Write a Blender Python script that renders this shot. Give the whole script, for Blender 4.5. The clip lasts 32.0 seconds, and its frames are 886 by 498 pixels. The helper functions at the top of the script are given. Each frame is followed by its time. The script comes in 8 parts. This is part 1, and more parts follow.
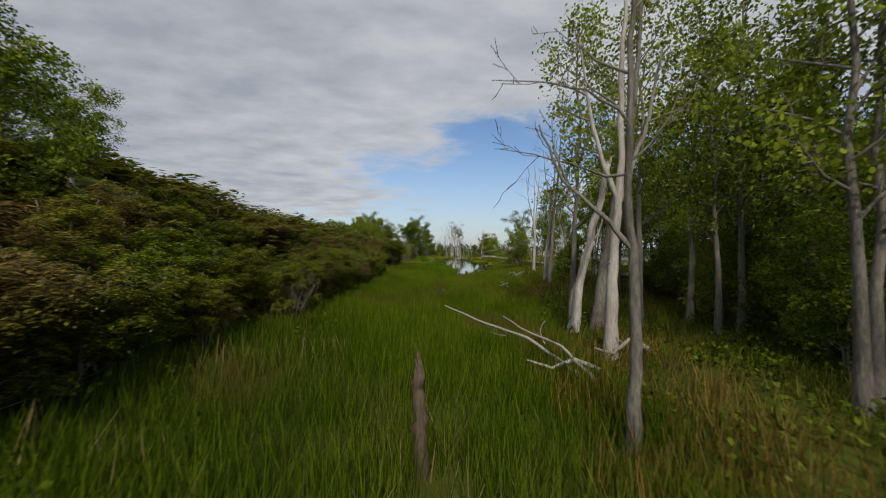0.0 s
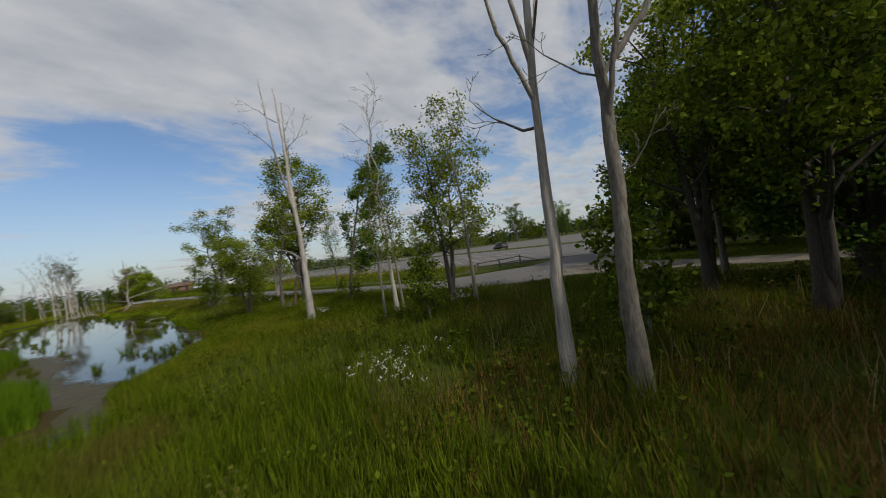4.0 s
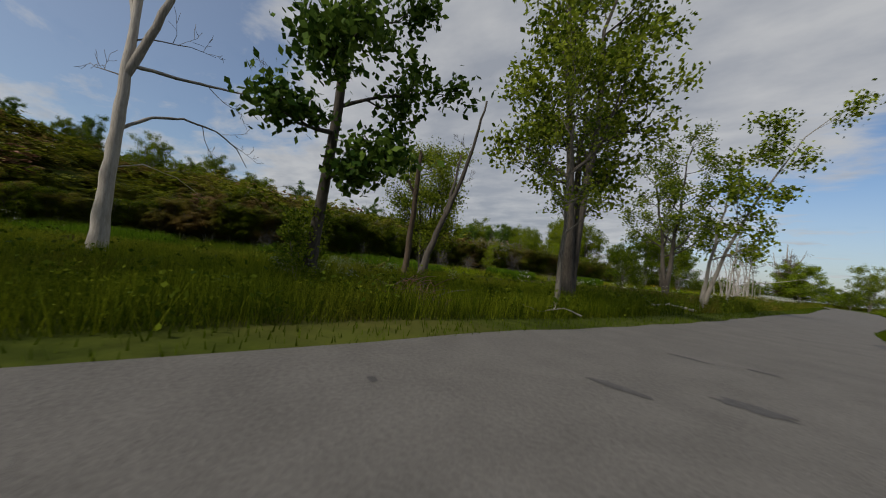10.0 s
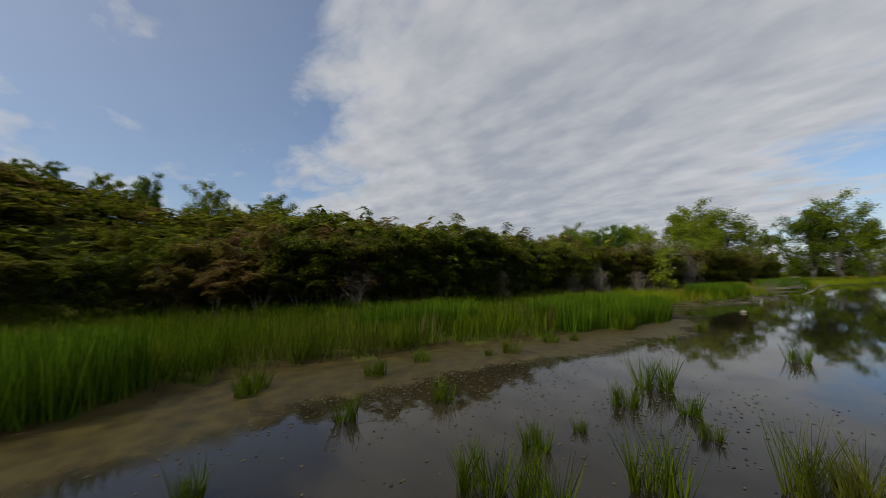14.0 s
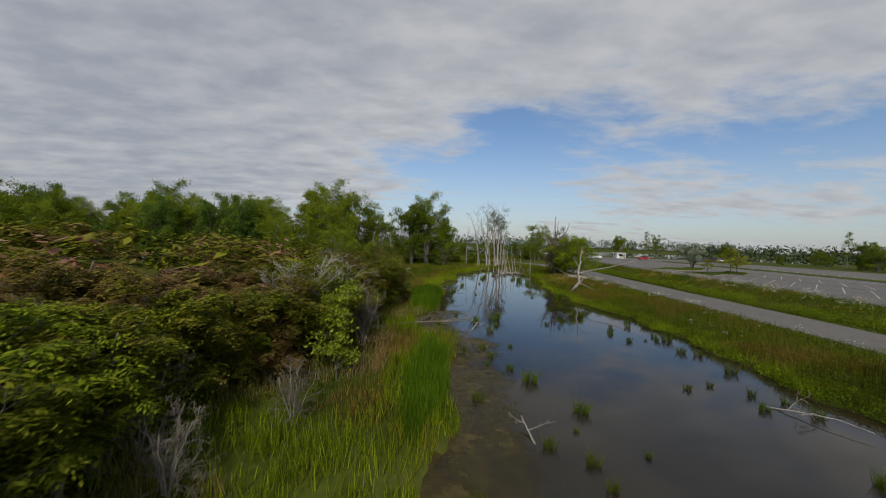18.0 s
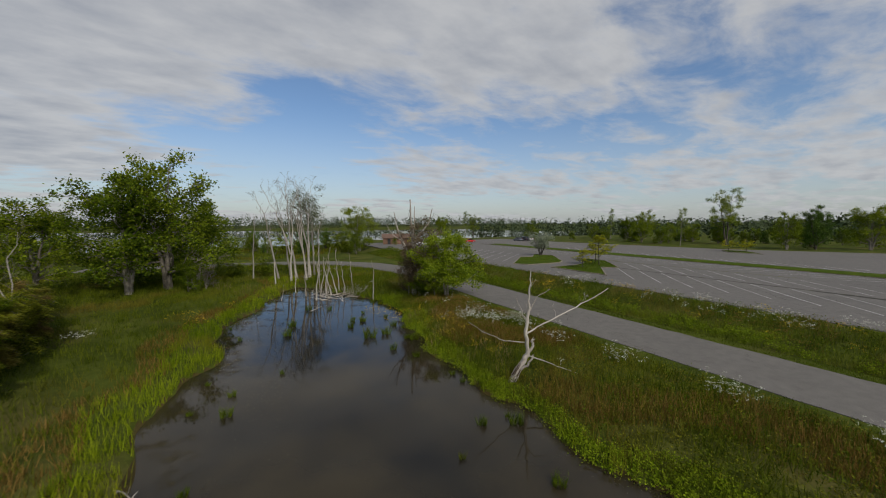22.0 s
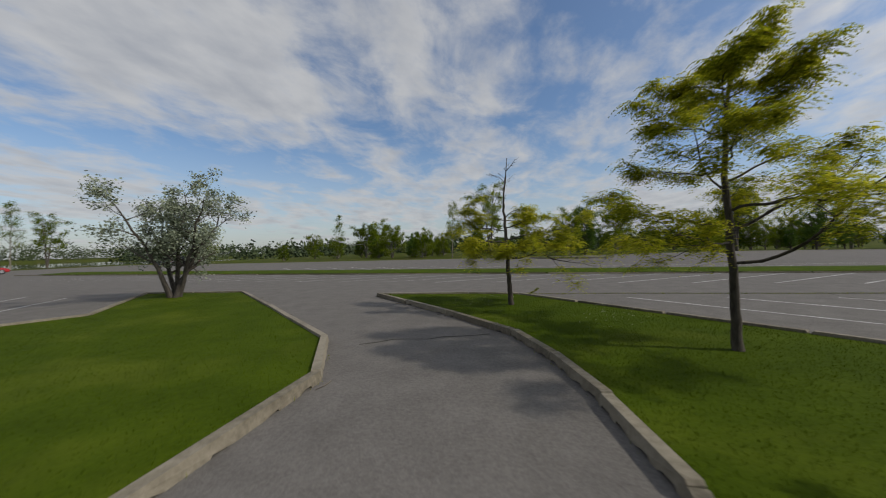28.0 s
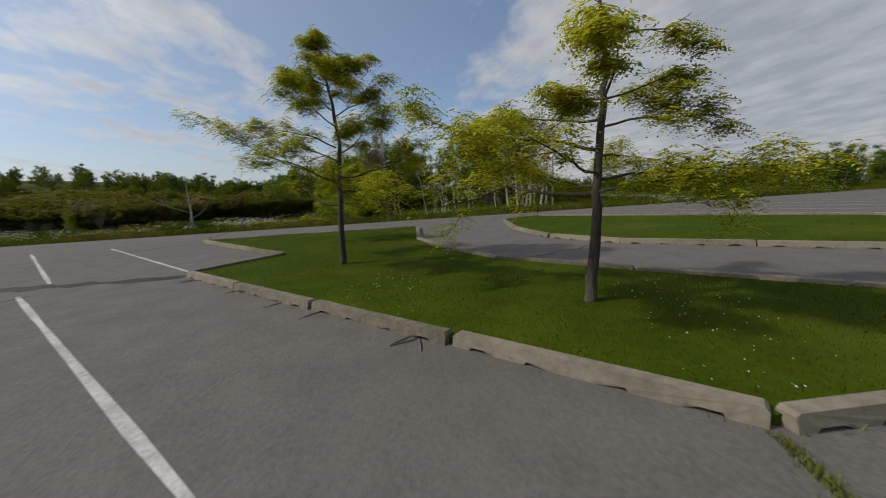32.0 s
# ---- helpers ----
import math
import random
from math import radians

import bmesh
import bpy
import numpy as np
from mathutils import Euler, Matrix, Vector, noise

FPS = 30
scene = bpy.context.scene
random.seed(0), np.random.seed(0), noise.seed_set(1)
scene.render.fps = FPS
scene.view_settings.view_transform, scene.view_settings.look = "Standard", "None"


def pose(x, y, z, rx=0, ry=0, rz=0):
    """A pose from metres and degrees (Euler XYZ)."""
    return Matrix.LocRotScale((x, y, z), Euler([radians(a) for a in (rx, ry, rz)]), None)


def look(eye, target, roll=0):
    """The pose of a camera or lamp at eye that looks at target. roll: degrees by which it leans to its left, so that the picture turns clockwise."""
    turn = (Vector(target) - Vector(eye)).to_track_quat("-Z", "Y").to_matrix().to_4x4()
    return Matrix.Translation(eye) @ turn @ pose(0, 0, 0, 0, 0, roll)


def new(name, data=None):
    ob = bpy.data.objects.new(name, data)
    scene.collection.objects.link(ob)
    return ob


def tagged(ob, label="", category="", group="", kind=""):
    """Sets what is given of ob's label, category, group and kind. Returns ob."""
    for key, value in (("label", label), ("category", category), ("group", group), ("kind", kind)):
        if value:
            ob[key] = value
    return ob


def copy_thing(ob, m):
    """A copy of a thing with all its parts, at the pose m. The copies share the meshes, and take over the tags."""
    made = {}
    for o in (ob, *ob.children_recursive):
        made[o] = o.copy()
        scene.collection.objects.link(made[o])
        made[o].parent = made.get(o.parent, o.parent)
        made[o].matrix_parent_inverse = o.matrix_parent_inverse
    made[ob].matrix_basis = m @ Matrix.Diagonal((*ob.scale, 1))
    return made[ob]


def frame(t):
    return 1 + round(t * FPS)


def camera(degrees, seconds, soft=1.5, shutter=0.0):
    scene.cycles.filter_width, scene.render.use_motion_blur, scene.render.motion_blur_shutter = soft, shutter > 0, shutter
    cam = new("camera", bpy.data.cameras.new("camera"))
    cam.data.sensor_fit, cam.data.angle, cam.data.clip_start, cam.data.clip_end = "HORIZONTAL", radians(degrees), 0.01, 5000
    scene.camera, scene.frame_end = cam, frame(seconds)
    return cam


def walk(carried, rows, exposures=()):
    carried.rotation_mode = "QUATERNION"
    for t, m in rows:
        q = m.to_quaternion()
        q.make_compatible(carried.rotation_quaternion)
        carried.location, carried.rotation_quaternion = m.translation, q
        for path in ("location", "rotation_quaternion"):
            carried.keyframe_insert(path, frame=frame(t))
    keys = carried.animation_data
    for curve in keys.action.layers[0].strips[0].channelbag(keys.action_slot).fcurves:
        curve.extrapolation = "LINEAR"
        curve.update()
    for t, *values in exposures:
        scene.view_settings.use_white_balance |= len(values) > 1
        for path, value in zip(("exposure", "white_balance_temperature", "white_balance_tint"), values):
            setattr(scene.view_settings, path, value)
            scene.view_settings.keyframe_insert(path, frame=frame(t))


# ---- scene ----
cam = camera(101.3, 32.0, soft=1.0, shutter=0.15)
PATH = [
    (0, (1.371, 8.428, 1.403), (1.413, 10.428, 1.412), 1.2),
    (0.5, (1.04, 12.281, 1.325), (1.216, 14.273, 1.324), 0.4),
    (1, (0.705, 15.395, 1.476), (1.028, 17.369, 1.461), -0.8),
    (1.5, (0.717, 18.413, 1.7), (1.17, 20.361, 1.675), -1.2),
    (2, (0.625, 21.603, 1.79), (1.207, 23.516, 1.766), -1.5),
    (2.5, (1.052, 25.548, 1.676), (1.77, 27.415, 1.666), -1.3),
    (3, (1.743, 29.541, 1.819), (2.63, 31.334, 1.816), -2.5),
    (3.5, (2.574, 33.492, 1.827), (3.747, 35.113, 1.832), -4.7),
    (4, (4.15, 37.079, 1.698), (5.663, 38.387, 1.695), -8.4),
    (4.5, (6.035, 39.87, 1.578), (7.849, 40.709, 1.516), -11.4),
    (6.5, (21.209, 42.983, 1.001), (23.114, 43.592, 0.971), 9.0),
    (7, (24.179, 43.93, 0.993), (25.653, 45.274, 0.849), 14.4),
    (7.5, (26.003, 45.62, 0.635), (26.777, 47.451, 0.412), 14.4),
    (8, (28.066, 46.824, 0.513), (27.927, 48.805, 0.279), 11.2),
    (8.5, (28.933, 48.904, 0.357), (28.221, 50.763, 0.162), 9.6),
    (9, (29.194, 51.363, 0.225), (28.195, 53.091, 0.1), 8.2),
    (9.5, (28.749, 54.06, 0.053), (27.523, 55.639, -0.003), 7.4),
    (10, (27.522, 56.744, -0.194), (26.044, 58.091, -0.146), 6.8),
    (10.5, (25.765, 59.121, -0.259), (24.061, 60.161, -0.136), 7.1),
    (11, (23.833, 60.94, -0.166), (21.935, 61.551, -0.01), 7.4),
    (11.5, (21.925, 62.069, -0.001), (19.931, 62.135, 0.149), 7.6),
    (12, (19.772, 62.625, 0.011), (17.811, 62.265, 0.159), 6.3),
    (12.5, (17.746, 62.451, 0.063), (15.824, 61.913, 0.206), 4.7),
    (13, (15.933, 61.878, 0.065), (13.978, 61.485, 0.224), 2.6),
    (13.5, (13.776, 60.948, 0.097), (11.804, 61.241, 0.266), 0.4),
    (14, (11.564, 60.367, 0.166), (9.897, 61.461, 0.319), -0.9),
    (14.5, (9.57, 60.168, 0.316), (8.33, 61.731, 0.457), -1.4),
    (15, (8.05, 60.75, 0.56), (7.06, 62.482, 0.675), -3.5),
    (15.5, (6.55, 62.0, 0.95), (5.86, 63.876, 1.03), -3.2),
    (17.5, (0.603, 75.612, 4.009), (0.501, 77.609, 3.978), 1.8),
    (18, (-0.261, 79.576, 4.608), (-0.314, 81.575, 4.566), 2.0),
    (18.5, (-0.913, 83.628, 5.309), (-0.894, 85.627, 5.254), 1.7),
    (19, (-1.631, 87.39, 6.065), (-1.483, 89.383, 5.987), 0.9),
    (19.5, (-2.397, 90.898, 6.736), (-2.079, 92.869, 6.626), 0.3),
    (20, (-2.447, 94.506, 7.212), (-1.957, 96.44, 7.074), -0.1),
    (20.5, (-1.794, 98.846, 7.43), (-1.16, 100.737, 7.283), -0.2),
    (21, (-0.655, 103.371, 7.467), (0.082, 105.225, 7.318), -0.0),
    (21.5, (0.996, 108.227, 7.42), (1.831, 110.039, 7.274), -0.0),
    (22, (2.375, 112.775, 7.524), (3.334, 114.524, 7.379), -0.2),
    (22.5, (4.279, 117.424, 7.516), (5.403, 119.071, 7.368), -1.0),
    (23, (6.905, 122.266, 7.101), (8.217, 123.768, 6.956), -1.8),
    (23.5, (10.072, 126.878, 6.858), (11.56, 128.206, 6.705), -2.5),
    (24, (13.95, 131.138, 6.62), (15.563, 132.309, 6.456), -1.6),
    (24.5, (18.45, 134.6, 6.72), (20.11, 135.702, 6.545), 0.4),
    (25, (23.427, 138.609, 6.424), (25.125, 139.654, 6.26), 2.3),
    (25.5, (27.974, 141.7, 6.089), (29.666, 142.755, 5.939), 4.8),
    (27.5, (46.595, 155.413, 2.281), (48.41, 156.252, 2.277), 2.4),
    (28, (48.88, 157.76, 1.96), (50.799, 158.325, 1.959), -1.4),
    (28.5, (52.314, 160.467, 1.64), (54.312, 160.562, 1.623), -4.8),
    (29, (56.249, 162.321, 1.501), (58.122, 161.624, 1.435), -6.9),
    (29.5, (59.902, 163.547, 1.805), (61.157, 162.004, 1.598), -10.3),
    (30, (63.512, 163.015, 1.961), (63.753, 161.064, 1.595), -9.1),
    (30.5, (66.219, 161.506, 2.248), (65.419, 159.744, 1.74), -9.0),
    (31, (67.264, 159.426, 2.196), (65.744, 158.249, 1.643), -7.4),
    (31.5, (66.966, 157.642, 2.031), (65.08, 157.199, 1.533), -6.0),
    (32, (65.596, 156.535, 1.75), (63.626, 156.695, 1.444), -3.4),
]
walk(cam, [(t, look(eye, target, roll)) for t, eye, target, roll in PATH], [(0, -0.14), (4, -0.22), (6.5, -0.44), (9.3, -0.42), (11, -0.16), (15, -0.14), (20, -0.3), (25, -0.24), (28, -0.27), (32, -0.27)])

# ---- sky and sun ----
SUN_EL, SUN_YAW = radians(40), radians(180)
world = bpy.data.worlds.new("sky")
scene.world = world
world.use_nodes = True
wt = world.node_tree
wt.nodes.clear()


def node(tree, kind, **props):
    n = tree.nodes.new(kind)
    for k, v in props.items():
        if k == "ins":
            for key, val in v.items():
                n.inputs[key].default_value = val
        elif k == "operation":
            n.operation = v
        elif k == "data_type":
            n.data_type = v
        elif k == "blend_type":
            n.blend_type = v
    return n


def wire(tree, a, b):
    tree.links.new(a, b)


def fmath(tree, op, a, b=None, clamp=False):
    n = tree.nodes.new("ShaderNodeMath")
    n.operation, n.use_clamp = op, clamp
    for i, v in enumerate((a, b)):
        if v is None:
            continue
        if isinstance(v, (int, float)):
            n.inputs[i].default_value = v
        else:
            tree.links.new(v, n.inputs[i])
    return n.outputs[0]


def build_sky():
    tc = wt.nodes.new("ShaderNodeTexCoord")
    sky = wt.nodes.new("ShaderNodeTexSky")
    sky.sky_type, sky.sun_disc = "NISHITA", False
    sky.sun_elevation, sky.sun_rotation = SUN_EL, SUN_YAW
    sky.air_density, sky.dust_density, sky.ozone_density = 1.0, 1.2, 2.0
    sep = wt.nodes.new("ShaderNodeSeparateXYZ")
    wire(wt, tc.outputs["Generated"], sep.inputs[0])
    up = fmath(wt, "ADD", fmath(wt, "MAXIMUM", sep.outputs[2], 0.0), 0.13)
    comb = wt.nodes.new("ShaderNodeCombineXYZ")
    wire(wt, fmath(wt, "DIVIDE", sep.outputs[0], up), comb.inputs[0])
    wire(wt, fmath(wt, "DIVIDE", sep.outputs[1], up), comb.inputs[1])
    flow = wt.nodes.new("ShaderNodeMapping")
    flow.inputs["Rotation"].default_value = (0, 0, radians(-28))
    flow.inputs["Scale"].default_value = (0.68, 1.0, 1.0)
    flow.inputs["Location"].default_value = (3.1, 1.7, 0)
    wire(wt, comb.outputs[0], flow.inputs[0])
    big = wt.nodes.new("ShaderNodeTexNoise")
    big.inputs["Scale"].default_value, big.inputs["Detail"].default_value = 0.55, 3
    big.inputs["Roughness"].default_value, big.inputs["Distortion"].default_value = 0.5, 0.3
    wire(wt, flow.outputs[0], big.inputs["Vector"])
    fine = wt.nodes.new("ShaderNodeTexNoise")
    fine.inputs["Scale"].default_value, fine.inputs["Detail"].default_value = 3.3, 10
    fine.inputs["Roughness"].default_value, fine.inputs["Distortion"].default_value = 0.6, 0.25
    wire(wt, flow.outputs[0], fine.inputs["Vector"])
    mass = fmath(wt, "ADD", fmath(wt, "MULTIPLY", big.outputs[0], 0.8), fmath(wt, "MULTIPLY", fine.outputs[0], 0.62))

    def toward(yaw, el, tight):
        d = (-math.sin(radians(yaw)) * math.cos(radians(el)), math.cos(radians(yaw)) * math.cos(radians(el)), math.sin(radians(el)))
        dot = wt.nodes.new("ShaderNodeVectorMath")
        dot.operation = "DOT_PRODUCT"
        dot.inputs[1].default_value = d
        wire(wt, tc.outputs["Generated"], dot.inputs[0])
        return fmath(wt, "POWER", fmath(wt, "MAXIMUM", dot.outputs["Value"], 0.0), tight)

    for yaw, el, tight, amount in CLOUD_BANKS:
        term = fmath(wt, "MULTIPLY", toward(yaw, el, tight), amount)
        mass = fmath(wt, "ADD", mass, term)
    ramp = wt.nodes.new("ShaderNodeMapRange")
    ramp.interpolation_type = "SMOOTHSTEP"
    ramp.inputs["From Min"].default_value, ramp.inputs["From Max"].default_value = 0.585, 0.84
    wire(wt, mass, ramp.inputs["Value"])
    thick = wt.nodes.new("ShaderNodeMapRange")
    thick.inputs["From Min"].default_value, thick.inputs["From Max"].default_value = 0.70, 1.25
    # the billows: lighter and darker folds inside the cloud
    fold = wt.nodes.new("ShaderNodeTexNoise")
    fold.inputs["Scale"].default_value, fold.inputs["Detail"].default_value, fold.inputs["Roughness"].default_value = 5.2, 6, 0.52
    wire(wt, flow.outputs[0], fold.inputs["Vector"])
    wire(wt, fmath(wt, "ADD", mass, fmath(wt, "MULTIPLY", fmath(wt, "SUBTRACT", fold.outputs[0], 0.5), 1.1)), thick.inputs["Value"])
    tone = wt.nodes.new("ShaderNodeMixRGB")
    tone.inputs[1].default_value, tone.inputs[2].default_value = (6.15, 6.22, 6.35, 1), (3.9, 4.15, 4.65, 1)
    wire(wt, thick.outputs[0], tone.inputs[0])
    glow = fmath(wt, "ADD", 1.0, fmath(wt, "MULTIPLY", toward(180, 38, 5), 2.4))
    lit = wt.nodes.new("ShaderNodeVectorMath")
    lit.operation = "SCALE"
    wire(wt, tone.outputs[0], lit.inputs[0])
    wire(wt, glow, lit.inputs["Scale"])
    # low haze along the horizon
    low = wt.nodes.new("ShaderNodeMapRange")
    low.interpolation_type = "SMOOTHSTEP"
    low.inputs["From Min"].default_value, low.inputs["From Max"].default_value = 0.30, -0.02
    wire(wt, sep.outputs[2], low.inputs["Value"])
    cover = fmath(wt, "MAXIMUM", fmath(wt, "MULTIPLY", ramp.outputs[0], 0.93), fmath(wt, "MULTIPLY", low.outputs[0], 0.5))
    veil = fmath(wt, "ADD", fmath(wt, "MULTIPLY", toward(115, 35, 3), 0.27), fmath(wt, "MULTIPLY", toward(180, 35, 3), 0.3))
    cover = fmath(wt, "MAXIMUM", cover, veil, True)
    mix = wt.nodes.new("ShaderNodeMixRGB")
    wire(wt, cover, mix.inputs[0])
    deep = wt.nodes.new("ShaderNodeMixRGB")
    deep.blend_type = "MULTIPLY"
    deep.inputs[0].default_value, deep.inputs[2].default_value = 1.0, (1.1, 1.22, 1.34, 1)
    wire(wt, sky.outputs[0], deep.inputs[1])
    wire(wt, deep.outputs[0], mix.inputs[1])
    wire(wt, lit.outputs[0], mix.inputs[2])
    back = wt.nodes.new("ShaderNodeBackground")
    back.inputs["Strength"].default_value = 0.1
    wire(wt, mix.outputs[0], back.inputs[0])
    out = wt.nodes.new("ShaderNodeOutputWorld")
    wire(wt, back.outputs[0], out.inputs[0])


# cloud masses (+) and clear gaps (-): bearing, elevation, tightness, weight
CLOUD_BANKS = [(38, 14, 12, 0.2), (25, 45, 3, 0.16), (-7, 13, 60, -0.3), (-75, 32, 5, 0.03), (88, 45, 10, -0.2), (60, 20, 8, 0.15), (178, 30, 4, 0.2)]
build_sky()

sun = new("sun", bpy.data.lights.new("sun", "SUN"))
sun.data.energy, sun.data.angle, sun.data.color = 3.0, radians(2), (1.0, 0.93, 0.82)
sun.matrix_world = look((0, 0, 60), (0, math.cos(SUN_EL), 60 - math.sin(SUN_EL)))

# ---- materials ----
MATS = {}


def surface(name, dark, light, scale=6.0, rough=0.85, bump=0.3, big=0.35, tint=None, spec=0.3, island=0.0, obj=0.0, translucent=0.0, coords="Object", wave=None):
    """A two-scale mottled surface; island and obj vary the tone piece by piece."""
    if name in MATS:
        return MATS[name]
    m = MATS[name] = bpy.data.materials.new(name)
    m.use_nodes = True
    t = m.node_tree
    bsdf = t.nodes["Principled BSDF"]
    tc = t.nodes.new("ShaderNodeTexCoord")
    geo = t.nodes.new("ShaderNodeNewGeometry")
    vec = tc.outputs["Object"] if coords == "Object" else geo.outputs["Position"]
    if wave:
        mp = t.nodes.new("ShaderNodeMapping")
        mp.inputs["Scale"].default_value = wave
        wire(t, vec, mp.inputs[0])
        vec = mp.outputs[0]
    n1 = t.nodes.new("ShaderNodeTexNoise")
    n1.inputs["Scale"].default_value, n1.inputs["Detail"].default_value, n1.inputs["Roughness"].default_value = scale, 6, 0.65
    n2 = t.nodes.new("ShaderNodeTexNoise")
    n2.inputs["Scale"].default_value, n2.inputs["Detail"].default_value = scale * 0.07, 3
    wire(t, vec, n1.inputs["Vector"])
    wire(t, geo.outputs["Position"], n2.inputs["Vector"])
    f = fmath(t, "ADD", fmath(t, "MULTIPLY", n1.outputs[0], 1.0), fmath(t, "MULTIPLY", fmath(t, "SUBTRACT", n2.outputs[0], 0.5), big * 2.5))
    if island:
        f = fmath(t, "ADD", f, fmath(t, "MULTIPLY", fmath(t, "SUBTRACT", geo.outputs["Random Per Island"], 0.5), island))
    if obj:
        oi = t.nodes.new("ShaderNodeObjectInfo")
        f = fmath(t, "ADD", f, fmath(t, "MULTIPLY", fmath(t, "SUBTRACT", oi.outputs["Random"], 0.5), obj))
    mr = t.nodes.new("ShaderNodeMapRange")
    mr.inputs["From Min"].default_value, mr.inputs["From Max"].default_value = 0.25, 0.75
    wire(t, f, mr.inputs["Value"])
    mix = t.nodes.new("ShaderNodeMixRGB")
    mix.inputs[1].default_value, mix.inputs[2].default_value = (*dark, 1), (*light, 1)
    wire(t, mr.outputs[0], mix.inputs[0])
    col = mix.outputs[0]
    if tint:
        n3 = t.nodes.new("ShaderNodeTexNoise")
        n3.inputs["Scale"].default_value, n3.inputs["Detail"].default_value = tint[1], 4
        wire(t, geo.outputs["Position"], n3.inputs["Vector"])
        r3 = t.nodes.new("ShaderNodeMapRange")
        r3.inputs["From Min"].default_value, r3.inputs["From Max"].default_value = tint[2], tint[2] + 0.16
        wire(t, n3.outputs[0], r3.inputs["Value"])
        m3 = t.nodes.new("ShaderNodeMixRGB")
        m3.inputs[2].default_value = (*tint[0], 1)
        wire(t, fmath(t, "MULTIPLY", r3.outputs[0], tint[3]), m3.inputs[0])
        wire(t, col, m3.inputs[1])
        col = m3.outputs[0]
    wire(t, col, bsdf.inputs["Base Color"])
    bsdf.inputs["Roughness"].default_value = rough
    bsdf.inputs["Specular IOR Level"].default_value = 0.03 if translucent else spec
    if bump:
        b = t.nodes.new("ShaderNodeBump")
        b.inputs["Strength"].default_value, b.inputs["Distance"].default_value = bump, 0.02
        wire(t, n1.outputs[0], b.inputs["Height"])
        wire(t, b.outputs[0], bsdf.inputs["Normal"])
    if translucent:
        tr = t.nodes.new("ShaderNodeBsdfTranslucent")
        wire(t, col, tr.inputs[0])
        ms = t.nodes.new("ShaderNodeMixShader")
        ms.inputs[0].default_value = translucent
        wire(t, bsdf.outputs[0], ms.inputs[1])
        wire(t, tr.outputs[0], ms.inputs[2])
        wire(t, ms.outputs[0], t.nodes["Material Output"].inputs["Surface"])
    return m


def plain(name, color, rough=0.5, metal=0.0, emit=0.0):
    if name in MATS:
        return MATS[name]
    m = MATS[name] = bpy.data.materials.new(name)
    m.use_nodes = True
    b = m.node_tree.nodes["Principled BSDF"]
    b.inputs["Base Color"].default_value = (*color, 1)
    b.inputs["Roughness"].default_value, b.inputs["Metallic"].default_value = rough, metal
    return m


M_GROUND = surface("meadow_soil", (0.0304, 0.0416, 0.0056), (0.072, 0.0864, 0.0128), 3.0, 0.95, 0.6, 0.5, tint=((0.14, 0.10, 0.042), 0.12, 0.54, 0.4), coords="World", spec=0.04)
M_ASPHALT = surface("worn_asphalt", (0.097, 0.090, 0.081), (0.158, 0.146, 0.132), 22.0, 0.88, 0.5, 0.22, tint=((0.10, 0.093, 0.085), 0.14, 0.54, 0.5), coords="World", spec=0.12)
M_LOT = surface("weathered_lot_asphalt", (0.095, 0.088, 0.080), (0.160, 0.148, 0.136), 22.0, 0.88, 0.5, 0.22, tint=((0.108, 0.101, 0.095), 0.10, 0.54, 0.5), coords="World", spec=0.12)
M_PATCH = surface("dark_patch_asphalt", (0.045, 0.042, 0.040), (0.085, 0.080, 0.075), 14.0, 0.8, 0.3)
M_DUSTCRACK = surface("dusty_crack", (0.085, 0.075, 0.064), (0.15, 0.135, 0.12), 5.0, 0.95, 0.4)
M_CRACK = surface("crack_filler", (0.022, 0.020, 0.016), (0.060, 0.056, 0.042), 5.0, 0.95, 0.4)
M_GRAVEL = surface("gravel_track", (0.085, 0.072, 0.056), (0.21, 0.183, 0.15), 16.0, 0.95, 0.8, 0.4, spec=0.12)
M_PAINT = surface("faded_white_paint", (0.25, 0.242, 0.23), (0.54, 0.53, 0.51), 18.0, 0.7, 0.2)
M_CONCRETE = surface("old_concrete", (0.1092, 0.0936, 0.0663), (0.234, 0.2067, 0.156), 9.0, 0.9, 0.5, obj=0.35)
M_LAWN = surface("mown_lawn", (0.0307, 0.05077, 0.001771), (0.05432, 0.08148, 0.003542), 14.0, 0.9, 0.7, 0.35, tint=((0.10, 0.12, 0.012), 0.5, 0.52, 0.4), coords="World", spec=0.04)
M_BLADE = surface("lawn_blade", (0.03689, 0.05831, 0.001785), (0.06842, 0.09817, 0.004165), 1.5, 0.6, 0, 0.5, island=0.45, translucent=0.3, coords="World")
M_SEDGE = surface("green_sedge", (0.0363, 0.06468, 0.00264), (0.1254, 0.1729, 0.00792), 0.5, 0.55, 0, 0.7, tint=((0.12, 0.098, 0.022), 0.24, 0.53, 0.8), island=0.7, translucent=0.35, coords="World")
M_VERGE = surface("verge_grass", (0.048, 0.074, 0.006), (0.150, 0.178, 0.018), 0.5, 0.65, 0, 0.6, tint=((0.20, 0.15, 0.04), 0.2, 0.52, 0.6), island=0.8, translucent=0.3, coords="World")
M_CRACKWEED = surface("crack_weed", (0.085, 0.105, 0.016), (0.24, 0.25, 0.045), 1.5, 0.6, 0, 0.5, island=0.7, translucent=0.3, coords="World")
M_BANK = surface("bank_sedge", (0.072, 0.116, 0.0035), (0.235, 0.290, 0.011), 0.4, 0.55, 0, 0.7, tint=((0.20, 0.155, 0.02), 0.17, 0.52, 0.6), island=0.7, translucent=0.35, coords="World")
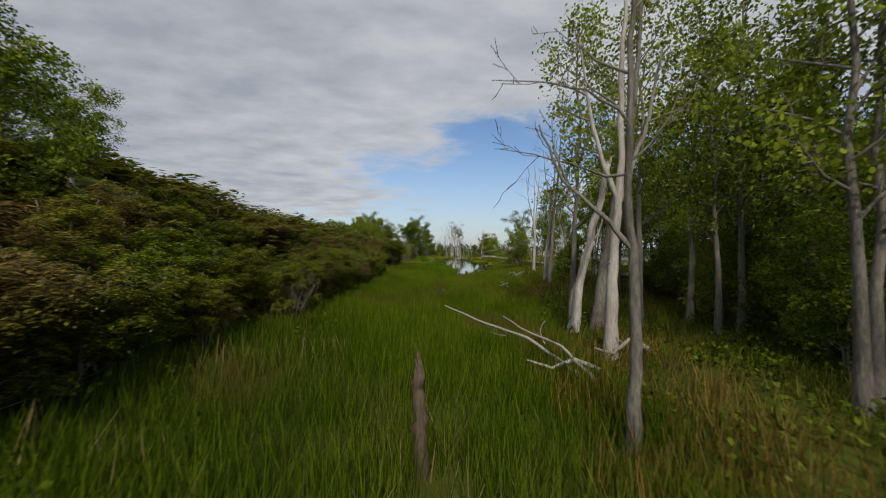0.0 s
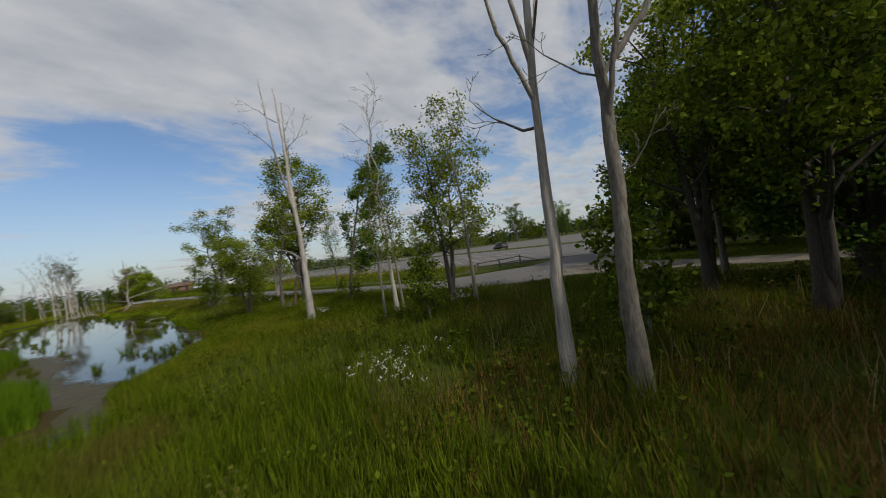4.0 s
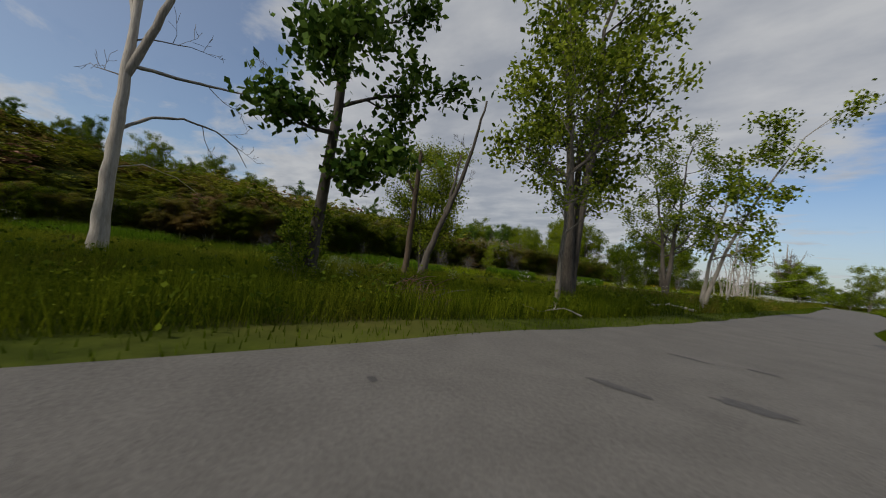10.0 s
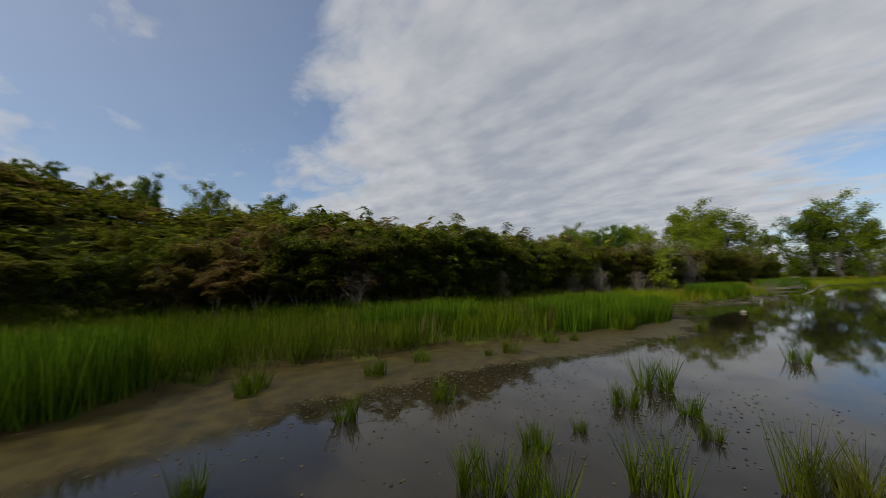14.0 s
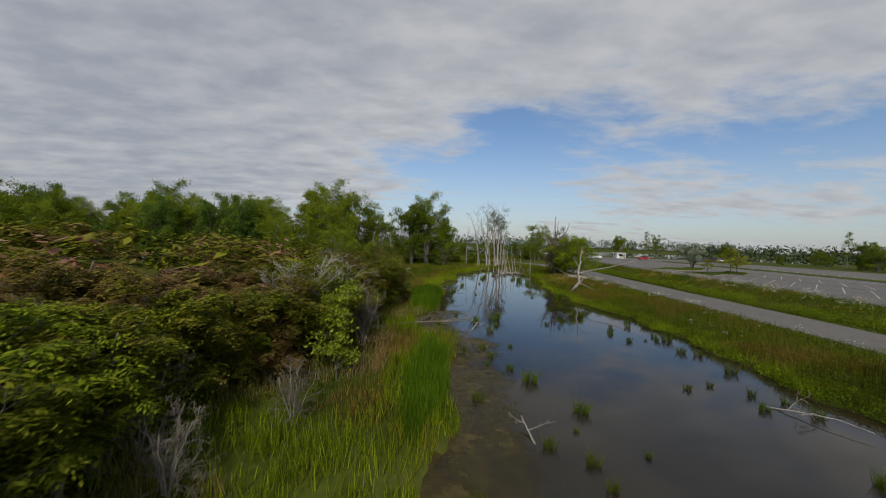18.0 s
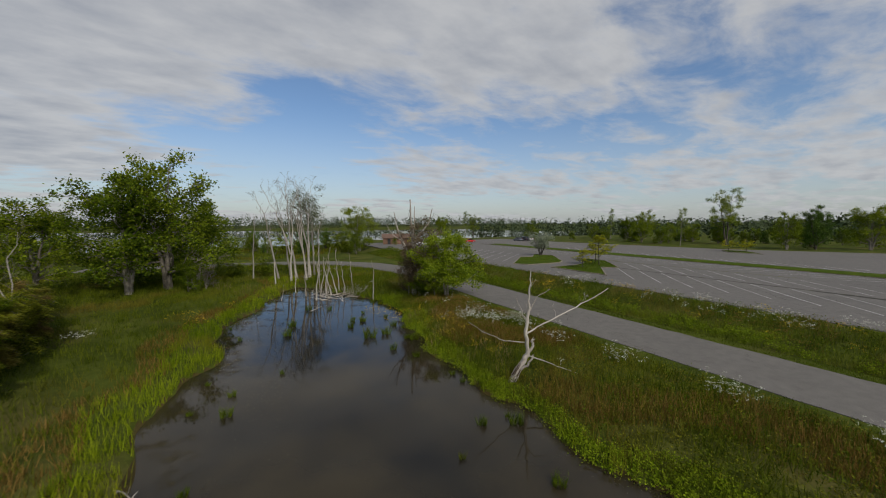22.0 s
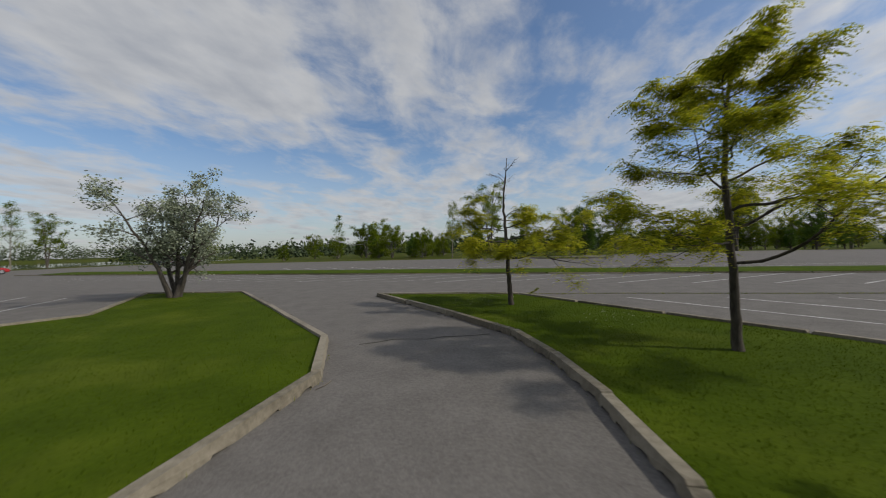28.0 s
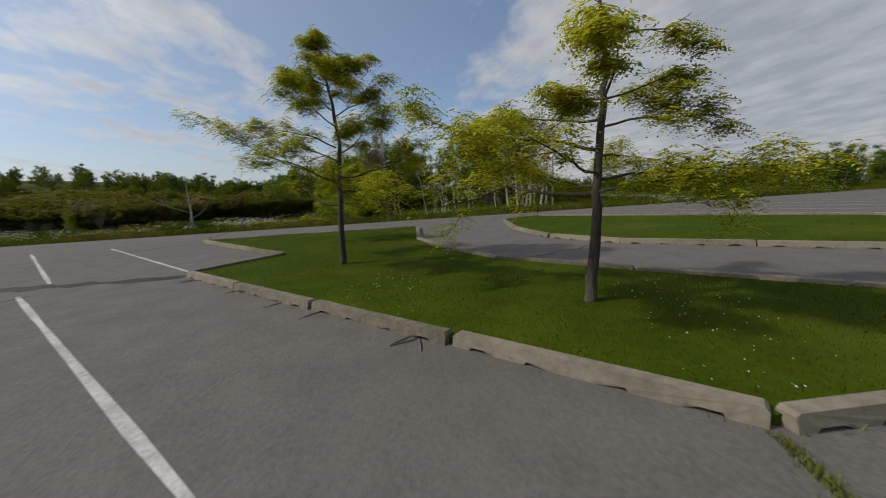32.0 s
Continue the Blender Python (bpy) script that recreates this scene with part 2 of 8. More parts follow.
M_CATTAIL = surface("cattail_blade", (0.034, 0.078, 0.004), (0.115, 0.190, 0.010), 0.5, 0.5, 0, 0.4, island=0.6, translucent=0.3, coords="World")
M_MEADOW = surface("meadow_grass", (0.040, 0.062, 0.004), (0.130, 0.155, 0.011), 0.4, 0.65, 0, 0.6, tint=((0.19, 0.125, 0.028), 0.16, 0.52, 0.6), island=0.8, translucent=0.3, coords="World")
M_LOW = surface("lush_meadow_grass", (0.048, 0.074, 0.003), (0.175, 0.200, 0.012), 0.4, 0.65, 0, 0.6, tint=((0.22, 0.16, 0.03), 0.3, 0.52, 0.5), island=0.8, translucent=0.38, coords="World")
M_STRAW = surface("dry_grass", (0.136, 0.0935, 0.03825), (0.306, 0.2295, 0.1105), 0.5, 0.7, 0, 0.4, island=0.8, translucent=0.25, coords="World")
M_RUST = surface("rusty_grass", (0.085, 0.052, 0.010), (0.26, 0.165, 0.045), 0.5, 0.7, 0, 0.5, island=0.8, translucent=0.3, coords="World")
M_FRINGE = surface("lush_fringe_leaf", (0.078, 0.125, 0.004), (0.245, 0.320, 0.014), 0.6, 0.6, 0, 0.5, island=0.7, translucent=0.35, coords="World")
M_HERB = surface("bank_herb_leaf", (0.050, 0.066, 0.003), (0.190, 0.195, 0.014), 0.5, 0.6, 0, 0.6, tint=((0.20, 0.12, 0.03), 0.35, 0.5, 0.6), island=0.9, translucent=0.32, coords="World")
M_BONESET = surface("boneset_head", (0.14, 0.16, 0.09), (0.42, 0.44, 0.34), 2.0, 0.7, 0, 0.2, island=0.9, translucent=0.25)
M_WEED = surface("weed_leaf", (0.034, 0.058, 0.003), (0.112, 0.145, 0.010), 0.6, 0.6, 0, 0.5, tint=((0.19, 0.13, 0.05), 0.2, 0.54, 0.6), island=0.8, translucent=0.3, coords="World")
M_WHITEFLOWER = surface("white_flower", (0.32, 0.33, 0.25), (0.66, 0.66, 0.56), 2.0, 0.7, 0, 0.2, island=0.6, translucent=0.2)
M_YELLOWFLOWER = surface("yellow_flower", (0.35, 0.22, 0.015), (0.62, 0.44, 0.03), 2.0, 0.7, 0, 0.2, island=0.6, translucent=0.2)
M_LEAF = surface("poplar_leaf", (0.060, 0.098, 0.007), (0.240, 0.285, 0.025), 0.7, 0.45, 0, 0.5, island=0.7, obj=0.35, translucent=0.38, coords="World")
M_LEAF_ROUND = surface("broadleaf", (0.048, 0.082, 0.004), (0.190, 0.235, 0.015), 0.7, 0.45, 0, 0.5, island=0.7, obj=0.35, translucent=0.36, coords="World")
M_LEAF_DARK = surface("dark_green_leaf", (0.0324, 0.0702, 0.0108), (0.1215, 0.189, 0.027), 0.7, 0.45, 0, 0.4, island=0.7, obj=0.3, translucent=0.3, coords="World")
M_LEAF_BUSH = surface("shrub_leaf", (0.046, 0.064, 0.0036), (0.208, 0.220, 0.017), 0.5, 0.55, 0, 0.6, tint=((0.25, 0.130, 0.065), 0.20, 0.50, 0.6), island=1.1, obj=0.8, translucent=0.36, coords="World")
M_LEAF_SUMAC = surface("sumac_leaf", (0.046, 0.078, 0.0035), (0.190, 0.232, 0.014), 0.6, 0.55, 0, 0.5, island=1.1, obj=0.6, translucent=0.36, coords="World")
M_LEAF_RED = surface("reddish_seed_leaf", (0.14, 0.065, 0.040), (0.34, 0.190, 0.120), 0.8, 0.6, 0, 0.4, island=0.8, translucent=0.25, coords="World")
M_LEAF_LOCUST = surface("locust_leaf", (0.22, 0.25, 0.012), (0.60, 0.56, 0.036), 0.8, 0.5, 0, 0.4, island=0.7, translucent=0.55, coords="World")
M_LEAF_OLIVE = surface("silver_leaf", (0.105, 0.128, 0.080), (0.31, 0.345, 0.24), 0.9, 0.55, 0, 0.4, island=0.7, translucent=0.25, coords="World")
M_BARK = surface("grey_bark", (0.075, 0.065, 0.050), (0.24, 0.215, 0.175), 7.0, 0.92, 0.9, 0.3, obj=0.3, wave=(3.0, 3.0, 0.7))
M_BARK_DARK = surface("dark_bark", (0.030, 0.025, 0.020), (0.105, 0.090, 0.072), 8.0, 0.95, 1.0, 0.3, wave=(3.0, 3.0, 0.6))
M_DEADWOOD = surface("bleached_dead_wood", (0.172, 0.1505, 0.1247), (0.43, 0.3913, 0.3397), 6.0, 0.9, 0.9, 0.3, obj=0.25, wave=(4.0, 4.0, 0.5))
M_SNAG = surface("broken_brown_wood", (0.036, 0.025, 0.016), (0.130, 0.094, 0.062), 6.0, 0.92, 1.0, 0.3, wave=(4.0, 4.0, 0.5))
M_BRUSH = surface("reddish_dead_brush", (0.060, 0.030, 0.018), (0.210, 0.115, 0.070), 5.0, 0.9, 0.4, 0.3, obj=0.6)
M_TWIG = surface("grey_twig", (0.068, 0.057, 0.044), (0.185, 0.162, 0.13), 3.0, 0.9, 0, 0.3)
M_LEAF_MAPLE = surface("maple_leaf", (0.080, 0.132, 0.006), (0.250, 0.315, 0.018), 0.7, 0.45, 0, 0.4, island=0.7, translucent=0.42, coords="World")
M_LEAF_RUSSET = surface("russet_leaf", (0.060, 0.042, 0.024), (0.19, 0.135, 0.075), 0.7, 0.6, 0, 0.4, island=0.8, translucent=0.25, coords="World")
M_LEAF_SPARSE = surface("grey_green_leaf", (0.060, 0.072, 0.040), (0.17, 0.185, 0.105), 0.7, 0.5, 0, 0.4, island=0.7, translucent=0.3, coords="World")
M_MUD = surface("brown_mud", (0.027, 0.020, 0.006), (0.060, 0.045, 0.013), 2.2, 0.8, 0.6, 0.5, coords="World", spec=0.1)


def water_material():
    m = MATS["pond_water"] = bpy.data.materials.new("pond_water")
    m.use_nodes = True
    t = m.node_tree
    b = t.nodes["Principled BSDF"]
    geo = t.nodes.new("ShaderNodeNewGeometry")
    n = t.nodes.new("ShaderNodeTexNoise")
    n.inputs["Scale"].default_value, n.inputs["Detail"].default_value = 0.16, 5
    wire(t, geo.outputs["Position"], n.inputs["Vector"])
    mr = t.nodes.new("ShaderNodeMapRange")
    mr.inputs["From Min"].default_value, mr.inputs["From Max"].default_value = 0.42, 0.66
    wire(t, n.outputs[0], mr.inputs["Value"])
    mix = t.nodes.new("ShaderNodeMixRGB")
    mix.inputs[1].default_value, mix.inputs[2].default_value = (0.009, 0.008, 0.006, 1), (0.030, 0.023, 0.011, 1)
    wire(t, mr.outputs[0], mix.inputs[0])
    wire(t, mix.outputs[0], b.inputs["Base Color"])
    b.inputs["Roughness"].default_value, b.inputs["IOR"].default_value = 0.03, 1.33
    rip = t.nodes.new("ShaderNodeTexNoise")
    rip.inputs["Scale"].default_value, rip.inputs["Detail"].default_value = 1.6, 3
    wire(t, geo.outputs["Position"], rip.inputs["Vector"])
    bp = t.nodes.new("ShaderNodeBump")
    bp.inputs["Strength"].default_value, bp.inputs["Distance"].default_value = 0.05, 0.02
    wire(t, rip.outputs[0], bp.inputs["Height"])
    wire(t, bp.outputs[0], b.inputs["Normal"])
    return m


M_WATER = water_material()


def film_material():
    """Scum of algae and silt that thins out into open water; "cover" says how thick it lies."""
    m = MATS["algae_film"] = bpy.data.materials.new("algae_film")
    m.use_nodes = True
    t = m.node_tree
    b = t.nodes["Principled BSDF"]
    geo = t.nodes.new("ShaderNodeNewGeometry")
    lay = t.nodes.new("ShaderNodeAttribute")
    lay.attribute_name = "cover"
    n = t.nodes.new("ShaderNodeTexNoise")
    n.inputs["Scale"].default_value, n.inputs["Detail"].default_value, n.inputs["Roughness"].default_value = 0.7, 9, 0.68
    wire(t, geo.outputs["Position"], n.inputs["Vector"])
    fine = t.nodes.new("ShaderNodeTexNoise")
    fine.inputs["Scale"].default_value, fine.inputs["Detail"].default_value = 3.2, 6
    wire(t, geo.outputs["Position"], fine.inputs["Vector"])
    mix = t.nodes.new("ShaderNodeMixRGB")
    mix.inputs[1].default_value, mix.inputs[2].default_value = (0.030, 0.023, 0.006, 1), (0.076, 0.058, 0.015, 1)
    mr = t.nodes.new("ShaderNodeMapRange")
    mr.inputs["From Min"].default_value, mr.inputs["From Max"].default_value = 0.32, 0.68
    wire(t, fine.outputs[0], mr.inputs["Value"])
    wire(t, mr.outputs[0], mix.inputs[0])
    wire(t, mix.outputs[0], b.inputs["Base Color"])
    b.inputs["Roughness"].default_value, b.inputs["Specular IOR Level"].default_value = 0.55, 0.2
    bp = t.nodes.new("ShaderNodeBump")
    bp.inputs["Strength"].default_value, bp.inputs["Distance"].default_value = 0.25, 0.01
    wire(t, fine.outputs[0], bp.inputs["Height"])
    wire(t, bp.outputs[0], b.inputs["Normal"])
    a = t.nodes.new("ShaderNodeMapRange")
    a.interpolation_type = "SMOOTHSTEP"
    a.inputs["From Min"].default_value, a.inputs["From Max"].default_value = 0.78, 1.12
    wire(t, fmath(t, "ADD", n.outputs[0], lay.outputs["Fac"]), a.inputs["Value"])
    clear = t.nodes.new("ShaderNodeBsdfTransparent")
    ms = t.nodes.new("ShaderNodeMixShader")
    wire(t, fmath(t, "MULTIPLY", a.outputs[0], 0.93), ms.inputs[0])
    wire(t, clear.outputs[0], ms.inputs[1])
    wire(t, b.outputs[0], ms.inputs[2])
    wire(t, ms.outputs[0], t.nodes["Material Output"].inputs["Surface"])
    return m


M_FILM = film_material()

# ---- mesh helpers ----


def mesh_of(name, verts, faces, material, smooth=False):
    me = bpy.data.meshes.new(name)
    me.from_pydata([tuple(v) for v in verts], [], faces)
    me.materials.append(material)
    if smooth:
        me.polygons.foreach_set("use_smooth", [True] * len(me.polygons))
    me.update()
    return me


def quad_mesh(name, quads, material):
    """A mesh of loose four-cornered pieces from an array (n, 4, 3)."""
    q = np.asarray(quads, dtype=np.float32).reshape(-1, 4, 3)
    n = len(q)
    me = bpy.data.meshes.new(name)
    me.vertices.add(4 * n)
    me.vertices.foreach_set("co", q.ravel())
    me.loops.add(4 * n)
    me.loops.foreach_set("vertex_index", np.arange(4 * n, dtype=np.int32))
    me.polygons.add(n)
    me.polygons.foreach_set("loop_start", np.arange(0, 4 * n, 4, dtype=np.int32))
    me.materials.append(material)
    me.update(calc_edges=True)
    me.validate()
    return me


def part(name, me, parent=None, label=""):
    ob = new(name, me)
    ob.parent = parent
    if label:
        ob["label"] = label
    return ob


class Wood:
    """Collects tapered round branches into one mesh."""

    def __init__(self):
        self.v, self.f = [], []

    def limb(self, pts, radii, sides=6, cap=True):
        base = len(self.v)
        n = len(pts)
        for i, (p, r) in enumerate(zip(pts, radii)):
            d = (pts[min(i + 1, n - 1)] - pts[max(i - 1, 0)]).normalized()
            a = d.cross(Vector((0.31, 0.95, 0.02)))
            a = a.normalized() if a.length > 1e-3 else d.orthogonal().normalized()
            b = d.cross(a)
            for k in range(sides):
                an = 2 * math.pi * k / sides
                self.v.append(p + (a * math.cos(an) + b * math.sin(an)) * r)
        for i in range(n - 1):
            for k in range(sides):
                k2 = (k + 1) % sides
                self.f.append((base + i * sides + k, base + i * sides + k2, base + (i + 1) * sides + k2, base + (i + 1) * sides + k))
        if cap:
            self.f.append(tuple(base + (n - 1) * sides + k for k in range(sides)))

    def mesh(self, name, material):
        return mesh_of(name, self.v, self.f, material, True)


def box(w, d, h, bevel=0.0, z0=0.0):
    bm = bmesh.new()
    bmesh.ops.create_cube(bm, size=1)
    for v in bm.verts:
        v.co = Vector((v.co.x * w, v.co.y * d, (v.co.z + 0.5) * h + z0))
    if bevel:
        bmesh.ops.bevel(bm, geom=bm.edges[:], offset=bevel, segments=2, affect="EDGES")
    return bm


def bm_mesh(name, bm, material, smooth=False):
    me = bpy.data.meshes.new(name)
    bm.to_mesh(me)
    bm.free()
    me.materials.append(material)
    if smooth:
        me.polygons.foreach_set("use_smooth", [True] * len(me.polygons))
    return me


# ---- the lie of the land ----
WATER, ROAD_Z = -1.95, -1.25


def table(y, rows):
    r = np.asarray(rows, dtype=float)
    return np.interp(y, r[:, 0], r[:, 1])


def shrub_edge(y):
    return table(y, [(-30, -4.5), (20, -3.9), (25, -3.1), (36, -3.4), (46, -3.6), (52, -5.0), (58, -7), (65, -5.8), (72, -4.9), (80, -6.2), (86, -7.6), (91, -8.4), (94, -7.2), (97, -6.0), (107, -5.8), (112, -5.0), (116, -5.4), (121, -6.8), (126, -7.8), (136, -10), (149, -11), (160, -15), (185, -20)])


def pond_left(y):
    return table(y, [(50, 4.2), (53, 4.2), (58, 3.7), (61, 2.6), (65, 2.4), (70, 2.9), (76, 2.6), (86, -0.5), (92, -0.1), (100, 0.2), (104, 0.5), (106, -2.3), (110, -2.8), (112.4, -1.7), (114, -0.6), (118, -1.8), (120.5, -2.4), (124.6, -0.7), (131, -1.5), (136, -1.4), (141, 0.6), (150, 0.4), (158, 4.0), (170, 8.5)])


def pond_right(y):
    return table(y, [(50, 4.8), (53, 5.0), (56, 6.2), (58, 7.4), (60, 8.7), (62.4, 10.1), (64.6, 11.0), (66, 11.4), (70, 12.2), (80, 13.6), (88, 15.0), (95, 16.4), (104, 16.2), (110, 16.6), (115, 15.8), (121, 14.4), (127, 14.0), (137, 14.2), (146, 16.0), (154, 16.8), (160, 14), (170, 9)])


def lot_z(y):
    return table(y, [(40, -1.25), (60, -1.2), (100, -0.35), (125, 0.0), (400, 0.0)])


def wob(x, y, s, amp):
    return amp * (np.sin(x * s + 1.3 * np.sin(y * s * 0.7)) + np.sin(y * s * 1.13 + 1.7 * np.sin(x * s * 0.6 + 2.0))) * 0.5


def smooth01(t):
    t = np.clip(t, 0, 1)
    return t * t * (3 - 2 * t)


def land(x, y):
    """Height of the ground."""
    x, y = np.asarray(x, dtype=float), np.asarray(y, dtype=float)
    z = wob(x, y, 0.31, 0.07) - 1.32
    left = shrub_edge(y)
    right = np.where(y < 48, table(y, [(-30, 4), (20, 4.6), (38, 7.5), (48, 8.0)]), pond_right(y) + 0.8)
    fade = smooth01((180 - y) / 14)
    wet = smooth01((x - left + 1.0) / 3.0) * smooth01((right + 3.5 - x) / 3.5) * fade
    z = z - 0.42 * wet
    pl, pr = pond_left(y) + wob(x, y, 0.9, 0.5), pond_right(y) + wob(x, y, 0.8, 0.6)
    inside = np.minimum(x - pl, pr - x)
    inside = np.minimum(inside, np.minimum(y - 51.5, 169.0 - y))
    dip = smooth01((inside + 0.9) / 1.8)
    bed = -2.35 - 0.25 * smooth01(inside / 4)
    z = z * (1 - dip) + bed * dip
    shelf = smooth01((4.2 - (x - pl)) / 2.5) * smooth01((inside + 0.3) / 0.8) * smooth01((y - 52) / 4) * smooth01((116 - y) / 10)
    z = z + shelf * (-1.968 - 0.03 * np.maximum(x - pl, 0) + wob(x, y, 1.1, 0.012) + wob(x * 1.3, y, 4.1, 0.005) - z)
    # a muddy trickle that feeds the pond
    run = np.abs(x - table(y, [(28, 2.2), (33, 1.9), (36, 1.75), (40, 1.9), (43, 1.9), (46, 1.4), (48.5, 1.5), (50, 2.2), (53, 3.3), (57, 4.4)]) - wob(x, y, 1.4, 0.25))
    gut = smooth01((np.where(y > 48, 1.3, 1.0) - np.where(y < 42, 0.1, 0.0) - run) / 0.6) * np.maximum(smooth01((y - 41) / 2), smooth01((y - 30) / 2) * smooth01((39.5 - y) / 1.5)) * smooth01((60 - y) / 4)
    z = z + gut * (-1.93 + wob(x, y, 2.1, 0.05) - z)
    # hillside to the west
    top = table(y, [(-80, 18), (20, 17), (45, 13.2), (60, 9.6), (75, 7.0), (90, 5.4), (110, 3.8), (150, 1.6), (200, 0.6)])
    z = z + top * (1 - np.exp(-np.maximum(left - 1.0 - x, 0) / 26.0)) * smooth01((260 - y) / 50)
    # bank up from the road to the car park
    bank = smooth01((x - 33.4) / 6.6)
    z = z + bank * (lot_z(y) - 0.07 - z) * smooth01((y - 35) / 25)
    lake = smooth01((y - 262 - wob(x, y, 0.02, 14)) / 16) * smooth01((x + 260) / 30) * smooth01((330 - x) / 40) * smooth01((640 - y) / 25)
    z = z * (1 - lake) + -3.5 * lake
    flat = smooth01((x - 23.0) / 1.6) * smooth01((34.0 - x) / 1.4) * smooth01((y + 40) / 20) * smooth01((172 - y) / 6)
    z = z * (1 - flat) + (ROAD_Z - 0.014) * flat
    return z


def steps(spans):
    out = []
    for a, b, s in spans:
        out += list(np.arange(a, b, s))
    return np.array(out + [spans[-1][1]])


def build_ground():
    xs = steps([(-1600, -400, 150), (-400, -100, 25), (-100, -20, 4), (-20, 24, 0.55), (24, 42, 0.9), (42, 130, 4), (130, 400, 30), (400, 1600, 150)])
    ys = steps([(-1500, -300, 150), (-300, -40, 20), (-40, 0, 3), (0, 172, 0.6), (172, 300, 4), (300, 700, 25), (700, 1600, 150)])
    gx, gy = np.meshgrid(xs, ys)
    gz = land(gx, gy)
    v = np.stack([gx, gy, gz], -1).reshape(-1, 3).astype(np.float32)
    nx, ny = len(xs), len(ys)
    i = np.arange(nx * ny).reshape(ny, nx)
    f = np.stack([i[:-1, :-1], i[:-1, 1:], i[1:, 1:], i[1:, :-1]], -1).reshape(-1, 4).astype(np.int32)
    me = bpy.data.meshes.new("ground")
    me.vertices.add(len(v))
    me.vertices.foreach_set("co", v.ravel())
    me.loops.add(f.size)
    me.loops.foreach_set("vertex_index", f.ravel())
    me.polygons.add(len(f))
    me.polygons.foreach_set("loop_start", np.arange(0, f.size, 4, dtype=np.int32))
    me.materials.append(M_GROUND)
    me.materials.append(M_MUD)
    me.update(calc_edges=True)
    fc = v[f].mean(1)
    wet = (fc[:, 2] < np.where(fc[:, 1] < 72, -1.86, -1.915)) & (fc[:, 0] > -12) & (fc[:, 0] < 20) & (fc[:, 1] > 29) & (fc[:, 1] < 172)
    me.polygons.foreach_set("material_index", wet.astype(np.int32))
    me.polygons.foreach_set("use_smooth", [True] * len(f))
    ob = new("ground", me)
    tagged(ob, "uneven grassy ground with a muddy marsh hollow and hillside", "ground", kind="structure")


build_ground()


def sheet(name, pts, z0, z1, material, label, category):
    """A slab with the given outline."""
    bm = bmesh.new()
    a = [bm.verts.new((x, y, z1)) for x, y in pts]
    f = bm.faces.new(a)
    if f.normal.z < 0:
        f.normal_flip()
    if z0 < z1:
        r = bmesh.ops.extrude_face_region(bm, geom=[f])
        low = [g for g in r["geom"] if isinstance(g, bmesh.types.BMVert)]
        for vtx in low:
            vtx.co.z = z0
    bmesh.ops.triangulate(bm, faces=bm.faces[:])
    bmesh.ops.recalc_face_normals(bm, faces=bm.faces[:])
    ob = new(name, bm_mesh(name, bm, material))
    return tagged(ob, label, category, kind="structure")


sheet("pond_water", [(-9, 29), (21, 29), (21, 174), (-9, 174)], WATER, WATER, M_WATER, "still dark pond water reflecting the sky", "water")


def algae_film():
    xs, ys = np.arange(-5.5, 18.5, 0.4), np.arange(50, 170, 0.5)
    gx, gy = np.meshgrid(xs, ys)
    pl, pr = pond_left(gy), pond_right(gy)
    west = smooth01((4.6 - (gx - pl)) / 3.4) * smooth01((gy - 50) / 4) * table(gy, [(50, 0.75), (74, 0.72), (82, 0.35), (88, 0.5), (104, 0.55), (112, 0.6), (115, 0.3), (140, 0.3), (170, 0.4)])
    east = smooth01((1.6 - (pr - gx)) / 1.6) * table(gy, [(50, 0.5), (70, 0.45), (100, 0.3), (150, 0.35)])
    cover = np.maximum(np.maximum(west, east), table(gy, [(50, 0.3), (62, 0.12), (80, 0.05), (100, 0.12), (135, 0.1), (155, 0.3), (170, 0.45)]))
    ny, nx = gx.shape
    v = np.stack([gx, gy, np.full_like(gx, WATER + 0.005)], -1).reshape(-1, 3)
    i = np.arange(nx * ny).reshape(ny, nx)
    f = np.stack([i[:-1, :-1], i[:-1, 1:], i[1:, 1:], i[1:, :-1]], -1).reshape(-1, 4)
    me = mesh_of("algae_film", v.tolist(), f.tolist(), M_FILM)
    me.attributes.new("cover", "FLOAT", "POINT").data.foreach_set("value", cover.ravel().astype(np.float32))
    tagged(new("algae_film", me), "brown-green film of algae and silt on the shallow pond margin", "algae", kind="stuff")


algae_film()
sheet("lake_water", [(-330, 250), (400, 250), (400, 680), (-330, 680)], -2.0, -2.0, M_WATER, "wide blue-grey lake beyond the car park", "water")

# ---- pavement ----


def jag(pts, step=1.0, amp=0.12, seed=1):
    """A ragged edge along a line."""
    r = random.Random(seed)
    out = []
    for (x0, y0), (x1, y1) in zip(pts[:-1], pts[1:]):
        n = max(1, int(math.hypot(x1 - x0, y1 - y0) / step))
        for i in range(n):
            t = i / n
            k = amp * (r.random() - 0.5) * 2
            out.append((x0 + (x1 - x0) * t + k, y0 + (y1 - y0) * t + k * 0.5))
    out.append(pts[-1])
    return out


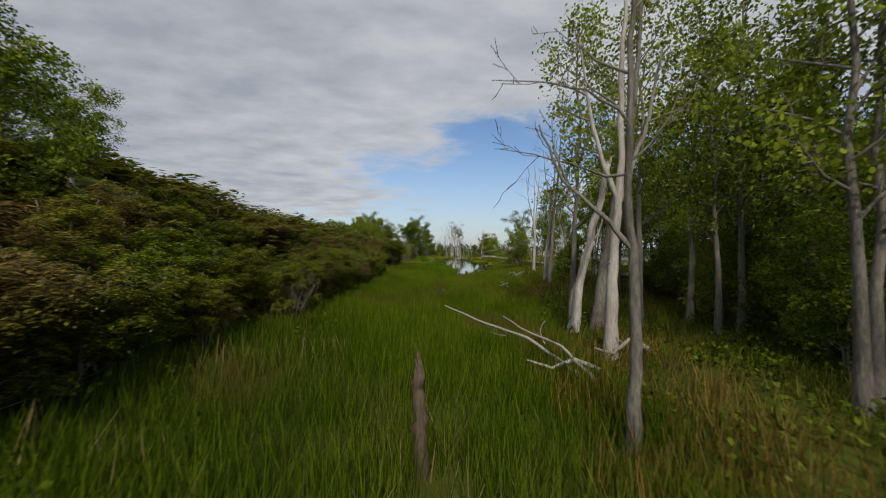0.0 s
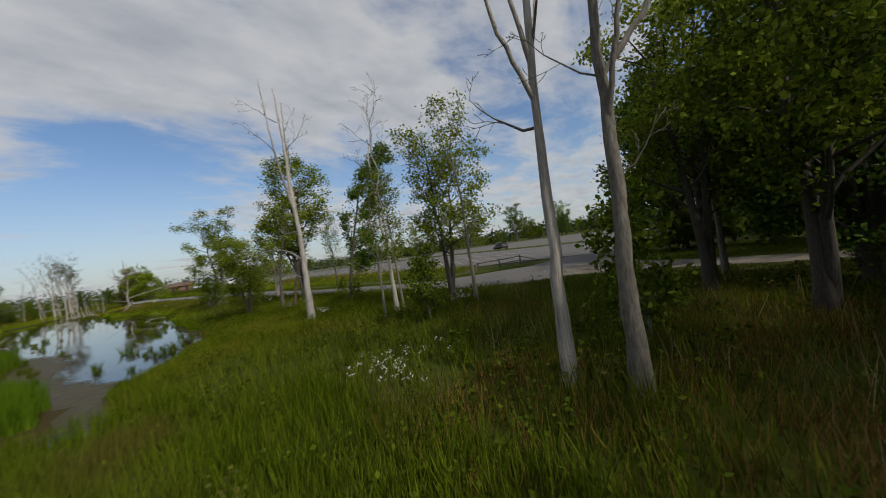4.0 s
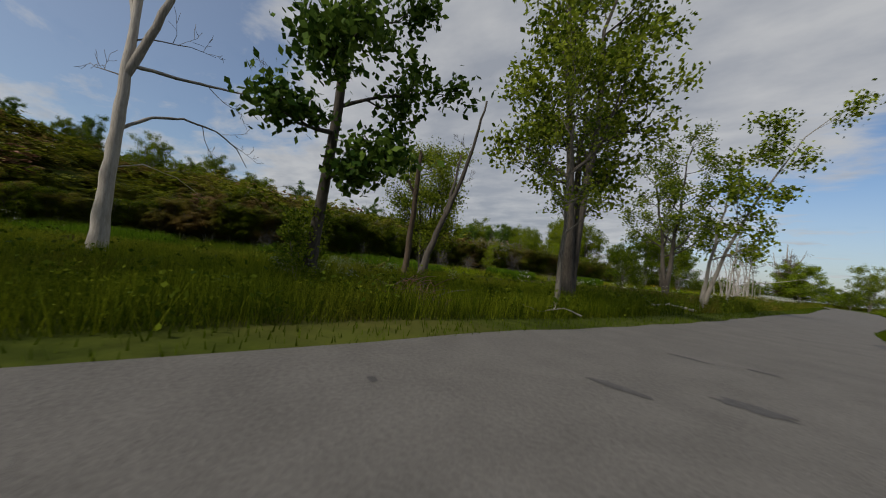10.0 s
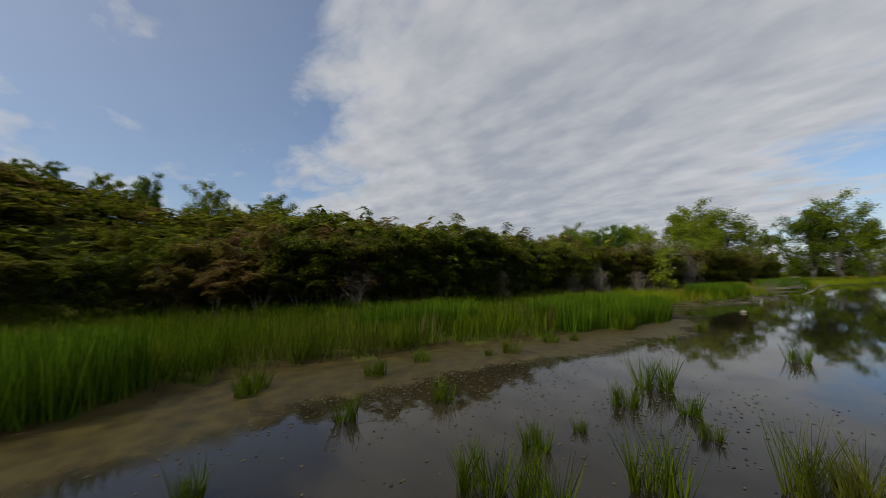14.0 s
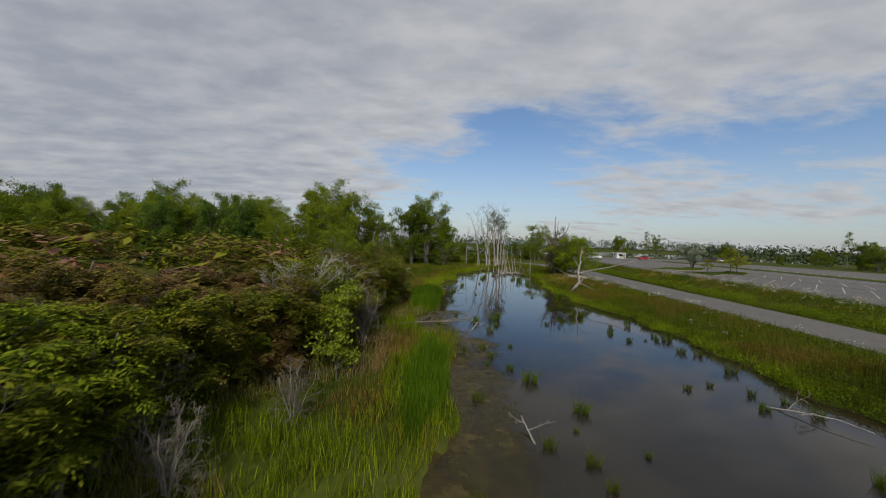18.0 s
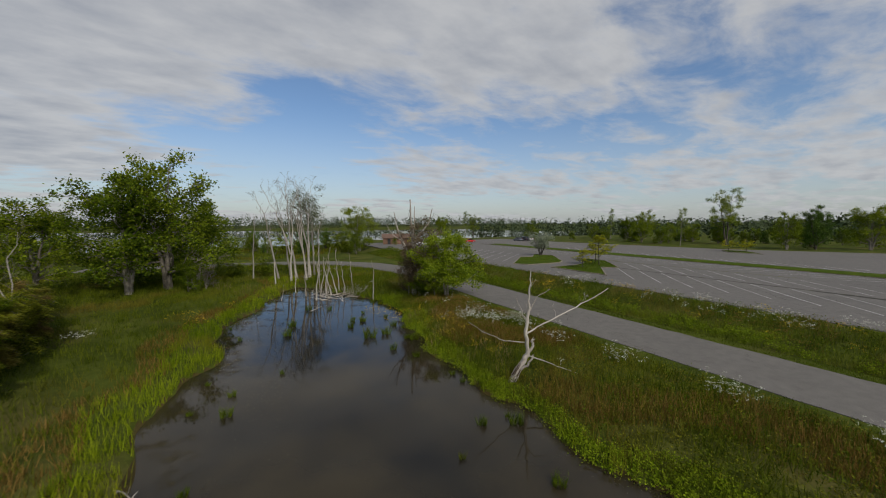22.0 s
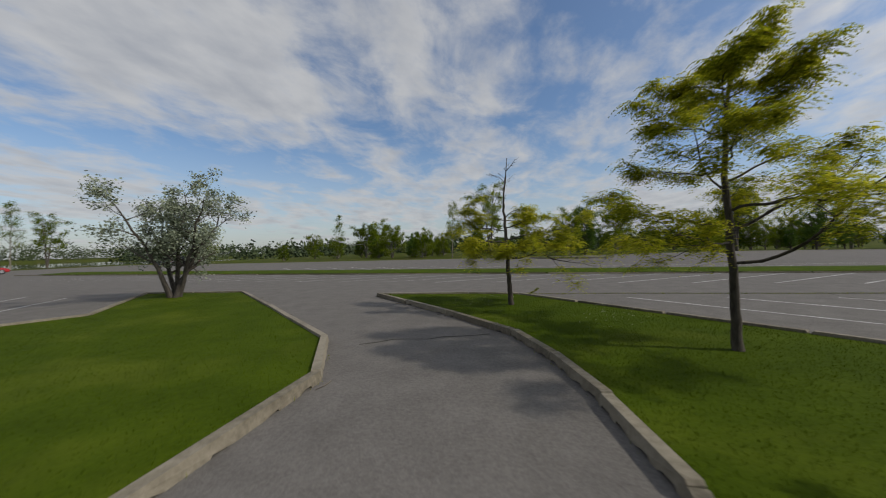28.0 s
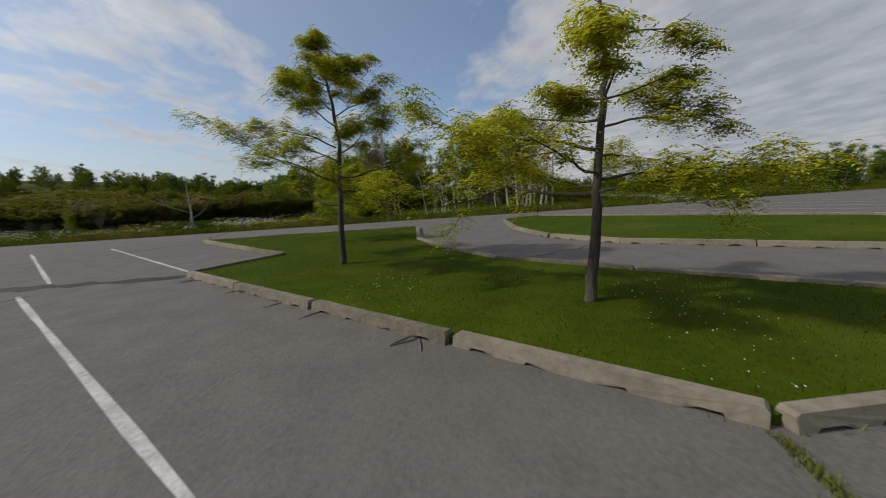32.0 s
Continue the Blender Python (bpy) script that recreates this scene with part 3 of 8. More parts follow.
ROAD_WEST = [(25.55, 48.2), (24.95, 49.2), (24.5, 50.8), (24.2, 53), (23.95, 56), (23.98, 59), (24.1, 62), (24.6, 68), (24.9, 76), (25.2, 88), (25.9, 100), (25.9, 132), (26.0, 146), (26.6, 158), (26.0, 170), (23.5, 182), (17, 192), (8, 197), (-8, 200), (-50, 204)]
ROAD_EAST = [(-50, 209.5), (-6, 205.5), (10, 202.5), (21, 197), (28, 189), (31.6, 178), (32.8, 164), (32.4, 146), (32.2, 132), (32.2, 108), (31.2, 98), (29.4, 88), (28.6, 80), (28.6, 70), (28.65, 64), (29.1, 61), (30.0, 59.7), (31.0, 58.3), (32.1, 57.3), (33.5, 56.4), (36, 54.3), (40.4, 53.7), (50, 52.4), (62, 50.6)]
ROAD_SOUTH = [(62, 42.5), (48, 44.8), (37.5, 46.1), (35.2, 47.0), (32.5, 48.4), (29.4, 48.6), (27.3, 48.1), (26.1, 47.95)]
sheet("road", jag(ROAD_WEST, 1.2, 0.08, 1) + jag(ROAD_EAST, 1.2, 0.08, 2) + jag(ROAD_SOUTH, 1.5, 0.1, 3), ROAD_Z - 0.12, ROAD_Z + 0.02, M_ASPHALT, "worn light-grey asphalt park road with cracks", "road")
sheet("gravel_track", jag([(26.3, 48.3), (26.9, 47.5), (27.6, 46.2), (27.9, 43.5), (27.7, 40.5), (27.2, 34), (25.8, 22), (23, 5), (19.5, -20)], 1.2, 0.2, 4) + jag([(22.5, -20), (26, 5), (28.8, 22), (30.0, 32), (30.7, 37.9), (32.1, 42.3), (34.2, 44.6), (36.6, 45.9), (34.8, 47.4), (32.3, 48.8), (29.6, 49.2)], 1.2, 0.2, 5), ROAD_Z - 0.12, ROAD_Z + 0.012, M_GRAVEL, "gravel track leaving the road junction", "track")


def build_car_park():
    west = [(62.02, 42.6), (62.02, 50.6), (44, 52), (41.0, 62), (40.8, 120), (40.7, 160), (39.8, 185), (38, 215), (38.5, 229)]
    east = [(176, 44), (172, 62), (155, 99), (137, 129), (117, 163), (112, 190), (108, 210), (106, 244)]
    ys = sorted(set([42.6, 50.6, 52, 62, 99, 129, 163, 190, 210, 229] + list(range(70, 230, 12))))
    w = sorted(set(west[1:]), key=lambda p: p[1])
    rows = []
    for y in ys:
        x0 = np.interp(y, [p[1] for p in w], [p[0] for p in w])
        x1 = np.interp(y, [p[1] for p in east], [p[0] for p in east])
        rows.append((x0, x1, y, float(lot_z(y)) + 0.018))
    v, f = [], []
    for x0, x1, y, z in rows:
        v += [(x0, y, z), (x1, y, z), (x0, y, z - 0.14), (x1, y, z - 0.14)]
    for i in range(len(rows) - 1):
        k = 4 * i
        f += [(k, k + 1, k + 5, k + 4), (k, k + 4, k + 6, k + 2), (k + 1, k + 3, k + 7, k + 5)]
    n = len(v) - 4
    f += [(0, 2, 3, 1), (n, n + 1, n + 3, n + 2)]
    ob = new("car_park", mesh_of("car_park", v, f, M_LOT))
    tagged(ob, "broad weathered asphalt car park with faded bays", "car park", kind="structure")
    return ob


CAR_PARK = build_car_park()
sheet("lakeside_drive", [(38.5, 229.05), (38.5, 243), (58, 246), (106, 246), (107.2, 229.05)], -0.1, 0.014, M_LOT, "asphalt drive along the lake shore", "car park")

# ---- car park details ----


def strip(name, pts, width, z, material, parent=None, rough=0.0, seed=0):
    """A flat painted or broken line along points."""
    r = random.Random(seed)
    v, f = [], []
    n = len(pts)
    for i, (x, y) in enumerate(pts):
        x0, y0 = pts[max(i - 1, 0)]
        x1, y1 = pts[min(i + 1, n - 1)]
        d = Vector((x1 - x0, y1 - y0))
        d = d.normalized() if d.length else Vector((1, 0))
        w = width * (1 + rough * (r.random() - 0.5) * 2) / 2
        zz = z if not callable(z) else z(y)
        v += [(x - d.y * w, y + d.x * w, zz), (x + d.y * w, y - d.x * w, zz)]
        if i:
            k = 2 * i
            f.append((k - 2, k - 1, k + 1, k))
    return part(name, mesh_of(name, v, f, material), parent)


def lotz(y):
    return float(lot_z(y)) + 0.022


def segs(a, b, n):
    return [(a[0] + (b[0] - a[0]) * i / n, a[1] + (b[1] - a[1]) * i / n) for i in range(n + 1)]


# diagonal bays: two rows that share their lines across the middle seam
for k in range(27):
    c, d = 95.1 - 3.55 * k, min(0.3 * k, 1.2)
    for a, b in (((47.1, 47.1 + c), (55.6, 55.6 + c)), ((56.75 + 0.8 * d, 56.75 + 0.8 * d + c - 0.8), (63.25 + d, 63.25 + d + c))):
        if k or a[0] < 50:
            strip("bay_line", segs(a, b, 8), 0.09, lotz, M_PAINT, CAR_PARK, 0.35, k)
for k in range(14):
    c = 122.6 + 3.1 * k
    strip("bay_line", segs((45.9, 45.9 + c), (60.6, 60.6 * 0.8 + 45.9 * 0.2 + c), 10), 0.09, lotz, M_PAINT, CAR_PARK, 0.35, k + 50)
for k in range(-14, 26):
    y = 150.9 - 3.25 * k
    strip("bay_line", segs((75.3, y), (69.1, y + 6.8), 6), 0.09, lotz, M_PAINT, CAR_PARK, 0.35, k + 90)
for k in range(-10, 26):
    y = 150.9 - 3.25 * k
    strip("bay_line", segs((81.0, y), (87.2, y + 6.8), 6), 0.10, lotz, M_PAINT, CAR_PARK, 0.35, k + 140)


def crack(a, b, seed, width=0.07, wander=0.5, z=lotz, parent=None, material=None):
    r = random.Random(seed)
    n = max(4, int(math.hypot(b[0] - a[0], b[1] - a[1]) / 0.35))
    d = Vector((b[0] - a[0], b[1] - a[1])).normalized()
    off, pts = 0.0, []
    for i in range(n + 1):
        t = i / n
        off += (r.random() - 0.5) * wander * 0.35
        off *= 0.93
        k = off * math.sin(math.pi * min(1, 3 * t, 3 * (1 - t)) / 2)
        pts.append((a[0] + (b[0] - a[0]) * t - d.y * k, a[1] + (b[1] - a[1]) * t + d.x * k))
    strip("crack", pts, width, z, material or M_CRACK, parent or CAR_PARK, 0.6, seed)
    return pts


SEAM = crack((56.0, 150.7), (56.6, 60), 3, 0.5, 0.1)
crack((56.3, 177), (52, 225), 4, 0.22, 0.2)
C_A = crack((63.6, 158.85), (64.4, 158.56), 5, 0.06, 0.2) + crack((64.4, 158.56), (66.3, 158.3), 55, 0.06, 0.3)
C_B = crack((64.1, 158.6), (64.25, 157.3), 6, 0.05, 0.2) + crack((64.25, 157.3), (64.75, 153.6), 56, 0.055, 0.3) + crack((64.75, 153.6), (66.3, 132), 57, 0.06, 0.4)
crack((67.4, 151.8), (67.05, 157.0), 58, 0.018, 0.4)
crack((65.7, 148.3), (60.7, 148.3), 59, 0.04, 0.4)
crack((60.7, 148.3), (57.6, 146.8), 60, 0.04, 0.4)
crack((65.65, 154.6), (64.75, 154.35), 61, 0.03, 0.3)
crack((66.3, 132), (66.5, 70), 7, 0.10, 0.5)
for i, (a, b) in enumerate([((46.4, 146.1), (40.8, 144.8)), ((46.6, 146.0), (52, 142.8)), ((52, 142.8), (55, 139.5)), ((57, 148), (66, 143)), ((49, 137), (52, 131)), ((52, 131), (47.5, 127)), ((59, 142), (63, 131)), ((55.6, 161.6), (57.0, 159.1)), ((58, 133), (62, 120)), ((45, 125), (51, 112)), ((41, 152), (47, 158)), ((68, 150), (74, 128)), ((43, 170), (47, 165)), ((90, 160), (96, 120)), ((100, 170), (108, 140)), ((49, 118), (55.5, 121)), ((60, 112), (66, 104)), ((85, 140), (110, 138)), ((92, 190), (104, 150))]):
    crack(a, b, 20 + i, 0.05 if i > 1 else 0.09, 0.9)


def road_z(y):
    return ROAD_Z + 0.026


ROAD = bpy.data.objects["road"]
for i, (a, b) in enumerate([((30.2, 51.7), (31.0, 51.25)), ((26.5, 56.0), (27.2, 54.6)), ((27.2, 54.6), (28.3, 52.7)), ((26.2, 133), (31.9, 135.2)), ((26.4, 137.2), (30.5, 139.5)), ((28.0, 143), (31.6, 147)), ((26.6, 130), (29.2, 126)), ((29.5, 131), (31.9, 128)), ((27, 148), (29.5, 152)), ((30, 136), (29.4, 142)), ((26.4, 118), (31.5, 116)), ((27.8, 140), (26.4, 141.5)), ((26.2, 104), (31.6, 107)), ((29, 112), (28.4, 124)), ((25.8, 82), (30, 80))]):
    crack(a, b, 60 + i, (0.035 if i == 3 else 0.03), 0.7 if i < 3 else 1.0, road_z, ROAD, M_DUSTCRACK)


def blotch(name, x, y, rx, ry, z, material, seed, parent):
    r = random.Random(seed)
    v = [(x, y, z)]
    n = 18
    for i in range(n):
        a = 2 * math.pi * i / n
        k = 0.65 + 0.5 * r.random()
        v.append((x + rx * k * math.cos(a), y + ry * k * math.sin(a), z))
    return part(name, mesh_of(name, v, [(0, i + 1, (i + 1) % n + 1) for i in range(n)], material), parent)


for i, (x, y, rx, ry) in enumerate([(26.15, 60.45, 0.3, 0.1), (27.05, 61.2, 0.32, 0.16), (26.1, 63.1, 0.3, 0.06), (26.9, 63.4, 0.2, 0.05), (25.05, 58.4, 0.07, 0.05), (31.0, 56.35, 0.4, 0.09), (31.5, 100, 0.5, 1.3), (28.5, 73, 0.3, 0.8)]):
    blotch("dark_patch", x, y, rx, ry, ROAD_Z + 0.024, M_PATCH, i, ROAD)


# ---- kerbs and islands ----
KERB_MESH = {}


def kerb_mesh(length):
    """A precast kerb with drainage slots under its long sides."""
    key = round(length, 1)
    if key in KERB_MESH:
        return KERB_MESH[key]
    h, w = 0.145, 0.19
    prof = [(0, 0)]
    if key > 1.2:
        for c in (0.14, 0.38, 0.62, 0.86):
            prof += [(key * c - 0.15, 0), (key * c - 0.12, 0.04), (key * c + 0.12, 0.04), (key * c + 0.15, 0)]
    prof += [(key, 0), (key, h - 0.03), (key - 0.03, h), (0.03, h), (0, h - 0.03)]
    bm = bmesh.new()
    front = [bm.verts.new((x - key / 2, -w / 2 + (0.025 if z > h - 0.04 else 0), z)) for x, z in prof]
    rear = [bm.verts.new((x - key / 2, w / 2 - (0.025 if z > h - 0.04 else 0), z)) for x, z in prof]
    bm.faces.new(front)
    bm.faces.new(rear[::-1])
    n = len(prof)
    for i in range(n):
        bm.faces.new((front[i], rear[i], rear[(i + 1) % n], front[(i + 1) % n]))
    bmesh.ops.triangulate(bm, faces=[q for q in bm.faces if len(q.verts) > 4])
    bmesh.ops.recalc_face_normals(bm, faces=bm.faces[:])
    KERB_MESH[key] = bm_mesh("kerb", bm, M_CONCRETE)
    return KERB_MESH[key]


def island(pts, label, seed):
    r = random.Random(seed)
    base = new("traffic_island")
    tagged(base, label, "traffic island", group="islands in the car park")
    cx, cy = sum(p[0] for p in pts) / len(pts), sum(p[1] for p in pts) / len(pts)
    base.location = (cx, cy, 0)
    bm = bmesh.new()
    f = bm.faces.new([bm.verts.new((x - cx, y - cy, 0.1)) for x, y in pts])
    if f.normal.z < 0:
        f.normal_flip()
    ex = bmesh.ops.extrude_face_region(bm, geom=[f])
    for g in ex["geom"]:
        if isinstance(g, bmesh.types.BMVert):
            g.co.z = -0.02
    bmesh.ops.triangulate(bm, faces=bm.faces[:])
    bmesh.ops.recalc_face_normals(bm, faces=bm.faces[:])
    part("lawn", bm_mesh("lawn", bm, M_LAWN), base, "close-mown green lawn")
    for (x0, y0), (x1, y1) in zip(pts, pts[1:] + pts[:1]):
        length = math.hypot(x1 - x0, y1 - y0)
        n = max(1, round(length / 2.9))
        piece = length / n - 0.035
        for i in range(n):
            t = (i + 0.5) / n
            ob = part("kerb", kerb_mesh(piece), base)
            ob.location = (x0 + (x1 - x0) * t - cx + (r.random() - 0.5) * 0.04, y0 + (y1 - y0) * t - cy + (r.random() - 0.5) * 0.04, 0.015)
            ob.rotation_euler = ((r.random() - 0.5) * 0.05, (r.random() - 0.5) * 0.012, math.atan2(y1 - y0, x1 - x0) + (r.random() - 0.5) * 0.02)
    return base


rc = random.Random(19)
for i in range(26):
    x, y, a = rc.uniform(26.4, 31.2), rc.uniform(112, 158), rc.uniform(0, 6.28)
    n = rc.uniform(0.8, 2.6)
    ex, ey = min(max(x + math.cos(a) * n, 26.3), 31.6), y + math.sin(a) * n
    crack((x, y), (ex, ey), 300 + i, 0.022, 1.2, road_z, ROAD)
for i in range(34):
    x, y, a = rc.uniform(42, 72), rc.uniform(112, 178), rc.uniform(0, 6.28)
    n = rc.uniform(1.2, 5.0)
    ex, ey = min(x + math.cos(a) * n, 74), y + math.sin(a) * n
    if ex > 41.5 and not (45 < x < 64 and 145 < y < 178) and not (45 < ex < 64 and 145 < ey < 178):
        crack((x, y), (ex, ey), 400 + i, 0.028, 1.2)
ISLAND_R = [(46.85, 146.2), (53.75, 152.4), (56.0, 150.8), (63.5, 158.95), (63.5, 161.0), (62.9, 164.8), (59.2, 160.7), (57.0, 158.55), (55.4, 157.75), (53.7, 157.15), (52.0, 156.75), (46.9, 156.8)]
ISLAND_L = [(44.9, 163.9), (46.2, 161.5), (50.5, 160.9), (53.6, 161.2), (55.7, 162.5), (63.0, 172.0), (62.0, 177.0), (56.8, 172.0), (54.2, 172.8)]
island(ISLAND_R, "mown grass island edged with worn concrete kerbs and planted with locusts", 1)
island(ISLAND_L, "mown grass island edged with worn concrete kerbs beside a lane", 2)
ISLAND_FAR = [(106, 150), (113, 156), (112.5, 161), (106, 157)]
island(ISLAND_FAR, "small far grass island with concrete kerb edging", 3)


def median():
    base = new("median_strip")
    tagged(base, "long straight grass median between concrete kerbs", "median", kind="structure")
    y0, y1 = 58, 216
    v, f = [], []
    ys = list(range(y0, y1 + 1, 4))
    for i, y in enumerate(ys):
        z = lotz(y) + 0.11
        v += [(75.6, y, z - 0.13), (75.6, y, z), (78.0, y, z + 0.07), (80.6, y, z), (80.6, y, z - 0.13)]
        if i:
            k = 5 * i
            f += [(k - 5 + j, k - 4 + j, k + 1 + j, k + j) for j in range(4)]
    part("grass_strip", mesh_of("grass_strip", v, f, M_LAWN), base)
    for x in (75.5, 80.7):
        for y in np.arange(y0, y1, 5.0):
            ob = part("kerb", kerb_mesh(4.9), base)
            ob.location = (x, y + 2.5, lotz(y + 2.5) - 0.06)
            ob.rotation_euler = (0, 0, math.pi / 2)


median()

# ---- vegetation ----


def tufts(x, y, z, height, width, material, name, lean=0.35, seed=0):
    """Single blades standing at the given places."""
    r = np.random.RandomState(seed)
    n = len(x)
    a = r.uniform(0, 2 * np.pi, n)
    b = r.uniform(0, 2 * np.pi, n)
    k = r.uniform(0.1, 1.0, n) * lean * height
    dx, dy = np.cos(a) * width / 2, np.sin(a) * width / 2
    tx, ty = x + np.cos(b) * k, y + np.sin(b) * k
    q = np.empty((n, 4, 3))
    q[:, 0] = np.stack([x - dx, y - dy, z - 0.03], -1)
    q[:, 1] = np.stack([x + dx, y + dy, z - 0.03], -1)
    q[:, 2] = np.stack([tx + dx * 0.22, ty + dy * 0.22, z + height], -1)
    q[:, 3] = np.stack([tx - dx * 0.22, ty - dy * 0.22, z + height], -1)
    return quad_mesh(name, q, material)


def field(name, label, category, n, x0, x1, y0, y1, keep, hmin, hmax, width, material, lean=0.35, seed=0, clump=0.0, trim=None):
    r = np.random.RandomState(seed)
    if clump:
        m = max(1, n // 14)
        cx, cy = r.uniform(x0, x1, m), r.uniform(y0, y1, m)
        x = np.repeat(cx, 14) + r.normal(0, clump, m * 14)
        y = np.repeat(cy, 14) + r.normal(0, clump, m * 14)
        s = np.repeat(r.uniform(0, 1, m), 14)
    else:
        x, y, s = r.uniform(x0, x1, n), r.uniform(y0, y1, n), r.uniform(0, 1, n)
    ok = keep(x, y)
    x, y, s = x[ok], y[ok], s[ok]
    h = hmin + (hmax - hmin) * np.clip(0.75 * s + 0.25 * r.uniform(0, 1, len(x)), 0, 1)
    if trim:
        h = h * trim(x, y)
    me = tufts(x, y, land(x, y), h, width * r.uniform(0.6, 1.4, len(x)), material, name, lean, seed + 1)
    return tagged(new(name, me), label, category, kind="stuff")


def dry(x, y):
    return land(x, y) > np.where(y < 72, -1.88, -1.925)


def marsh(x, y):
    right = np.where(y < 48, table(y, [(-30, 5), (20, 5.6), (38, 8.5), (48, 9.5)]), pond_right(y) + np.where(y > 85, 0.5, 1.5) + wob(x, y, 0.5, 0.7))
    return dry(x, y) & (x > shrub_edge(y) - 0.6) & (x < right)


def east_bank(x, y):
    return dry(x, y) & (x > pond_right(np.maximum(y, 50)) + 0.4) & (x < table(y, [(40, 23.4), (47, 23.2), (60, 22.9), (75, 23.7), (88, 24.0), (100, 24.5), (150, 24.6), (170, 24)]))


def road_edge(y, line):
    """Where the road's edge lies at each y."""
    p = sorted(line, key=lambda q: q[1])
    return np.interp(y, [q[1] for q in p], [q[0] for q in p])


def noise_gate(x, y, s, level):
    return np.sin(x * s + 2.1 * np.sin(y * s * 0.6)) + np.sin(y * s * 0.9 + 1.4 * np.sin(x * s * 0.8)) > level


def shore(x, y):
    """Grass stays lower towards the pond's open east side."""
    return np.where((y > 54) & (y < 72), np.clip(0.4 + 0.3 * np.abs(x - pond_right(y)), 0.4, 1.0), 1.0)


field("marsh_sedge", "dense bright-green sedge in the wet hollow", "grass", 300000, -7, 14, 4, 82, marsh, 0.3, 0.8, 0.022, M_SEDGE, 0.5, 11, 0.22, shore)
field("bank_sedge", "bright-green sedge along the pond banks", "grass", 150000, -10, 20, 78, 176, lambda x, y: marsh(x, y) & ((x > pond_left(y) - 3.0 + wob(x, y, 0.6, 0.7)) | (y < 92)), 0.3, 0.8, 0.034, M_BANK, 0.5, 12, 0.25)
field("ochre_sedge", "ochre and rust seeding sedge behind the green fringe", "grass", 60000, -12, 6, 92, 176, lambda x, y: marsh(x, y) & (x < pond_left(y) - 2.4 + wob(x, y, 0.6, 0.7)) & (x > pond_left(y) - 4.4 + wob(x, y, 0.4, 0.8)), 0.25, 0.6, 0.03, M_RUST, 0.6, 26, 0.3)
field("west_meadow", "olive rough grass between pond and shrubs", "grass", 60000, -22, 2, 92, 190, lambda x, y: dry(x, y) & (x > shrub_edge(y) - 1) & (x < pond_left(y) - 3.0), 0.25, 0.65, 0.03, M_MEADOW, 0.6, 27, 0.3)

def clear_of_heap(x, y):
    return ((x - 21.2) / 1.0) ** 2 + ((y - 61.7) / 0.8) ** 2 > 1


CATTAIL_BEDS = [(2.3, 56.4, 1.9, 2.9), (2.0, 75.5, 1.4, 4.5), (-2.7, 119.0, 1.9, 6.2), (-1.2, 96.0, 0.9, 5.0), (0.4, 66.5, 0.8, 2.4)]
field("cattails", "dark-green upright cattail beds", "reeds", 260000, -6, 6, 50, 126, lambda x, y: (land(x, y) > -2.05) & np.any([((x - a) / p) ** 2 + ((y - b) / q) ** 2 < 1 + 0.25 * np.sin(3 * x + 2 * y) for a, b, p, q in CATTAIL_BEDS], axis=0), 0.7, 1.2, 0.03, M_CATTAIL, 0.3, 13, 0.25)
field("meadow_grass", "rough meadow grass turning brown in patches", "grass", 150000, 4, 25, 38, 172, lambda x, y: (east_bank(x, y) & ~((y > 53) & (y < 71))) | (dry(x, y) & (y < 52) & (x > 8) & (x < 23)), 0.3, 0.75, 0.03, M_MEADOW, 0.6, 14, 0.3)
field("low_meadow", "tall fine meadow grass above the pond", "grass", 130000, 6, 23.4, 53, 71, lambda x, y: east_bank(x, y) & clear_of_heap(x, y), 0.25, 0.66, 0.011, M_LOW, 0.6, 24, 0.2, shore)
field("north_meadow", "rough grass between the pond and the bend of the road", "grass", 50000, -34, 26, 164, 199, lambda x, y: dry(x, y) & (x < road_edge(y, ROAD_WEST[-8:]) - 0.6), 0.25, 0.7, 0.045, M_MEADOW, 0.6, 25, 0.35)
field("lakeside_grass", "rough grass between road and lake", "grass", 30000, -90, 40, 204, 256, lambda x, y: (y > 212 - 0.2 * x) & noise_gate(x, y, 0.12, -0.7), 0.5, 1.1, 0.1, M_MEADOW, 0.6, 38, 0.5)
field("woodland_grass", "thin shaded grass under the poplars", "grass", 40000, 5, 23, 2, 40, lambda x, y: (x > 5) & ((x < 24) | (y < 20)), 0.15, 0.5, 0.034, M_MEADOW, 0.7, 15, 0.3)
field("verge_grass", "tall rough grass on the bank below the car park", "grass", 78000, 33.0, 40.6, 63, 215, lambda x, y: (x > 33.6) & (x < 40.0), 0.2, 0.6, 0.03, M_VERGE, 0.5, 16, 0.3)
field("rust_patch", "rust-brown grass drift beside the maple", "grass", 26000, 18.2, 24.2, 131, 149, lambda x, y: east_bank(x, y) & noise_gate(x, y, 0.7, -0.1) & (x > pond_right(y) + 2.2), 0.3, 0.7, 0.022, M_RUST, 0.6, 30, 0.3)
field("hollow_rust", "rust-brown grass between hollow and junction", "grass", 32000, 4.2, 18, 24, 47, lambda x, y: dry(x, y) & (x > 5.5 - 0.2 * (30 - y)) & noise_gate(x, y, 0.45, -0.2), 0.2, 0.55, 0.022, M_RUST, 0.6, 31, 0.3)
field("dry_stems", "straw-coloured dead grass stems", "grass", 26000, -8, 24, 8, 172, lambda x, y: (marsh(x, y) | east_bank(x, y)) & noise_gate(x, y, 0.21, 0.75), 0.5, 0.95, 0.022, M_STRAW, 0.6, 17, 0.35)
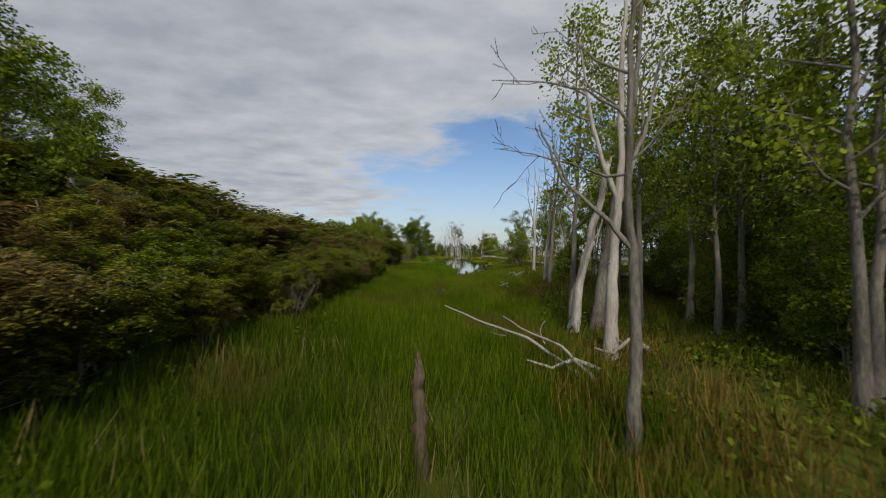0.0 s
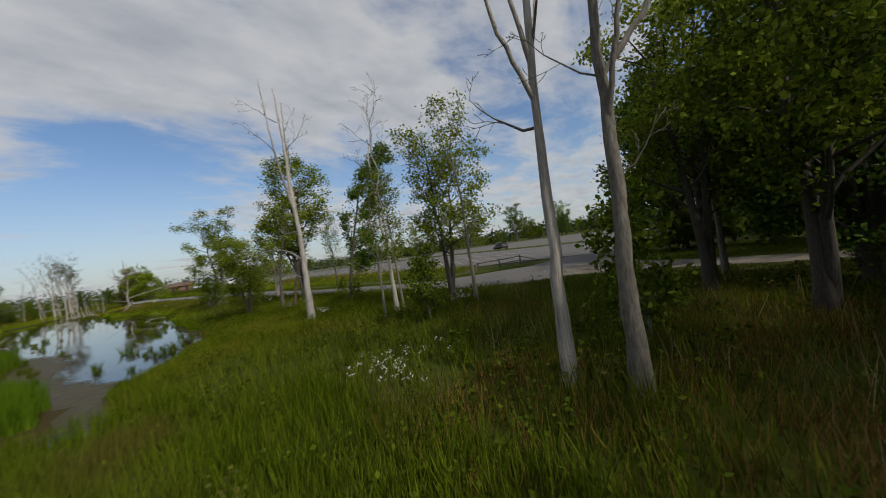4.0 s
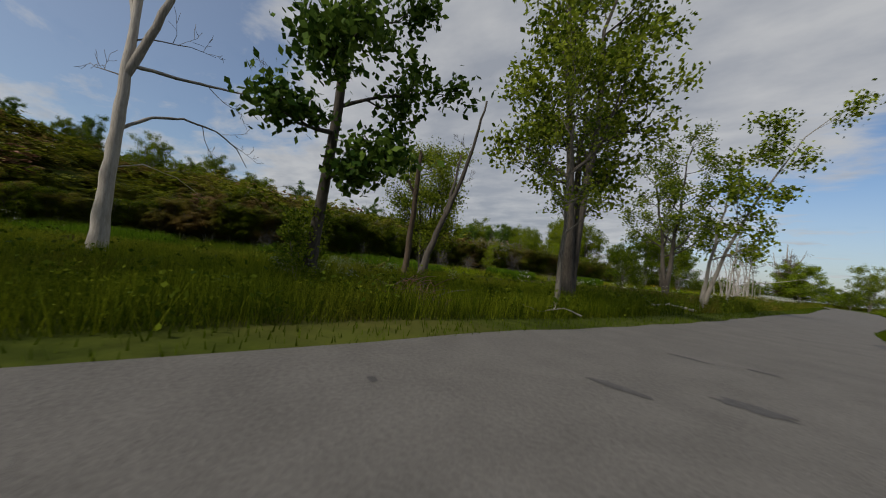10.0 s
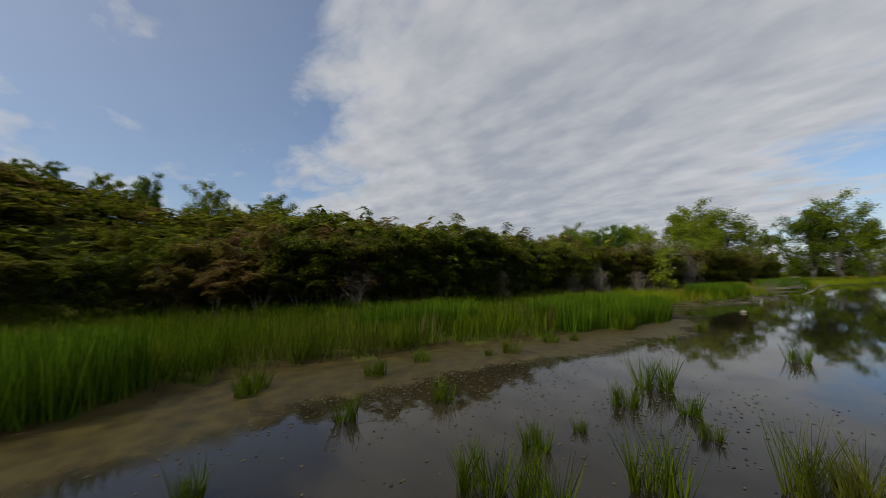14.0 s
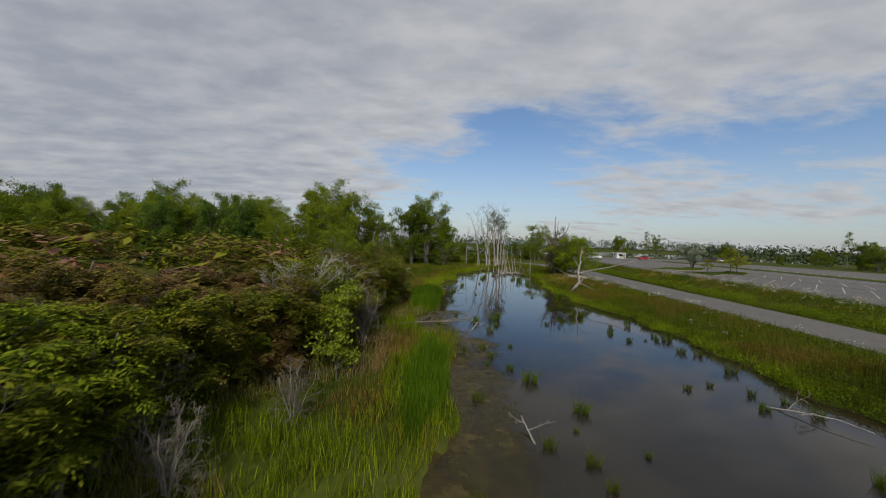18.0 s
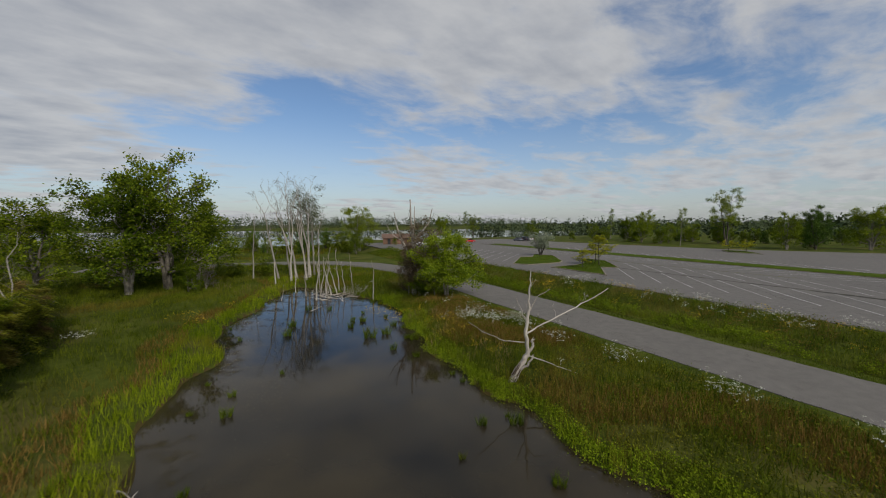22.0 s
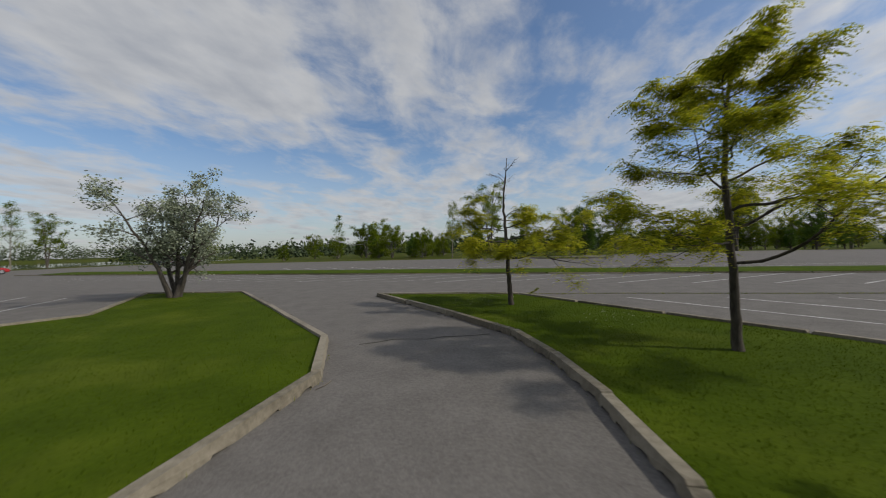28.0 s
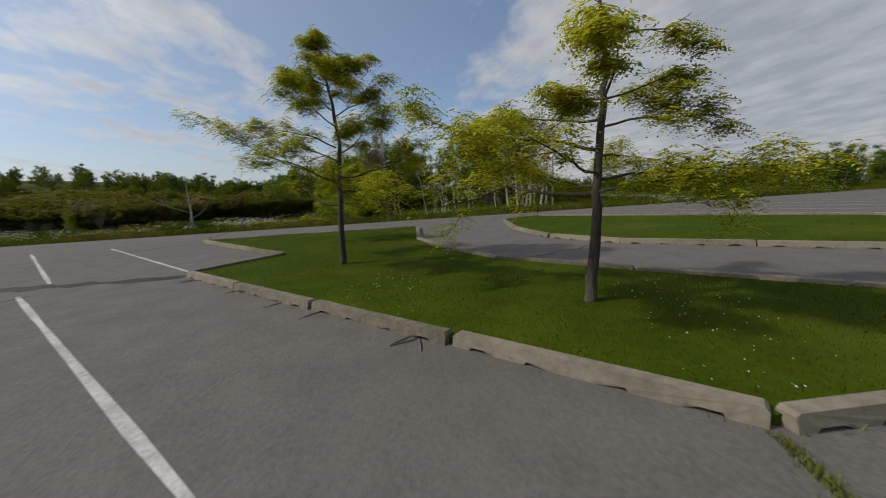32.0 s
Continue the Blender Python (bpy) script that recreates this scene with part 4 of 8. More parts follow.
field("rusty_grass", "patches of rust-brown seeding grass", "grass", 60000, 15.5, 24, 88, 150, lambda x, y: east_bank(x, y) & noise_gate(x, y, 0.42, 0.75) & (x > pond_right(y) + 1.6), 0.3, 0.65, 0.024, M_RUST, 0.6, 19, 0.3)
field("seeding_grass", "brown seeding grass between hollow and grove", "grass", 7000, 3.0, 8.5, 8, 36, lambda x, y: (x > 3.2 + 0.06 * (y - 8)) & (x < 6.6 + 0.1 * (y - 8)) & noise_gate(x, y, 0.5, 0.0), 0.35, 0.8, 0.022, M_RUST, 0.6, 23, 0.35)
field("junction_grass", "unmown green grass around the road junction", "grass", 76000, 18, 42, 30, 48.8, lambda x, y: ((x < np.interp(y, [30, 40.5, 43.5, 45.8, 48.6], [26.6, 27.4, 27.6, 27.2, 24.6])) | ((x > np.interp(y, [30, 37.9, 42.3, 44.6, 45.9], [30.2, 31.0, 32.4, 34.6, 37.0])) & (y < 45.8))), 0.05, 0.2, 0.02, M_VERGE, 0.6, 20, 0.2)
field("straw_patch", "bleached straw-coloured grass at the foot of the shrubs", "grass", 30000, -10, 0, 80, 120, lambda x, y: marsh(x, y) & (x < shrub_edge(y) + 2.3 + wob(x, y, 0.7, 0.8)) & noise_gate(x, y, 0.6, -0.4), 0.3, 0.7, 0.02, M_STRAW, 0.7, 28, 0.3)
field("mown_strip", "mown green strip between road and bank", "grass", 130000, 28.6, 38, 53.5, 172, lambda x, y: (x > road_edge(y, ROAD_EAST[6:]) - 0.02) & (x < road_edge(y, ROAD_EAST[6:]) + np.where(y < 66, 3.4, 1.6)), 0.05, 0.13, 0.03, M_BLADE, 0.7, 29)
field("verge_short_grass", "short mown grass beside the road", "grass", 110000, 22.0, 35.0, 44, 200, lambda x, y: ((x > road_edge(y, ROAD_WEST) - 1.35) & (x < road_edge(y, ROAD_WEST) + 0.04) & (y > 48.8)) | ((x > np.interp(y, [60, 70, 84, 100, 150], [29.0, 28.8, 29.2, 31.6, 32.5])) & (x < 34.2) & (y > 166)), 0.05, 0.12, 0.022, M_BLADE, 0.7, 18)


def inside_poly(x, y, pts):
    ok = np.zeros(len(x), bool)
    n = len(pts)
    for i in range(n):
        (x0, y0), (x1, y1) = pts[i], pts[(i + 1) % n]
        c = ((y0 > y) != (y1 > y)) & (x < (x1 - x0) * (y - y0) / (y1 - y0 + 1e-9) + x0)
        ok ^= c
    return ok


def lawn_blades(pts, n, seed):
    r = np.random.RandomState(seed)
    xs, ys = [p[0] for p in pts], [p[1] for p in pts]
    x, y = r.uniform(min(xs), max(xs), n), r.uniform(min(ys), max(ys), n)
    ok = inside_poly(x, y, pts)
    x, y = x[ok], y[ok]
    me = tufts(x, y, np.full(len(x), 0.1), r.uniform(0.014, 0.036, len(x)), r.uniform(0.007, 0.015, len(x)), M_BLADE, "lawn_grass", 0.8, seed)
    return tagged(new("lawn_grass", me), "short green lawn blades on the island", "grass", kind="stuff")


lawn_blades(ISLAND_R, 160000, 21)
lawn_blades(ISLAND_L, 60000, 22)


def leaf_cards(centres, size, rs, flat=0.0):
    """Pointed leaves turned at random about the given centres."""
    c = np.asarray(centres, dtype=float)
    n = len(c)
    u = rs.normal(size=(n, 3))
    u[:, 2] *= 1 - flat
    u /= np.linalg.norm(u, axis=1, keepdims=True) + 1e-9
    w = rs.normal(size=(n, 3))
    if flat:
        w[:, 2] *= 1 - flat
    w -= (w * u).sum(1, keepdims=True) * u
    w /= np.linalg.norm(w, axis=1, keepdims=True) + 1e-9
    s = (np.asarray(size) * rs.uniform(0.6, 1.35, n))[:, None]
    q = np.empty((n, 4, 3))
    q[:, 0], q[:, 2] = c - u * s * 0.5, c + u * s * 0.5
    q[:, 1], q[:, 3] = c + w * s * 0.33 + u * s * 0.05, c - w * s * 0.33 + u * s * 0.05
    return q


def weeds(name, label, n, x0, x1, y0, y1, keep, hmax, size, material, seed, category="weeds"):
    r = np.random.RandomState(seed)
    m = max(1, n // 24)
    cx, cy = r.uniform(x0, x1, m), r.uniform(y0, y1, m)
    ok = keep(cx, cy)
    cx, cy = cx[ok], cy[ok]
    m = len(cx)
    cz, h = land(cx, cy), hmax * r.uniform(0.35, 1.0, m)
    t = r.uniform(0.05, 1.0, (m, 24))
    c = np.stack([cx[:, None] + r.normal(0, 0.16, (m, 24)), cy[:, None] + r.normal(0, 0.16, (m, 24)), cz[:, None] + t * h[:, None]], -1).reshape(-1, 3)
    return tagged(new(name, quad_mesh(name, leaf_cards(c, size, r, 0.3), material)), label, category, kind="stuff")


weeds("bank_weeds", "leafy weeds on the east pond bank", 90000, 4, 25, 40, 172, lambda x, y: east_bank(x, y) | (dry(x, y) & (y < 52) & (x > 9) & (x < 23)), 0.85, 0.10, M_WEED, 31)
weeds("fringe_weeds", "bright green leafy plants along the waterline", 420000, 9, 20, 74, 156, lambda x, y: (land(x, y) > -2.0) & (x > pond_right(y) - 0.5 + wob(x, y, 1.1, 0.5)) & (x < pond_right(y) + 1.7 + wob(x, y, 0.7, 0.8)), 0.42, 0.085, M_FRINGE, 37)
weeds("bank_herbs", "mixed leafy herbs crowding the east bank", 120000, 14.5, 24.6, 84, 152, lambda x, y: east_bank(x, y) & (x > pond_right(y) + 1.0), 0.6, 0.07, M_HERB, 39)
weeds("meadow_weeds", "lush green leafy weeds in the meadow", 120000, 9, 22.8, 54, 70, lambda x, y: east_bank(x, y) & clear_of_heap(x, y) & noise_gate(x, y, 0.9, -0.5), 0.62, 0.042, M_LOW, 35)
weeds("junction_weeds", "leafy roadside weeds among the grass at the junction", 16000, 15, 24.6, 38, 48.4, lambda x, y: x < road_edge(y, ROAD_WEST) - 0.6 - 0.5 * np.maximum(y - 44, 0), 0.55, 0.06, M_VERGE, 36)
weeds("verge_weeds", "leafy weeds and goldenrod stalks on the bank", 70000, 33.8, 40, 63, 215, lambda x, y: x > 33.9, 0.95, 0.10, M_WEED, 32)
weeds("verge_herbs", "upright bright green herbs along the foot of the bank", 70000, 33.7, 35.8, 84, 190, lambda x, y: noise_gate(x, y, 0.8, -1.2), 0.75, 0.085, M_FRINGE, 46)
weeds("verge_brown", "brown seeding weeds on the bank", 40000, 35.2, 39.6, 84, 190, lambda x, y: noise_gate(x, y, 0.35, 0.1), 0.8, 0.07, M_RUST, 47)
weeds("woodland_weeds", "low leafy undergrowth beneath the poplars", 30000, 5, 24, 2, 42, lambda x, y: x > 5.5, 0.7, 0.12, M_WEED, 33)
weeds("west_weeds", "weeds at the foot of the shrubs", 30000, -12, -1, 6, 170, lambda x, y: (x > shrub_edge(y) - 1.5) & (x < shrub_edge(y) + 1.6), 0.9, 0.11, M_WEED, 34)


def blooms(name, label, spots, per, size, material, seed, spread=0.45, height=(0.7, 1.05)):
    """Flower heads above the weeds, on stems, in patches."""
    r = np.random.RandomState(seed)
    c = []
    for x, y, k in spots:
        m = int(per * k)
        px, py = x + r.normal(0, spread * math.sqrt(k), m), y + r.normal(0, spread * math.sqrt(k), m)
        pz = land(px, py) + r.uniform(*height, m)
        for a, b, z in zip(px, py, pz):
            c.append(np.stack([a + r.normal(0, 0.05, 9), b + r.normal(0, 0.05, 9), z + r.normal(0, 0.03, 9)], -1))
    c = np.concatenate(c)
    return tagged(new(name, quad_mesh(name, leaf_cards(c, size, r, 0.6), material)), label, "wildflowers", kind="stuff")


rb = random.Random(7)
WHITE = [(6.4, 34.4, 0.35), (22.4, 141.3, 0.8), (22.3, 126.5, 1.6), (22.8, 121, 1.6), (23.4, 116, 1.4), (21.5, 131, 1.2), (9.2, 43.5, 1.0), (22.6, 46.6, 0.2), (17.2, 47.6, 0.6), (23.0, 44.2, 0.12), (22.6, 45.6, 0.1), (23.6, 46.4, 0.1), (13.9, 54.4, 0.4), (-9.0, 150, 1.5)]
WHITE += [(rb.uniform(36.5, 39.8), rb.uniform(108, 150), rb.uniform(0.15, 0.6)) for _ in range(60)] + [(rb.uniform(17, 24), rb.uniform(70, 150), rb.uniform(0.06, 0.2)) for _ in range(50)]
blooms("white_wildflowers", "white flat-topped wildflower heads", WHITE, 36, 0.05, M_WHITEFLOWER, 41)
blooms("white_flower_drift", "dense drift of white boneset flowers by the road", [(19.2, 138.6, 1.6), (20.5, 137.2, 2.0), (22.2, 136.3, 1.6), (21.7, 134.2, 0.8), (20.0, 139.6, 1.0)], 70, 0.05, M_WHITEFLOWER, 43, spread=0.5, height=(0.9, 1.3))
GOLD = [(14.6, 151, 1.6), (15.2, 148.5, 1.4), (16.4, 133.5, 1.2), (16.9, 131.8, 0.8), (-1.5, 151, 1.5), (-2.5, 154, 1.5), (1.0, 157, 1.2), (36.0, 146.5, 2.2), (35.4, 149, 1.6), (36.6, 143, 0.8), (15.6, 146, 1.6), (16.8, 141, 1.2), (17.5, 137.5, 1.0), (21.8, 44.6, 0.25), (22.3, 43.9, 0.2), (34.4, 62, 0.6), (35.2, 64, 0.7), (34.6, 68, 0.6), (17.5, 139.8, 2.0), (17.4, 145.2, 1.6), (15.5, 137.0, 1.4)]
GOLD += [(rb.uniform(34.2, 39.5), rb.uniform(66, 150), rb.uniform(0.15, 0.6)) for _ in range(150)]
blooms("boneset_heads", "white flat-topped flower heads among the weeds", [(16.4, 63.15, 0.7), (17.7, 63.2, 1.3), (18.15, 63.3, 1.0), (16.05, 62.3, 1.0), (16.3, 62.7, 0.8), (17.25, 62.0, 0.4), (19.5, 64.6, 0.6), (20.15, 59.3, 0.8), (21.0, 60.25, 0.7), (20.6, 59.8, 0.4), (15.9, 63.6, 0.4), (20.3, 60.05, 0.3)], 40, 0.017, M_BONESET, 44, spread=0.12, height=(0.5, 0.72))
blooms("young_goldenrod", "thin yellow goldenrod tips in the meadow", [(15.9, 60.4, 0.7), (16.2, 61.0, 0.8), (16.4, 61.8, 0.5), (16.2, 60.0, 0.6), (15.2, 59.4, 0.6), (14.6, 60.6, 0.4), (13.2, 59.0, 0.4), (17.4, 59.2, 0.4)], 16, 0.013, M_YELLOWFLOWER, 45, height=(0.4, 0.7))
blooms("goldenrod", "yellow goldenrod plumes", GOLD, 24, 0.045, M_YELLOWFLOWER, 42, height=(0.6, 1.0))

# ---- trees and shrubs ----


def bough(wood, r, start, direction, length, radius, depth, tips, opt, sides):
    """Grows one branch and its side branches; tips collects where leaves sit."""
    n = max(3, int(length / opt["seg"]))
    pts, rad = [start.copy()], [radius]
    d = direction.normalized()
    for i in range(n):
        d = (d + Vector((r.gauss(0, 1), r.gauss(0, 1), r.gauss(0, 1))) * opt["wander"] + Vector((0, 0, opt["rise"]))).normalized()
        pts.append(pts[-1] + d * (length / n))
        rad.append(max(opt["thin"], radius * (1 - 0.86 * (i + 1) / n)))
    wood.limb(pts, rad, sides)
    if depth <= 0:
        tips += [(p, d) for p in pts[1:]]
        return
    kids = opt["kids"][-depth]
    for k in range(kids):
        t = opt["bare"] + (1 - opt["bare"]) * (k + r.random()) / kids
        i = min(n - 1, int(t * n))
        p = pts[i].lerp(pts[i + 1], t * n - i if t * n - i < 1 else 1)
        along = (pts[i + 1] - pts[i]).normalized()
        side = along.orthogonal().normalized()
        side.rotate(Matrix.Rotation(r.uniform(0, 2 * math.pi), 3, along))
        ang = opt["spread"] * r.uniform(0.7, 1.3)
        nd = along * math.cos(ang) + side * math.sin(ang)
        if opt.get("flat"):
            nd.z *= opt["flat"]
        bough(wood, r, p, nd, length * opt["ratio"] * r.uniform(0.65, 1.15) * (1.15 - 0.45 * t), max(opt["thin"], rad[i] * 0.58), depth - 1, tips, opt, max(3, sides - 2))
    tips.append((pts[-1], d))


def tree_meshes(kind, seed, height, trunk_r, stems, opt, bark, leaf=None, per_tip=0, leaf_size=0.1, spread=0.3, crown_from=0.3, twig=None, leaf_top=2.0, spray=None, clear_side=None):
    """Trunk, branches and crown of one kind, standing at the origin."""
    r = random.Random(seed)
    rs = np.random.RandomState(seed)
    trunk, limbs, tips = Wood(), Wood(), []
    for lean_x, lean_y, share, fork in stems:
        n = 9
        pts, rad = [], []
        p = Vector((r.gauss(0, 0.05) * (len(stems) > 1), r.gauss(0, 0.05) * (len(stems) > 1), -0.25))
        top = height * share
        if fork:
            p = Vector((lean_x * fork * 0.0, 0, fork * height))
        for i in range(n + 1):
            t = i / n
            w = (0.02 if leaf is None else 0.012) * height
            q = Vector((p.x + lean_x * top * t * t * 0.6 + lean_x * top * 0.4 * t + r.gauss(0, w) * t, p.y + lean_y * top * t + r.gauss(0, w) * t, p.z + (top - p.z) * t))
            pts.append(q)
            flare = 1.0 + (0.45 * math.exp(-t * 14) if not fork else 0)
            rad.append(max(0.012, trunk_r * (0.62 if fork else 1.0) * (1 - 0.88 * t) * flare))
        trunk.limb(pts, rad, 9)
        m = opt["limbs"]
        for k in range(m):
            t = crown_from + (0.97 - crown_from) * (k + r.random() * 0.8) / m
            i = min(n - 1, int(t * n))
            q = pts[i].lerp(pts[i + 1], t * n - i)
            az = k * 2.4 + r.uniform(-0.5, 0.5)
            el = opt["up"] * r.uniform(0.6, 1.3)
            d = Vector((math.cos(az) * math.cos(el), math.sin(az) * math.cos(el), math.sin(el)))
            if clear_side is not None and d.x < 0.1:
                d.x = -d.x + 0.15
            length = height * opt["reach"] * r.uniform(0.7, 1.2) * (1.15 - opt["taper"] * t)
            bough(limbs, r, q, d, length, max(opt["thin"] * 1.5, rad[i] * 0.5), opt["depth"], tips, opt, 6)
        tips.append((pts[-1], Vector((0, 0, 1))))
    crown = None
    if spray:
        crown = quad_mesh(kind + "_crown", sprays(tips, rs, *spray), leaf)
    elif leaf and per_tip:
        base = np.array([tuple(p) for p, _ in tips])
        c = np.repeat(base, per_tip, 0) + rs.normal(0, spread, (len(base) * per_tip, 3)) * np.array([1, 1, 0.8])
        c = c[(c[:, 2] > 0.3) & (c[:, 2] < leaf_top * height)]
        if clear_side is not None:
            c = c[c[:, 0] > clear_side]
        crown = quad_mesh(kind + "_crown", leaf_cards(c, leaf_size, rs), leaf)
    return trunk.mesh(kind + "_trunk", bark), limbs.mesh(kind + "_branches", twig or bark), crown


def sprays(tips, rs, share, fronds, length, leaflet):
    """Long leaves of paired leaflets that spread and droop from the twig ends."""
    base = np.array([tuple(p) for p, _ in tips])
    base = base[rs.uniform(0, 1, len(base)) < share]
    base = base[base[:, 2] > 0.5]
    m = len(base) * fronds
    p = np.repeat(base, fronds, 0) + rs.normal(0, 0.05, (m, 3))
    a = rs.uniform(0, 2 * np.pi, m)
    h = np.stack([np.cos(a), np.sin(a), np.zeros(m)], -1)
    side = np.stack([-np.sin(a), np.cos(a), np.zeros(m)], -1)
    n = length * rs.uniform(0.65, 1.3, m)
    lift = rs.uniform(0.1, 0.55, m)
    out = []
    for i in range(5):
        t = 0.25 + 0.75 * i / 4
        mid = p + h * (n * t)[:, None]
        mid[:, 2] += n * (lift * t - 0.75 * t * t)
        for sgn in (-1, 1):
            u = side * sgn * 0.85 + h * 0.45 + np.array([0, 0, -0.25])
            u += rs.normal(0, 0.12, (m, 3))
            u /= np.linalg.norm(u, axis=1, keepdims=True)
            w = h * 0.9 - side * sgn * 0.4 + rs.normal(0, 0.2, (m, 3))
            w /= np.linalg.norm(w, axis=1, keepdims=True)
            k = (leaflet * rs.uniform(0.75, 1.25, m) * (1.1 - 0.4 * t))[:, None]
            q = np.empty((m, 4, 3))
            q[:, 0], q[:, 2] = mid, mid + u * k
            q[:, 1], q[:, 3] = mid + u * k * 0.45 + w * k * 0.2, mid + u * k * 0.45 - w * k * 0.2
            out.append(q)
    return np.concatenate(out)


KINDS, MADE = {}, {}


def plant(kind, x, y, scale=1.0, turn=None, z=None, seed=0, tilt=0.0):
    """Stands one tree or shrub on the ground; the first of its kind is built, the rest are copies that share its meshes."""
    spec = KINDS[kind]
    turn = turn if turn is not None else (x * 37.1 + y * 17.7) % 360
    m = pose(x, y, float(land(x, y)) if z is None else z, 0, 0, turn) @ Matrix.Rotation(radians(tilt), 4, 'X')
    if kind not in MADE:
        meshes = spec["build"]()
        base = new(spec["name"])
        for nm, me in zip(("trunk", "branching", "crown"), meshes):
            if me:
                part(nm, me, base)
        base.matrix_world = m @ Matrix.Scale(scale, 4)
        MADE[kind] = (base, scale)
        ob = base
    else:
        ob = copy_thing(MADE[kind][0], m @ Matrix.Scale(scale / MADE[kind][1], 4))
    tagged(ob, spec["label"], spec["category"], group=spec.get("group", ""))
    return ob


OPT = dict(seg=0.5, wander=0.16, rise=0.05, thin=0.008, kids=(4, 3), bare=0.25, spread=0.75, ratio=0.5, limbs=14, up=0.7, reach=0.26, taper=0.6, depth=2)


def opt(**kw):
    return {**OPT, **kw}


def kind(key, name, label, category, group, build):
    KINDS[key] = dict(name=name, label=label, category=category, group=group, build=build)


for i in range(3):
    kind(f"poplar{i}", "poplar_tree", "slender grey-trunked poplar with loose green crown", "tree", "poplars of the grove",
         lambda i=i: tree_meshes("poplar", 100 + i, 12.0, 0.12, [(0.03 - 0.03 * i, 0.02, 1.0, 0)], opt(limbs=17, reach=0.17, up=0.75, kids=(4, 3), taper=0.5, seg=0.6), M_BARK, M_LEAF, 5, 0.15, 0.28, 0.30))
for i in range(2):
    kind(f"cottonwood{i}", "cottonwood_tree", "tall leafy cottonwood with dark trunk and open crown", "tree", "cottonwoods by the road",
         lambda i=i: tree_meshes("cottonwood", 120 + i, 12.0, 0.2, [(0.06, -0.03, 1.0, 0), (-0.16, 0.05, 0.85, 0), (0.22, 0.06, 0.7, 0)][: 2 + i], opt(limbs=11, reach=0.24, up=0.55, kids=(4, 3), taper=0.4, seg=0.55), M_BARK_DARK, M_LEAF, 11, 0.17, 0.26, 0.3))
kind("leaning", "cottonwood_tree", "leaning cottonwood with dark hanging leaf clumps", "tree", "cottonwoods by the road",
     lambda: tree_meshes("leaning", 131, 11.0, 0.125, [(0.3, 0.0, 1.0, 0)], opt(limbs=19, reach=0.13, up=0.2, kids=(4, 3), taper=0.2, seg=0.4), M_BARK_DARK, M_LEAF_DARK, 15, 0.15, 0.2, 0.2, clear_side=0.6))
for i in range(3):
    kind(f"round{i}", "broadleaf_tree", "full rounded green broadleaf tree", "tree", "broadleaf trees",
         lambda i=i: tree_meshes("round", 140 + i, 10.0, 0.2, [(0.08, 0.0, 0.95, 0), (-0.14, 0.1, 0.85, 0), (0.05, -0.18, 0.8, 0)], opt(limbs=11, reach=0.36, up=0.42, kids=(4, 3), taper=0.5, seg=0.7), M_BARK, M_LEAF_ROUND, 12, 0.19, 0.3, 0.12))
kind("dark", "shade_tree", "dense dark-green shade tree beside the track", "tree", "",
     lambda: tree_meshes("dark", 151, 11.5, 0.22, [(0.04, 0.0, 1.0, 0), (-0.16, 0.08, 0.85, 0), (0.18, -0.1, 0.85, 0)], opt(limbs=14, reach=0.24, up=0.45, kids=(5, 3), taper=0.45, seg=0.6), M_BARK_DARK, M_LEAF_DARK, 10, 0.19, 0.3, 0.08))
for i in range(3):
    kind(f"dead{i}", "dead_tree", "bare dead tree with bleached grey trunk and branches", "dead tree", "dead trees",
         lambda i=i: tree_meshes("dead", 160 + i, 11.0, 0.115, [[(0.06, 0.03, 1.0, 0), (-0.25, 0.05, 0.95, 0.3)], [(-0.08, 0.02, 1.0, 0), (0.22, -0.08, 0.95, 0.35), (-0.28, 0.1, 0.8, 0.28)], [(0.1, 0.03, 1.0, 0)]][i], opt(limbs=[6, 7, 7][i], reach=0.2, up=0.9, kids=(4, 3), taper=0.4, seg=0.45, rise=0.07, thin=0.007), M_DEADWOOD, twig=M_TWIG, crown_from=0.35))
kind("pale_sapling", "bare_shrub", "leafless pale grey shrub among green ones", "dead shrub", "bare shrubs",
     lambda: tree_meshes("bare", 171, 2.6, 0.035, [(0.1, 0, 1, 0), (-0.25, 0.1, 0.9, 0), (0.2, -0.25, 0.9, 0), (-0.1, -0.3, 0.85, 0), (0.35, 0.2, 0.85, 0), (-0.3, 0.35, 0.8, 0)], opt(limbs=8, reach=0.42, up=0.7, kids=(5, 5), seg=0.2, thin=0.004, wander=0.3), M_BARK, twig=M_TWIG, crown_from=0.2))
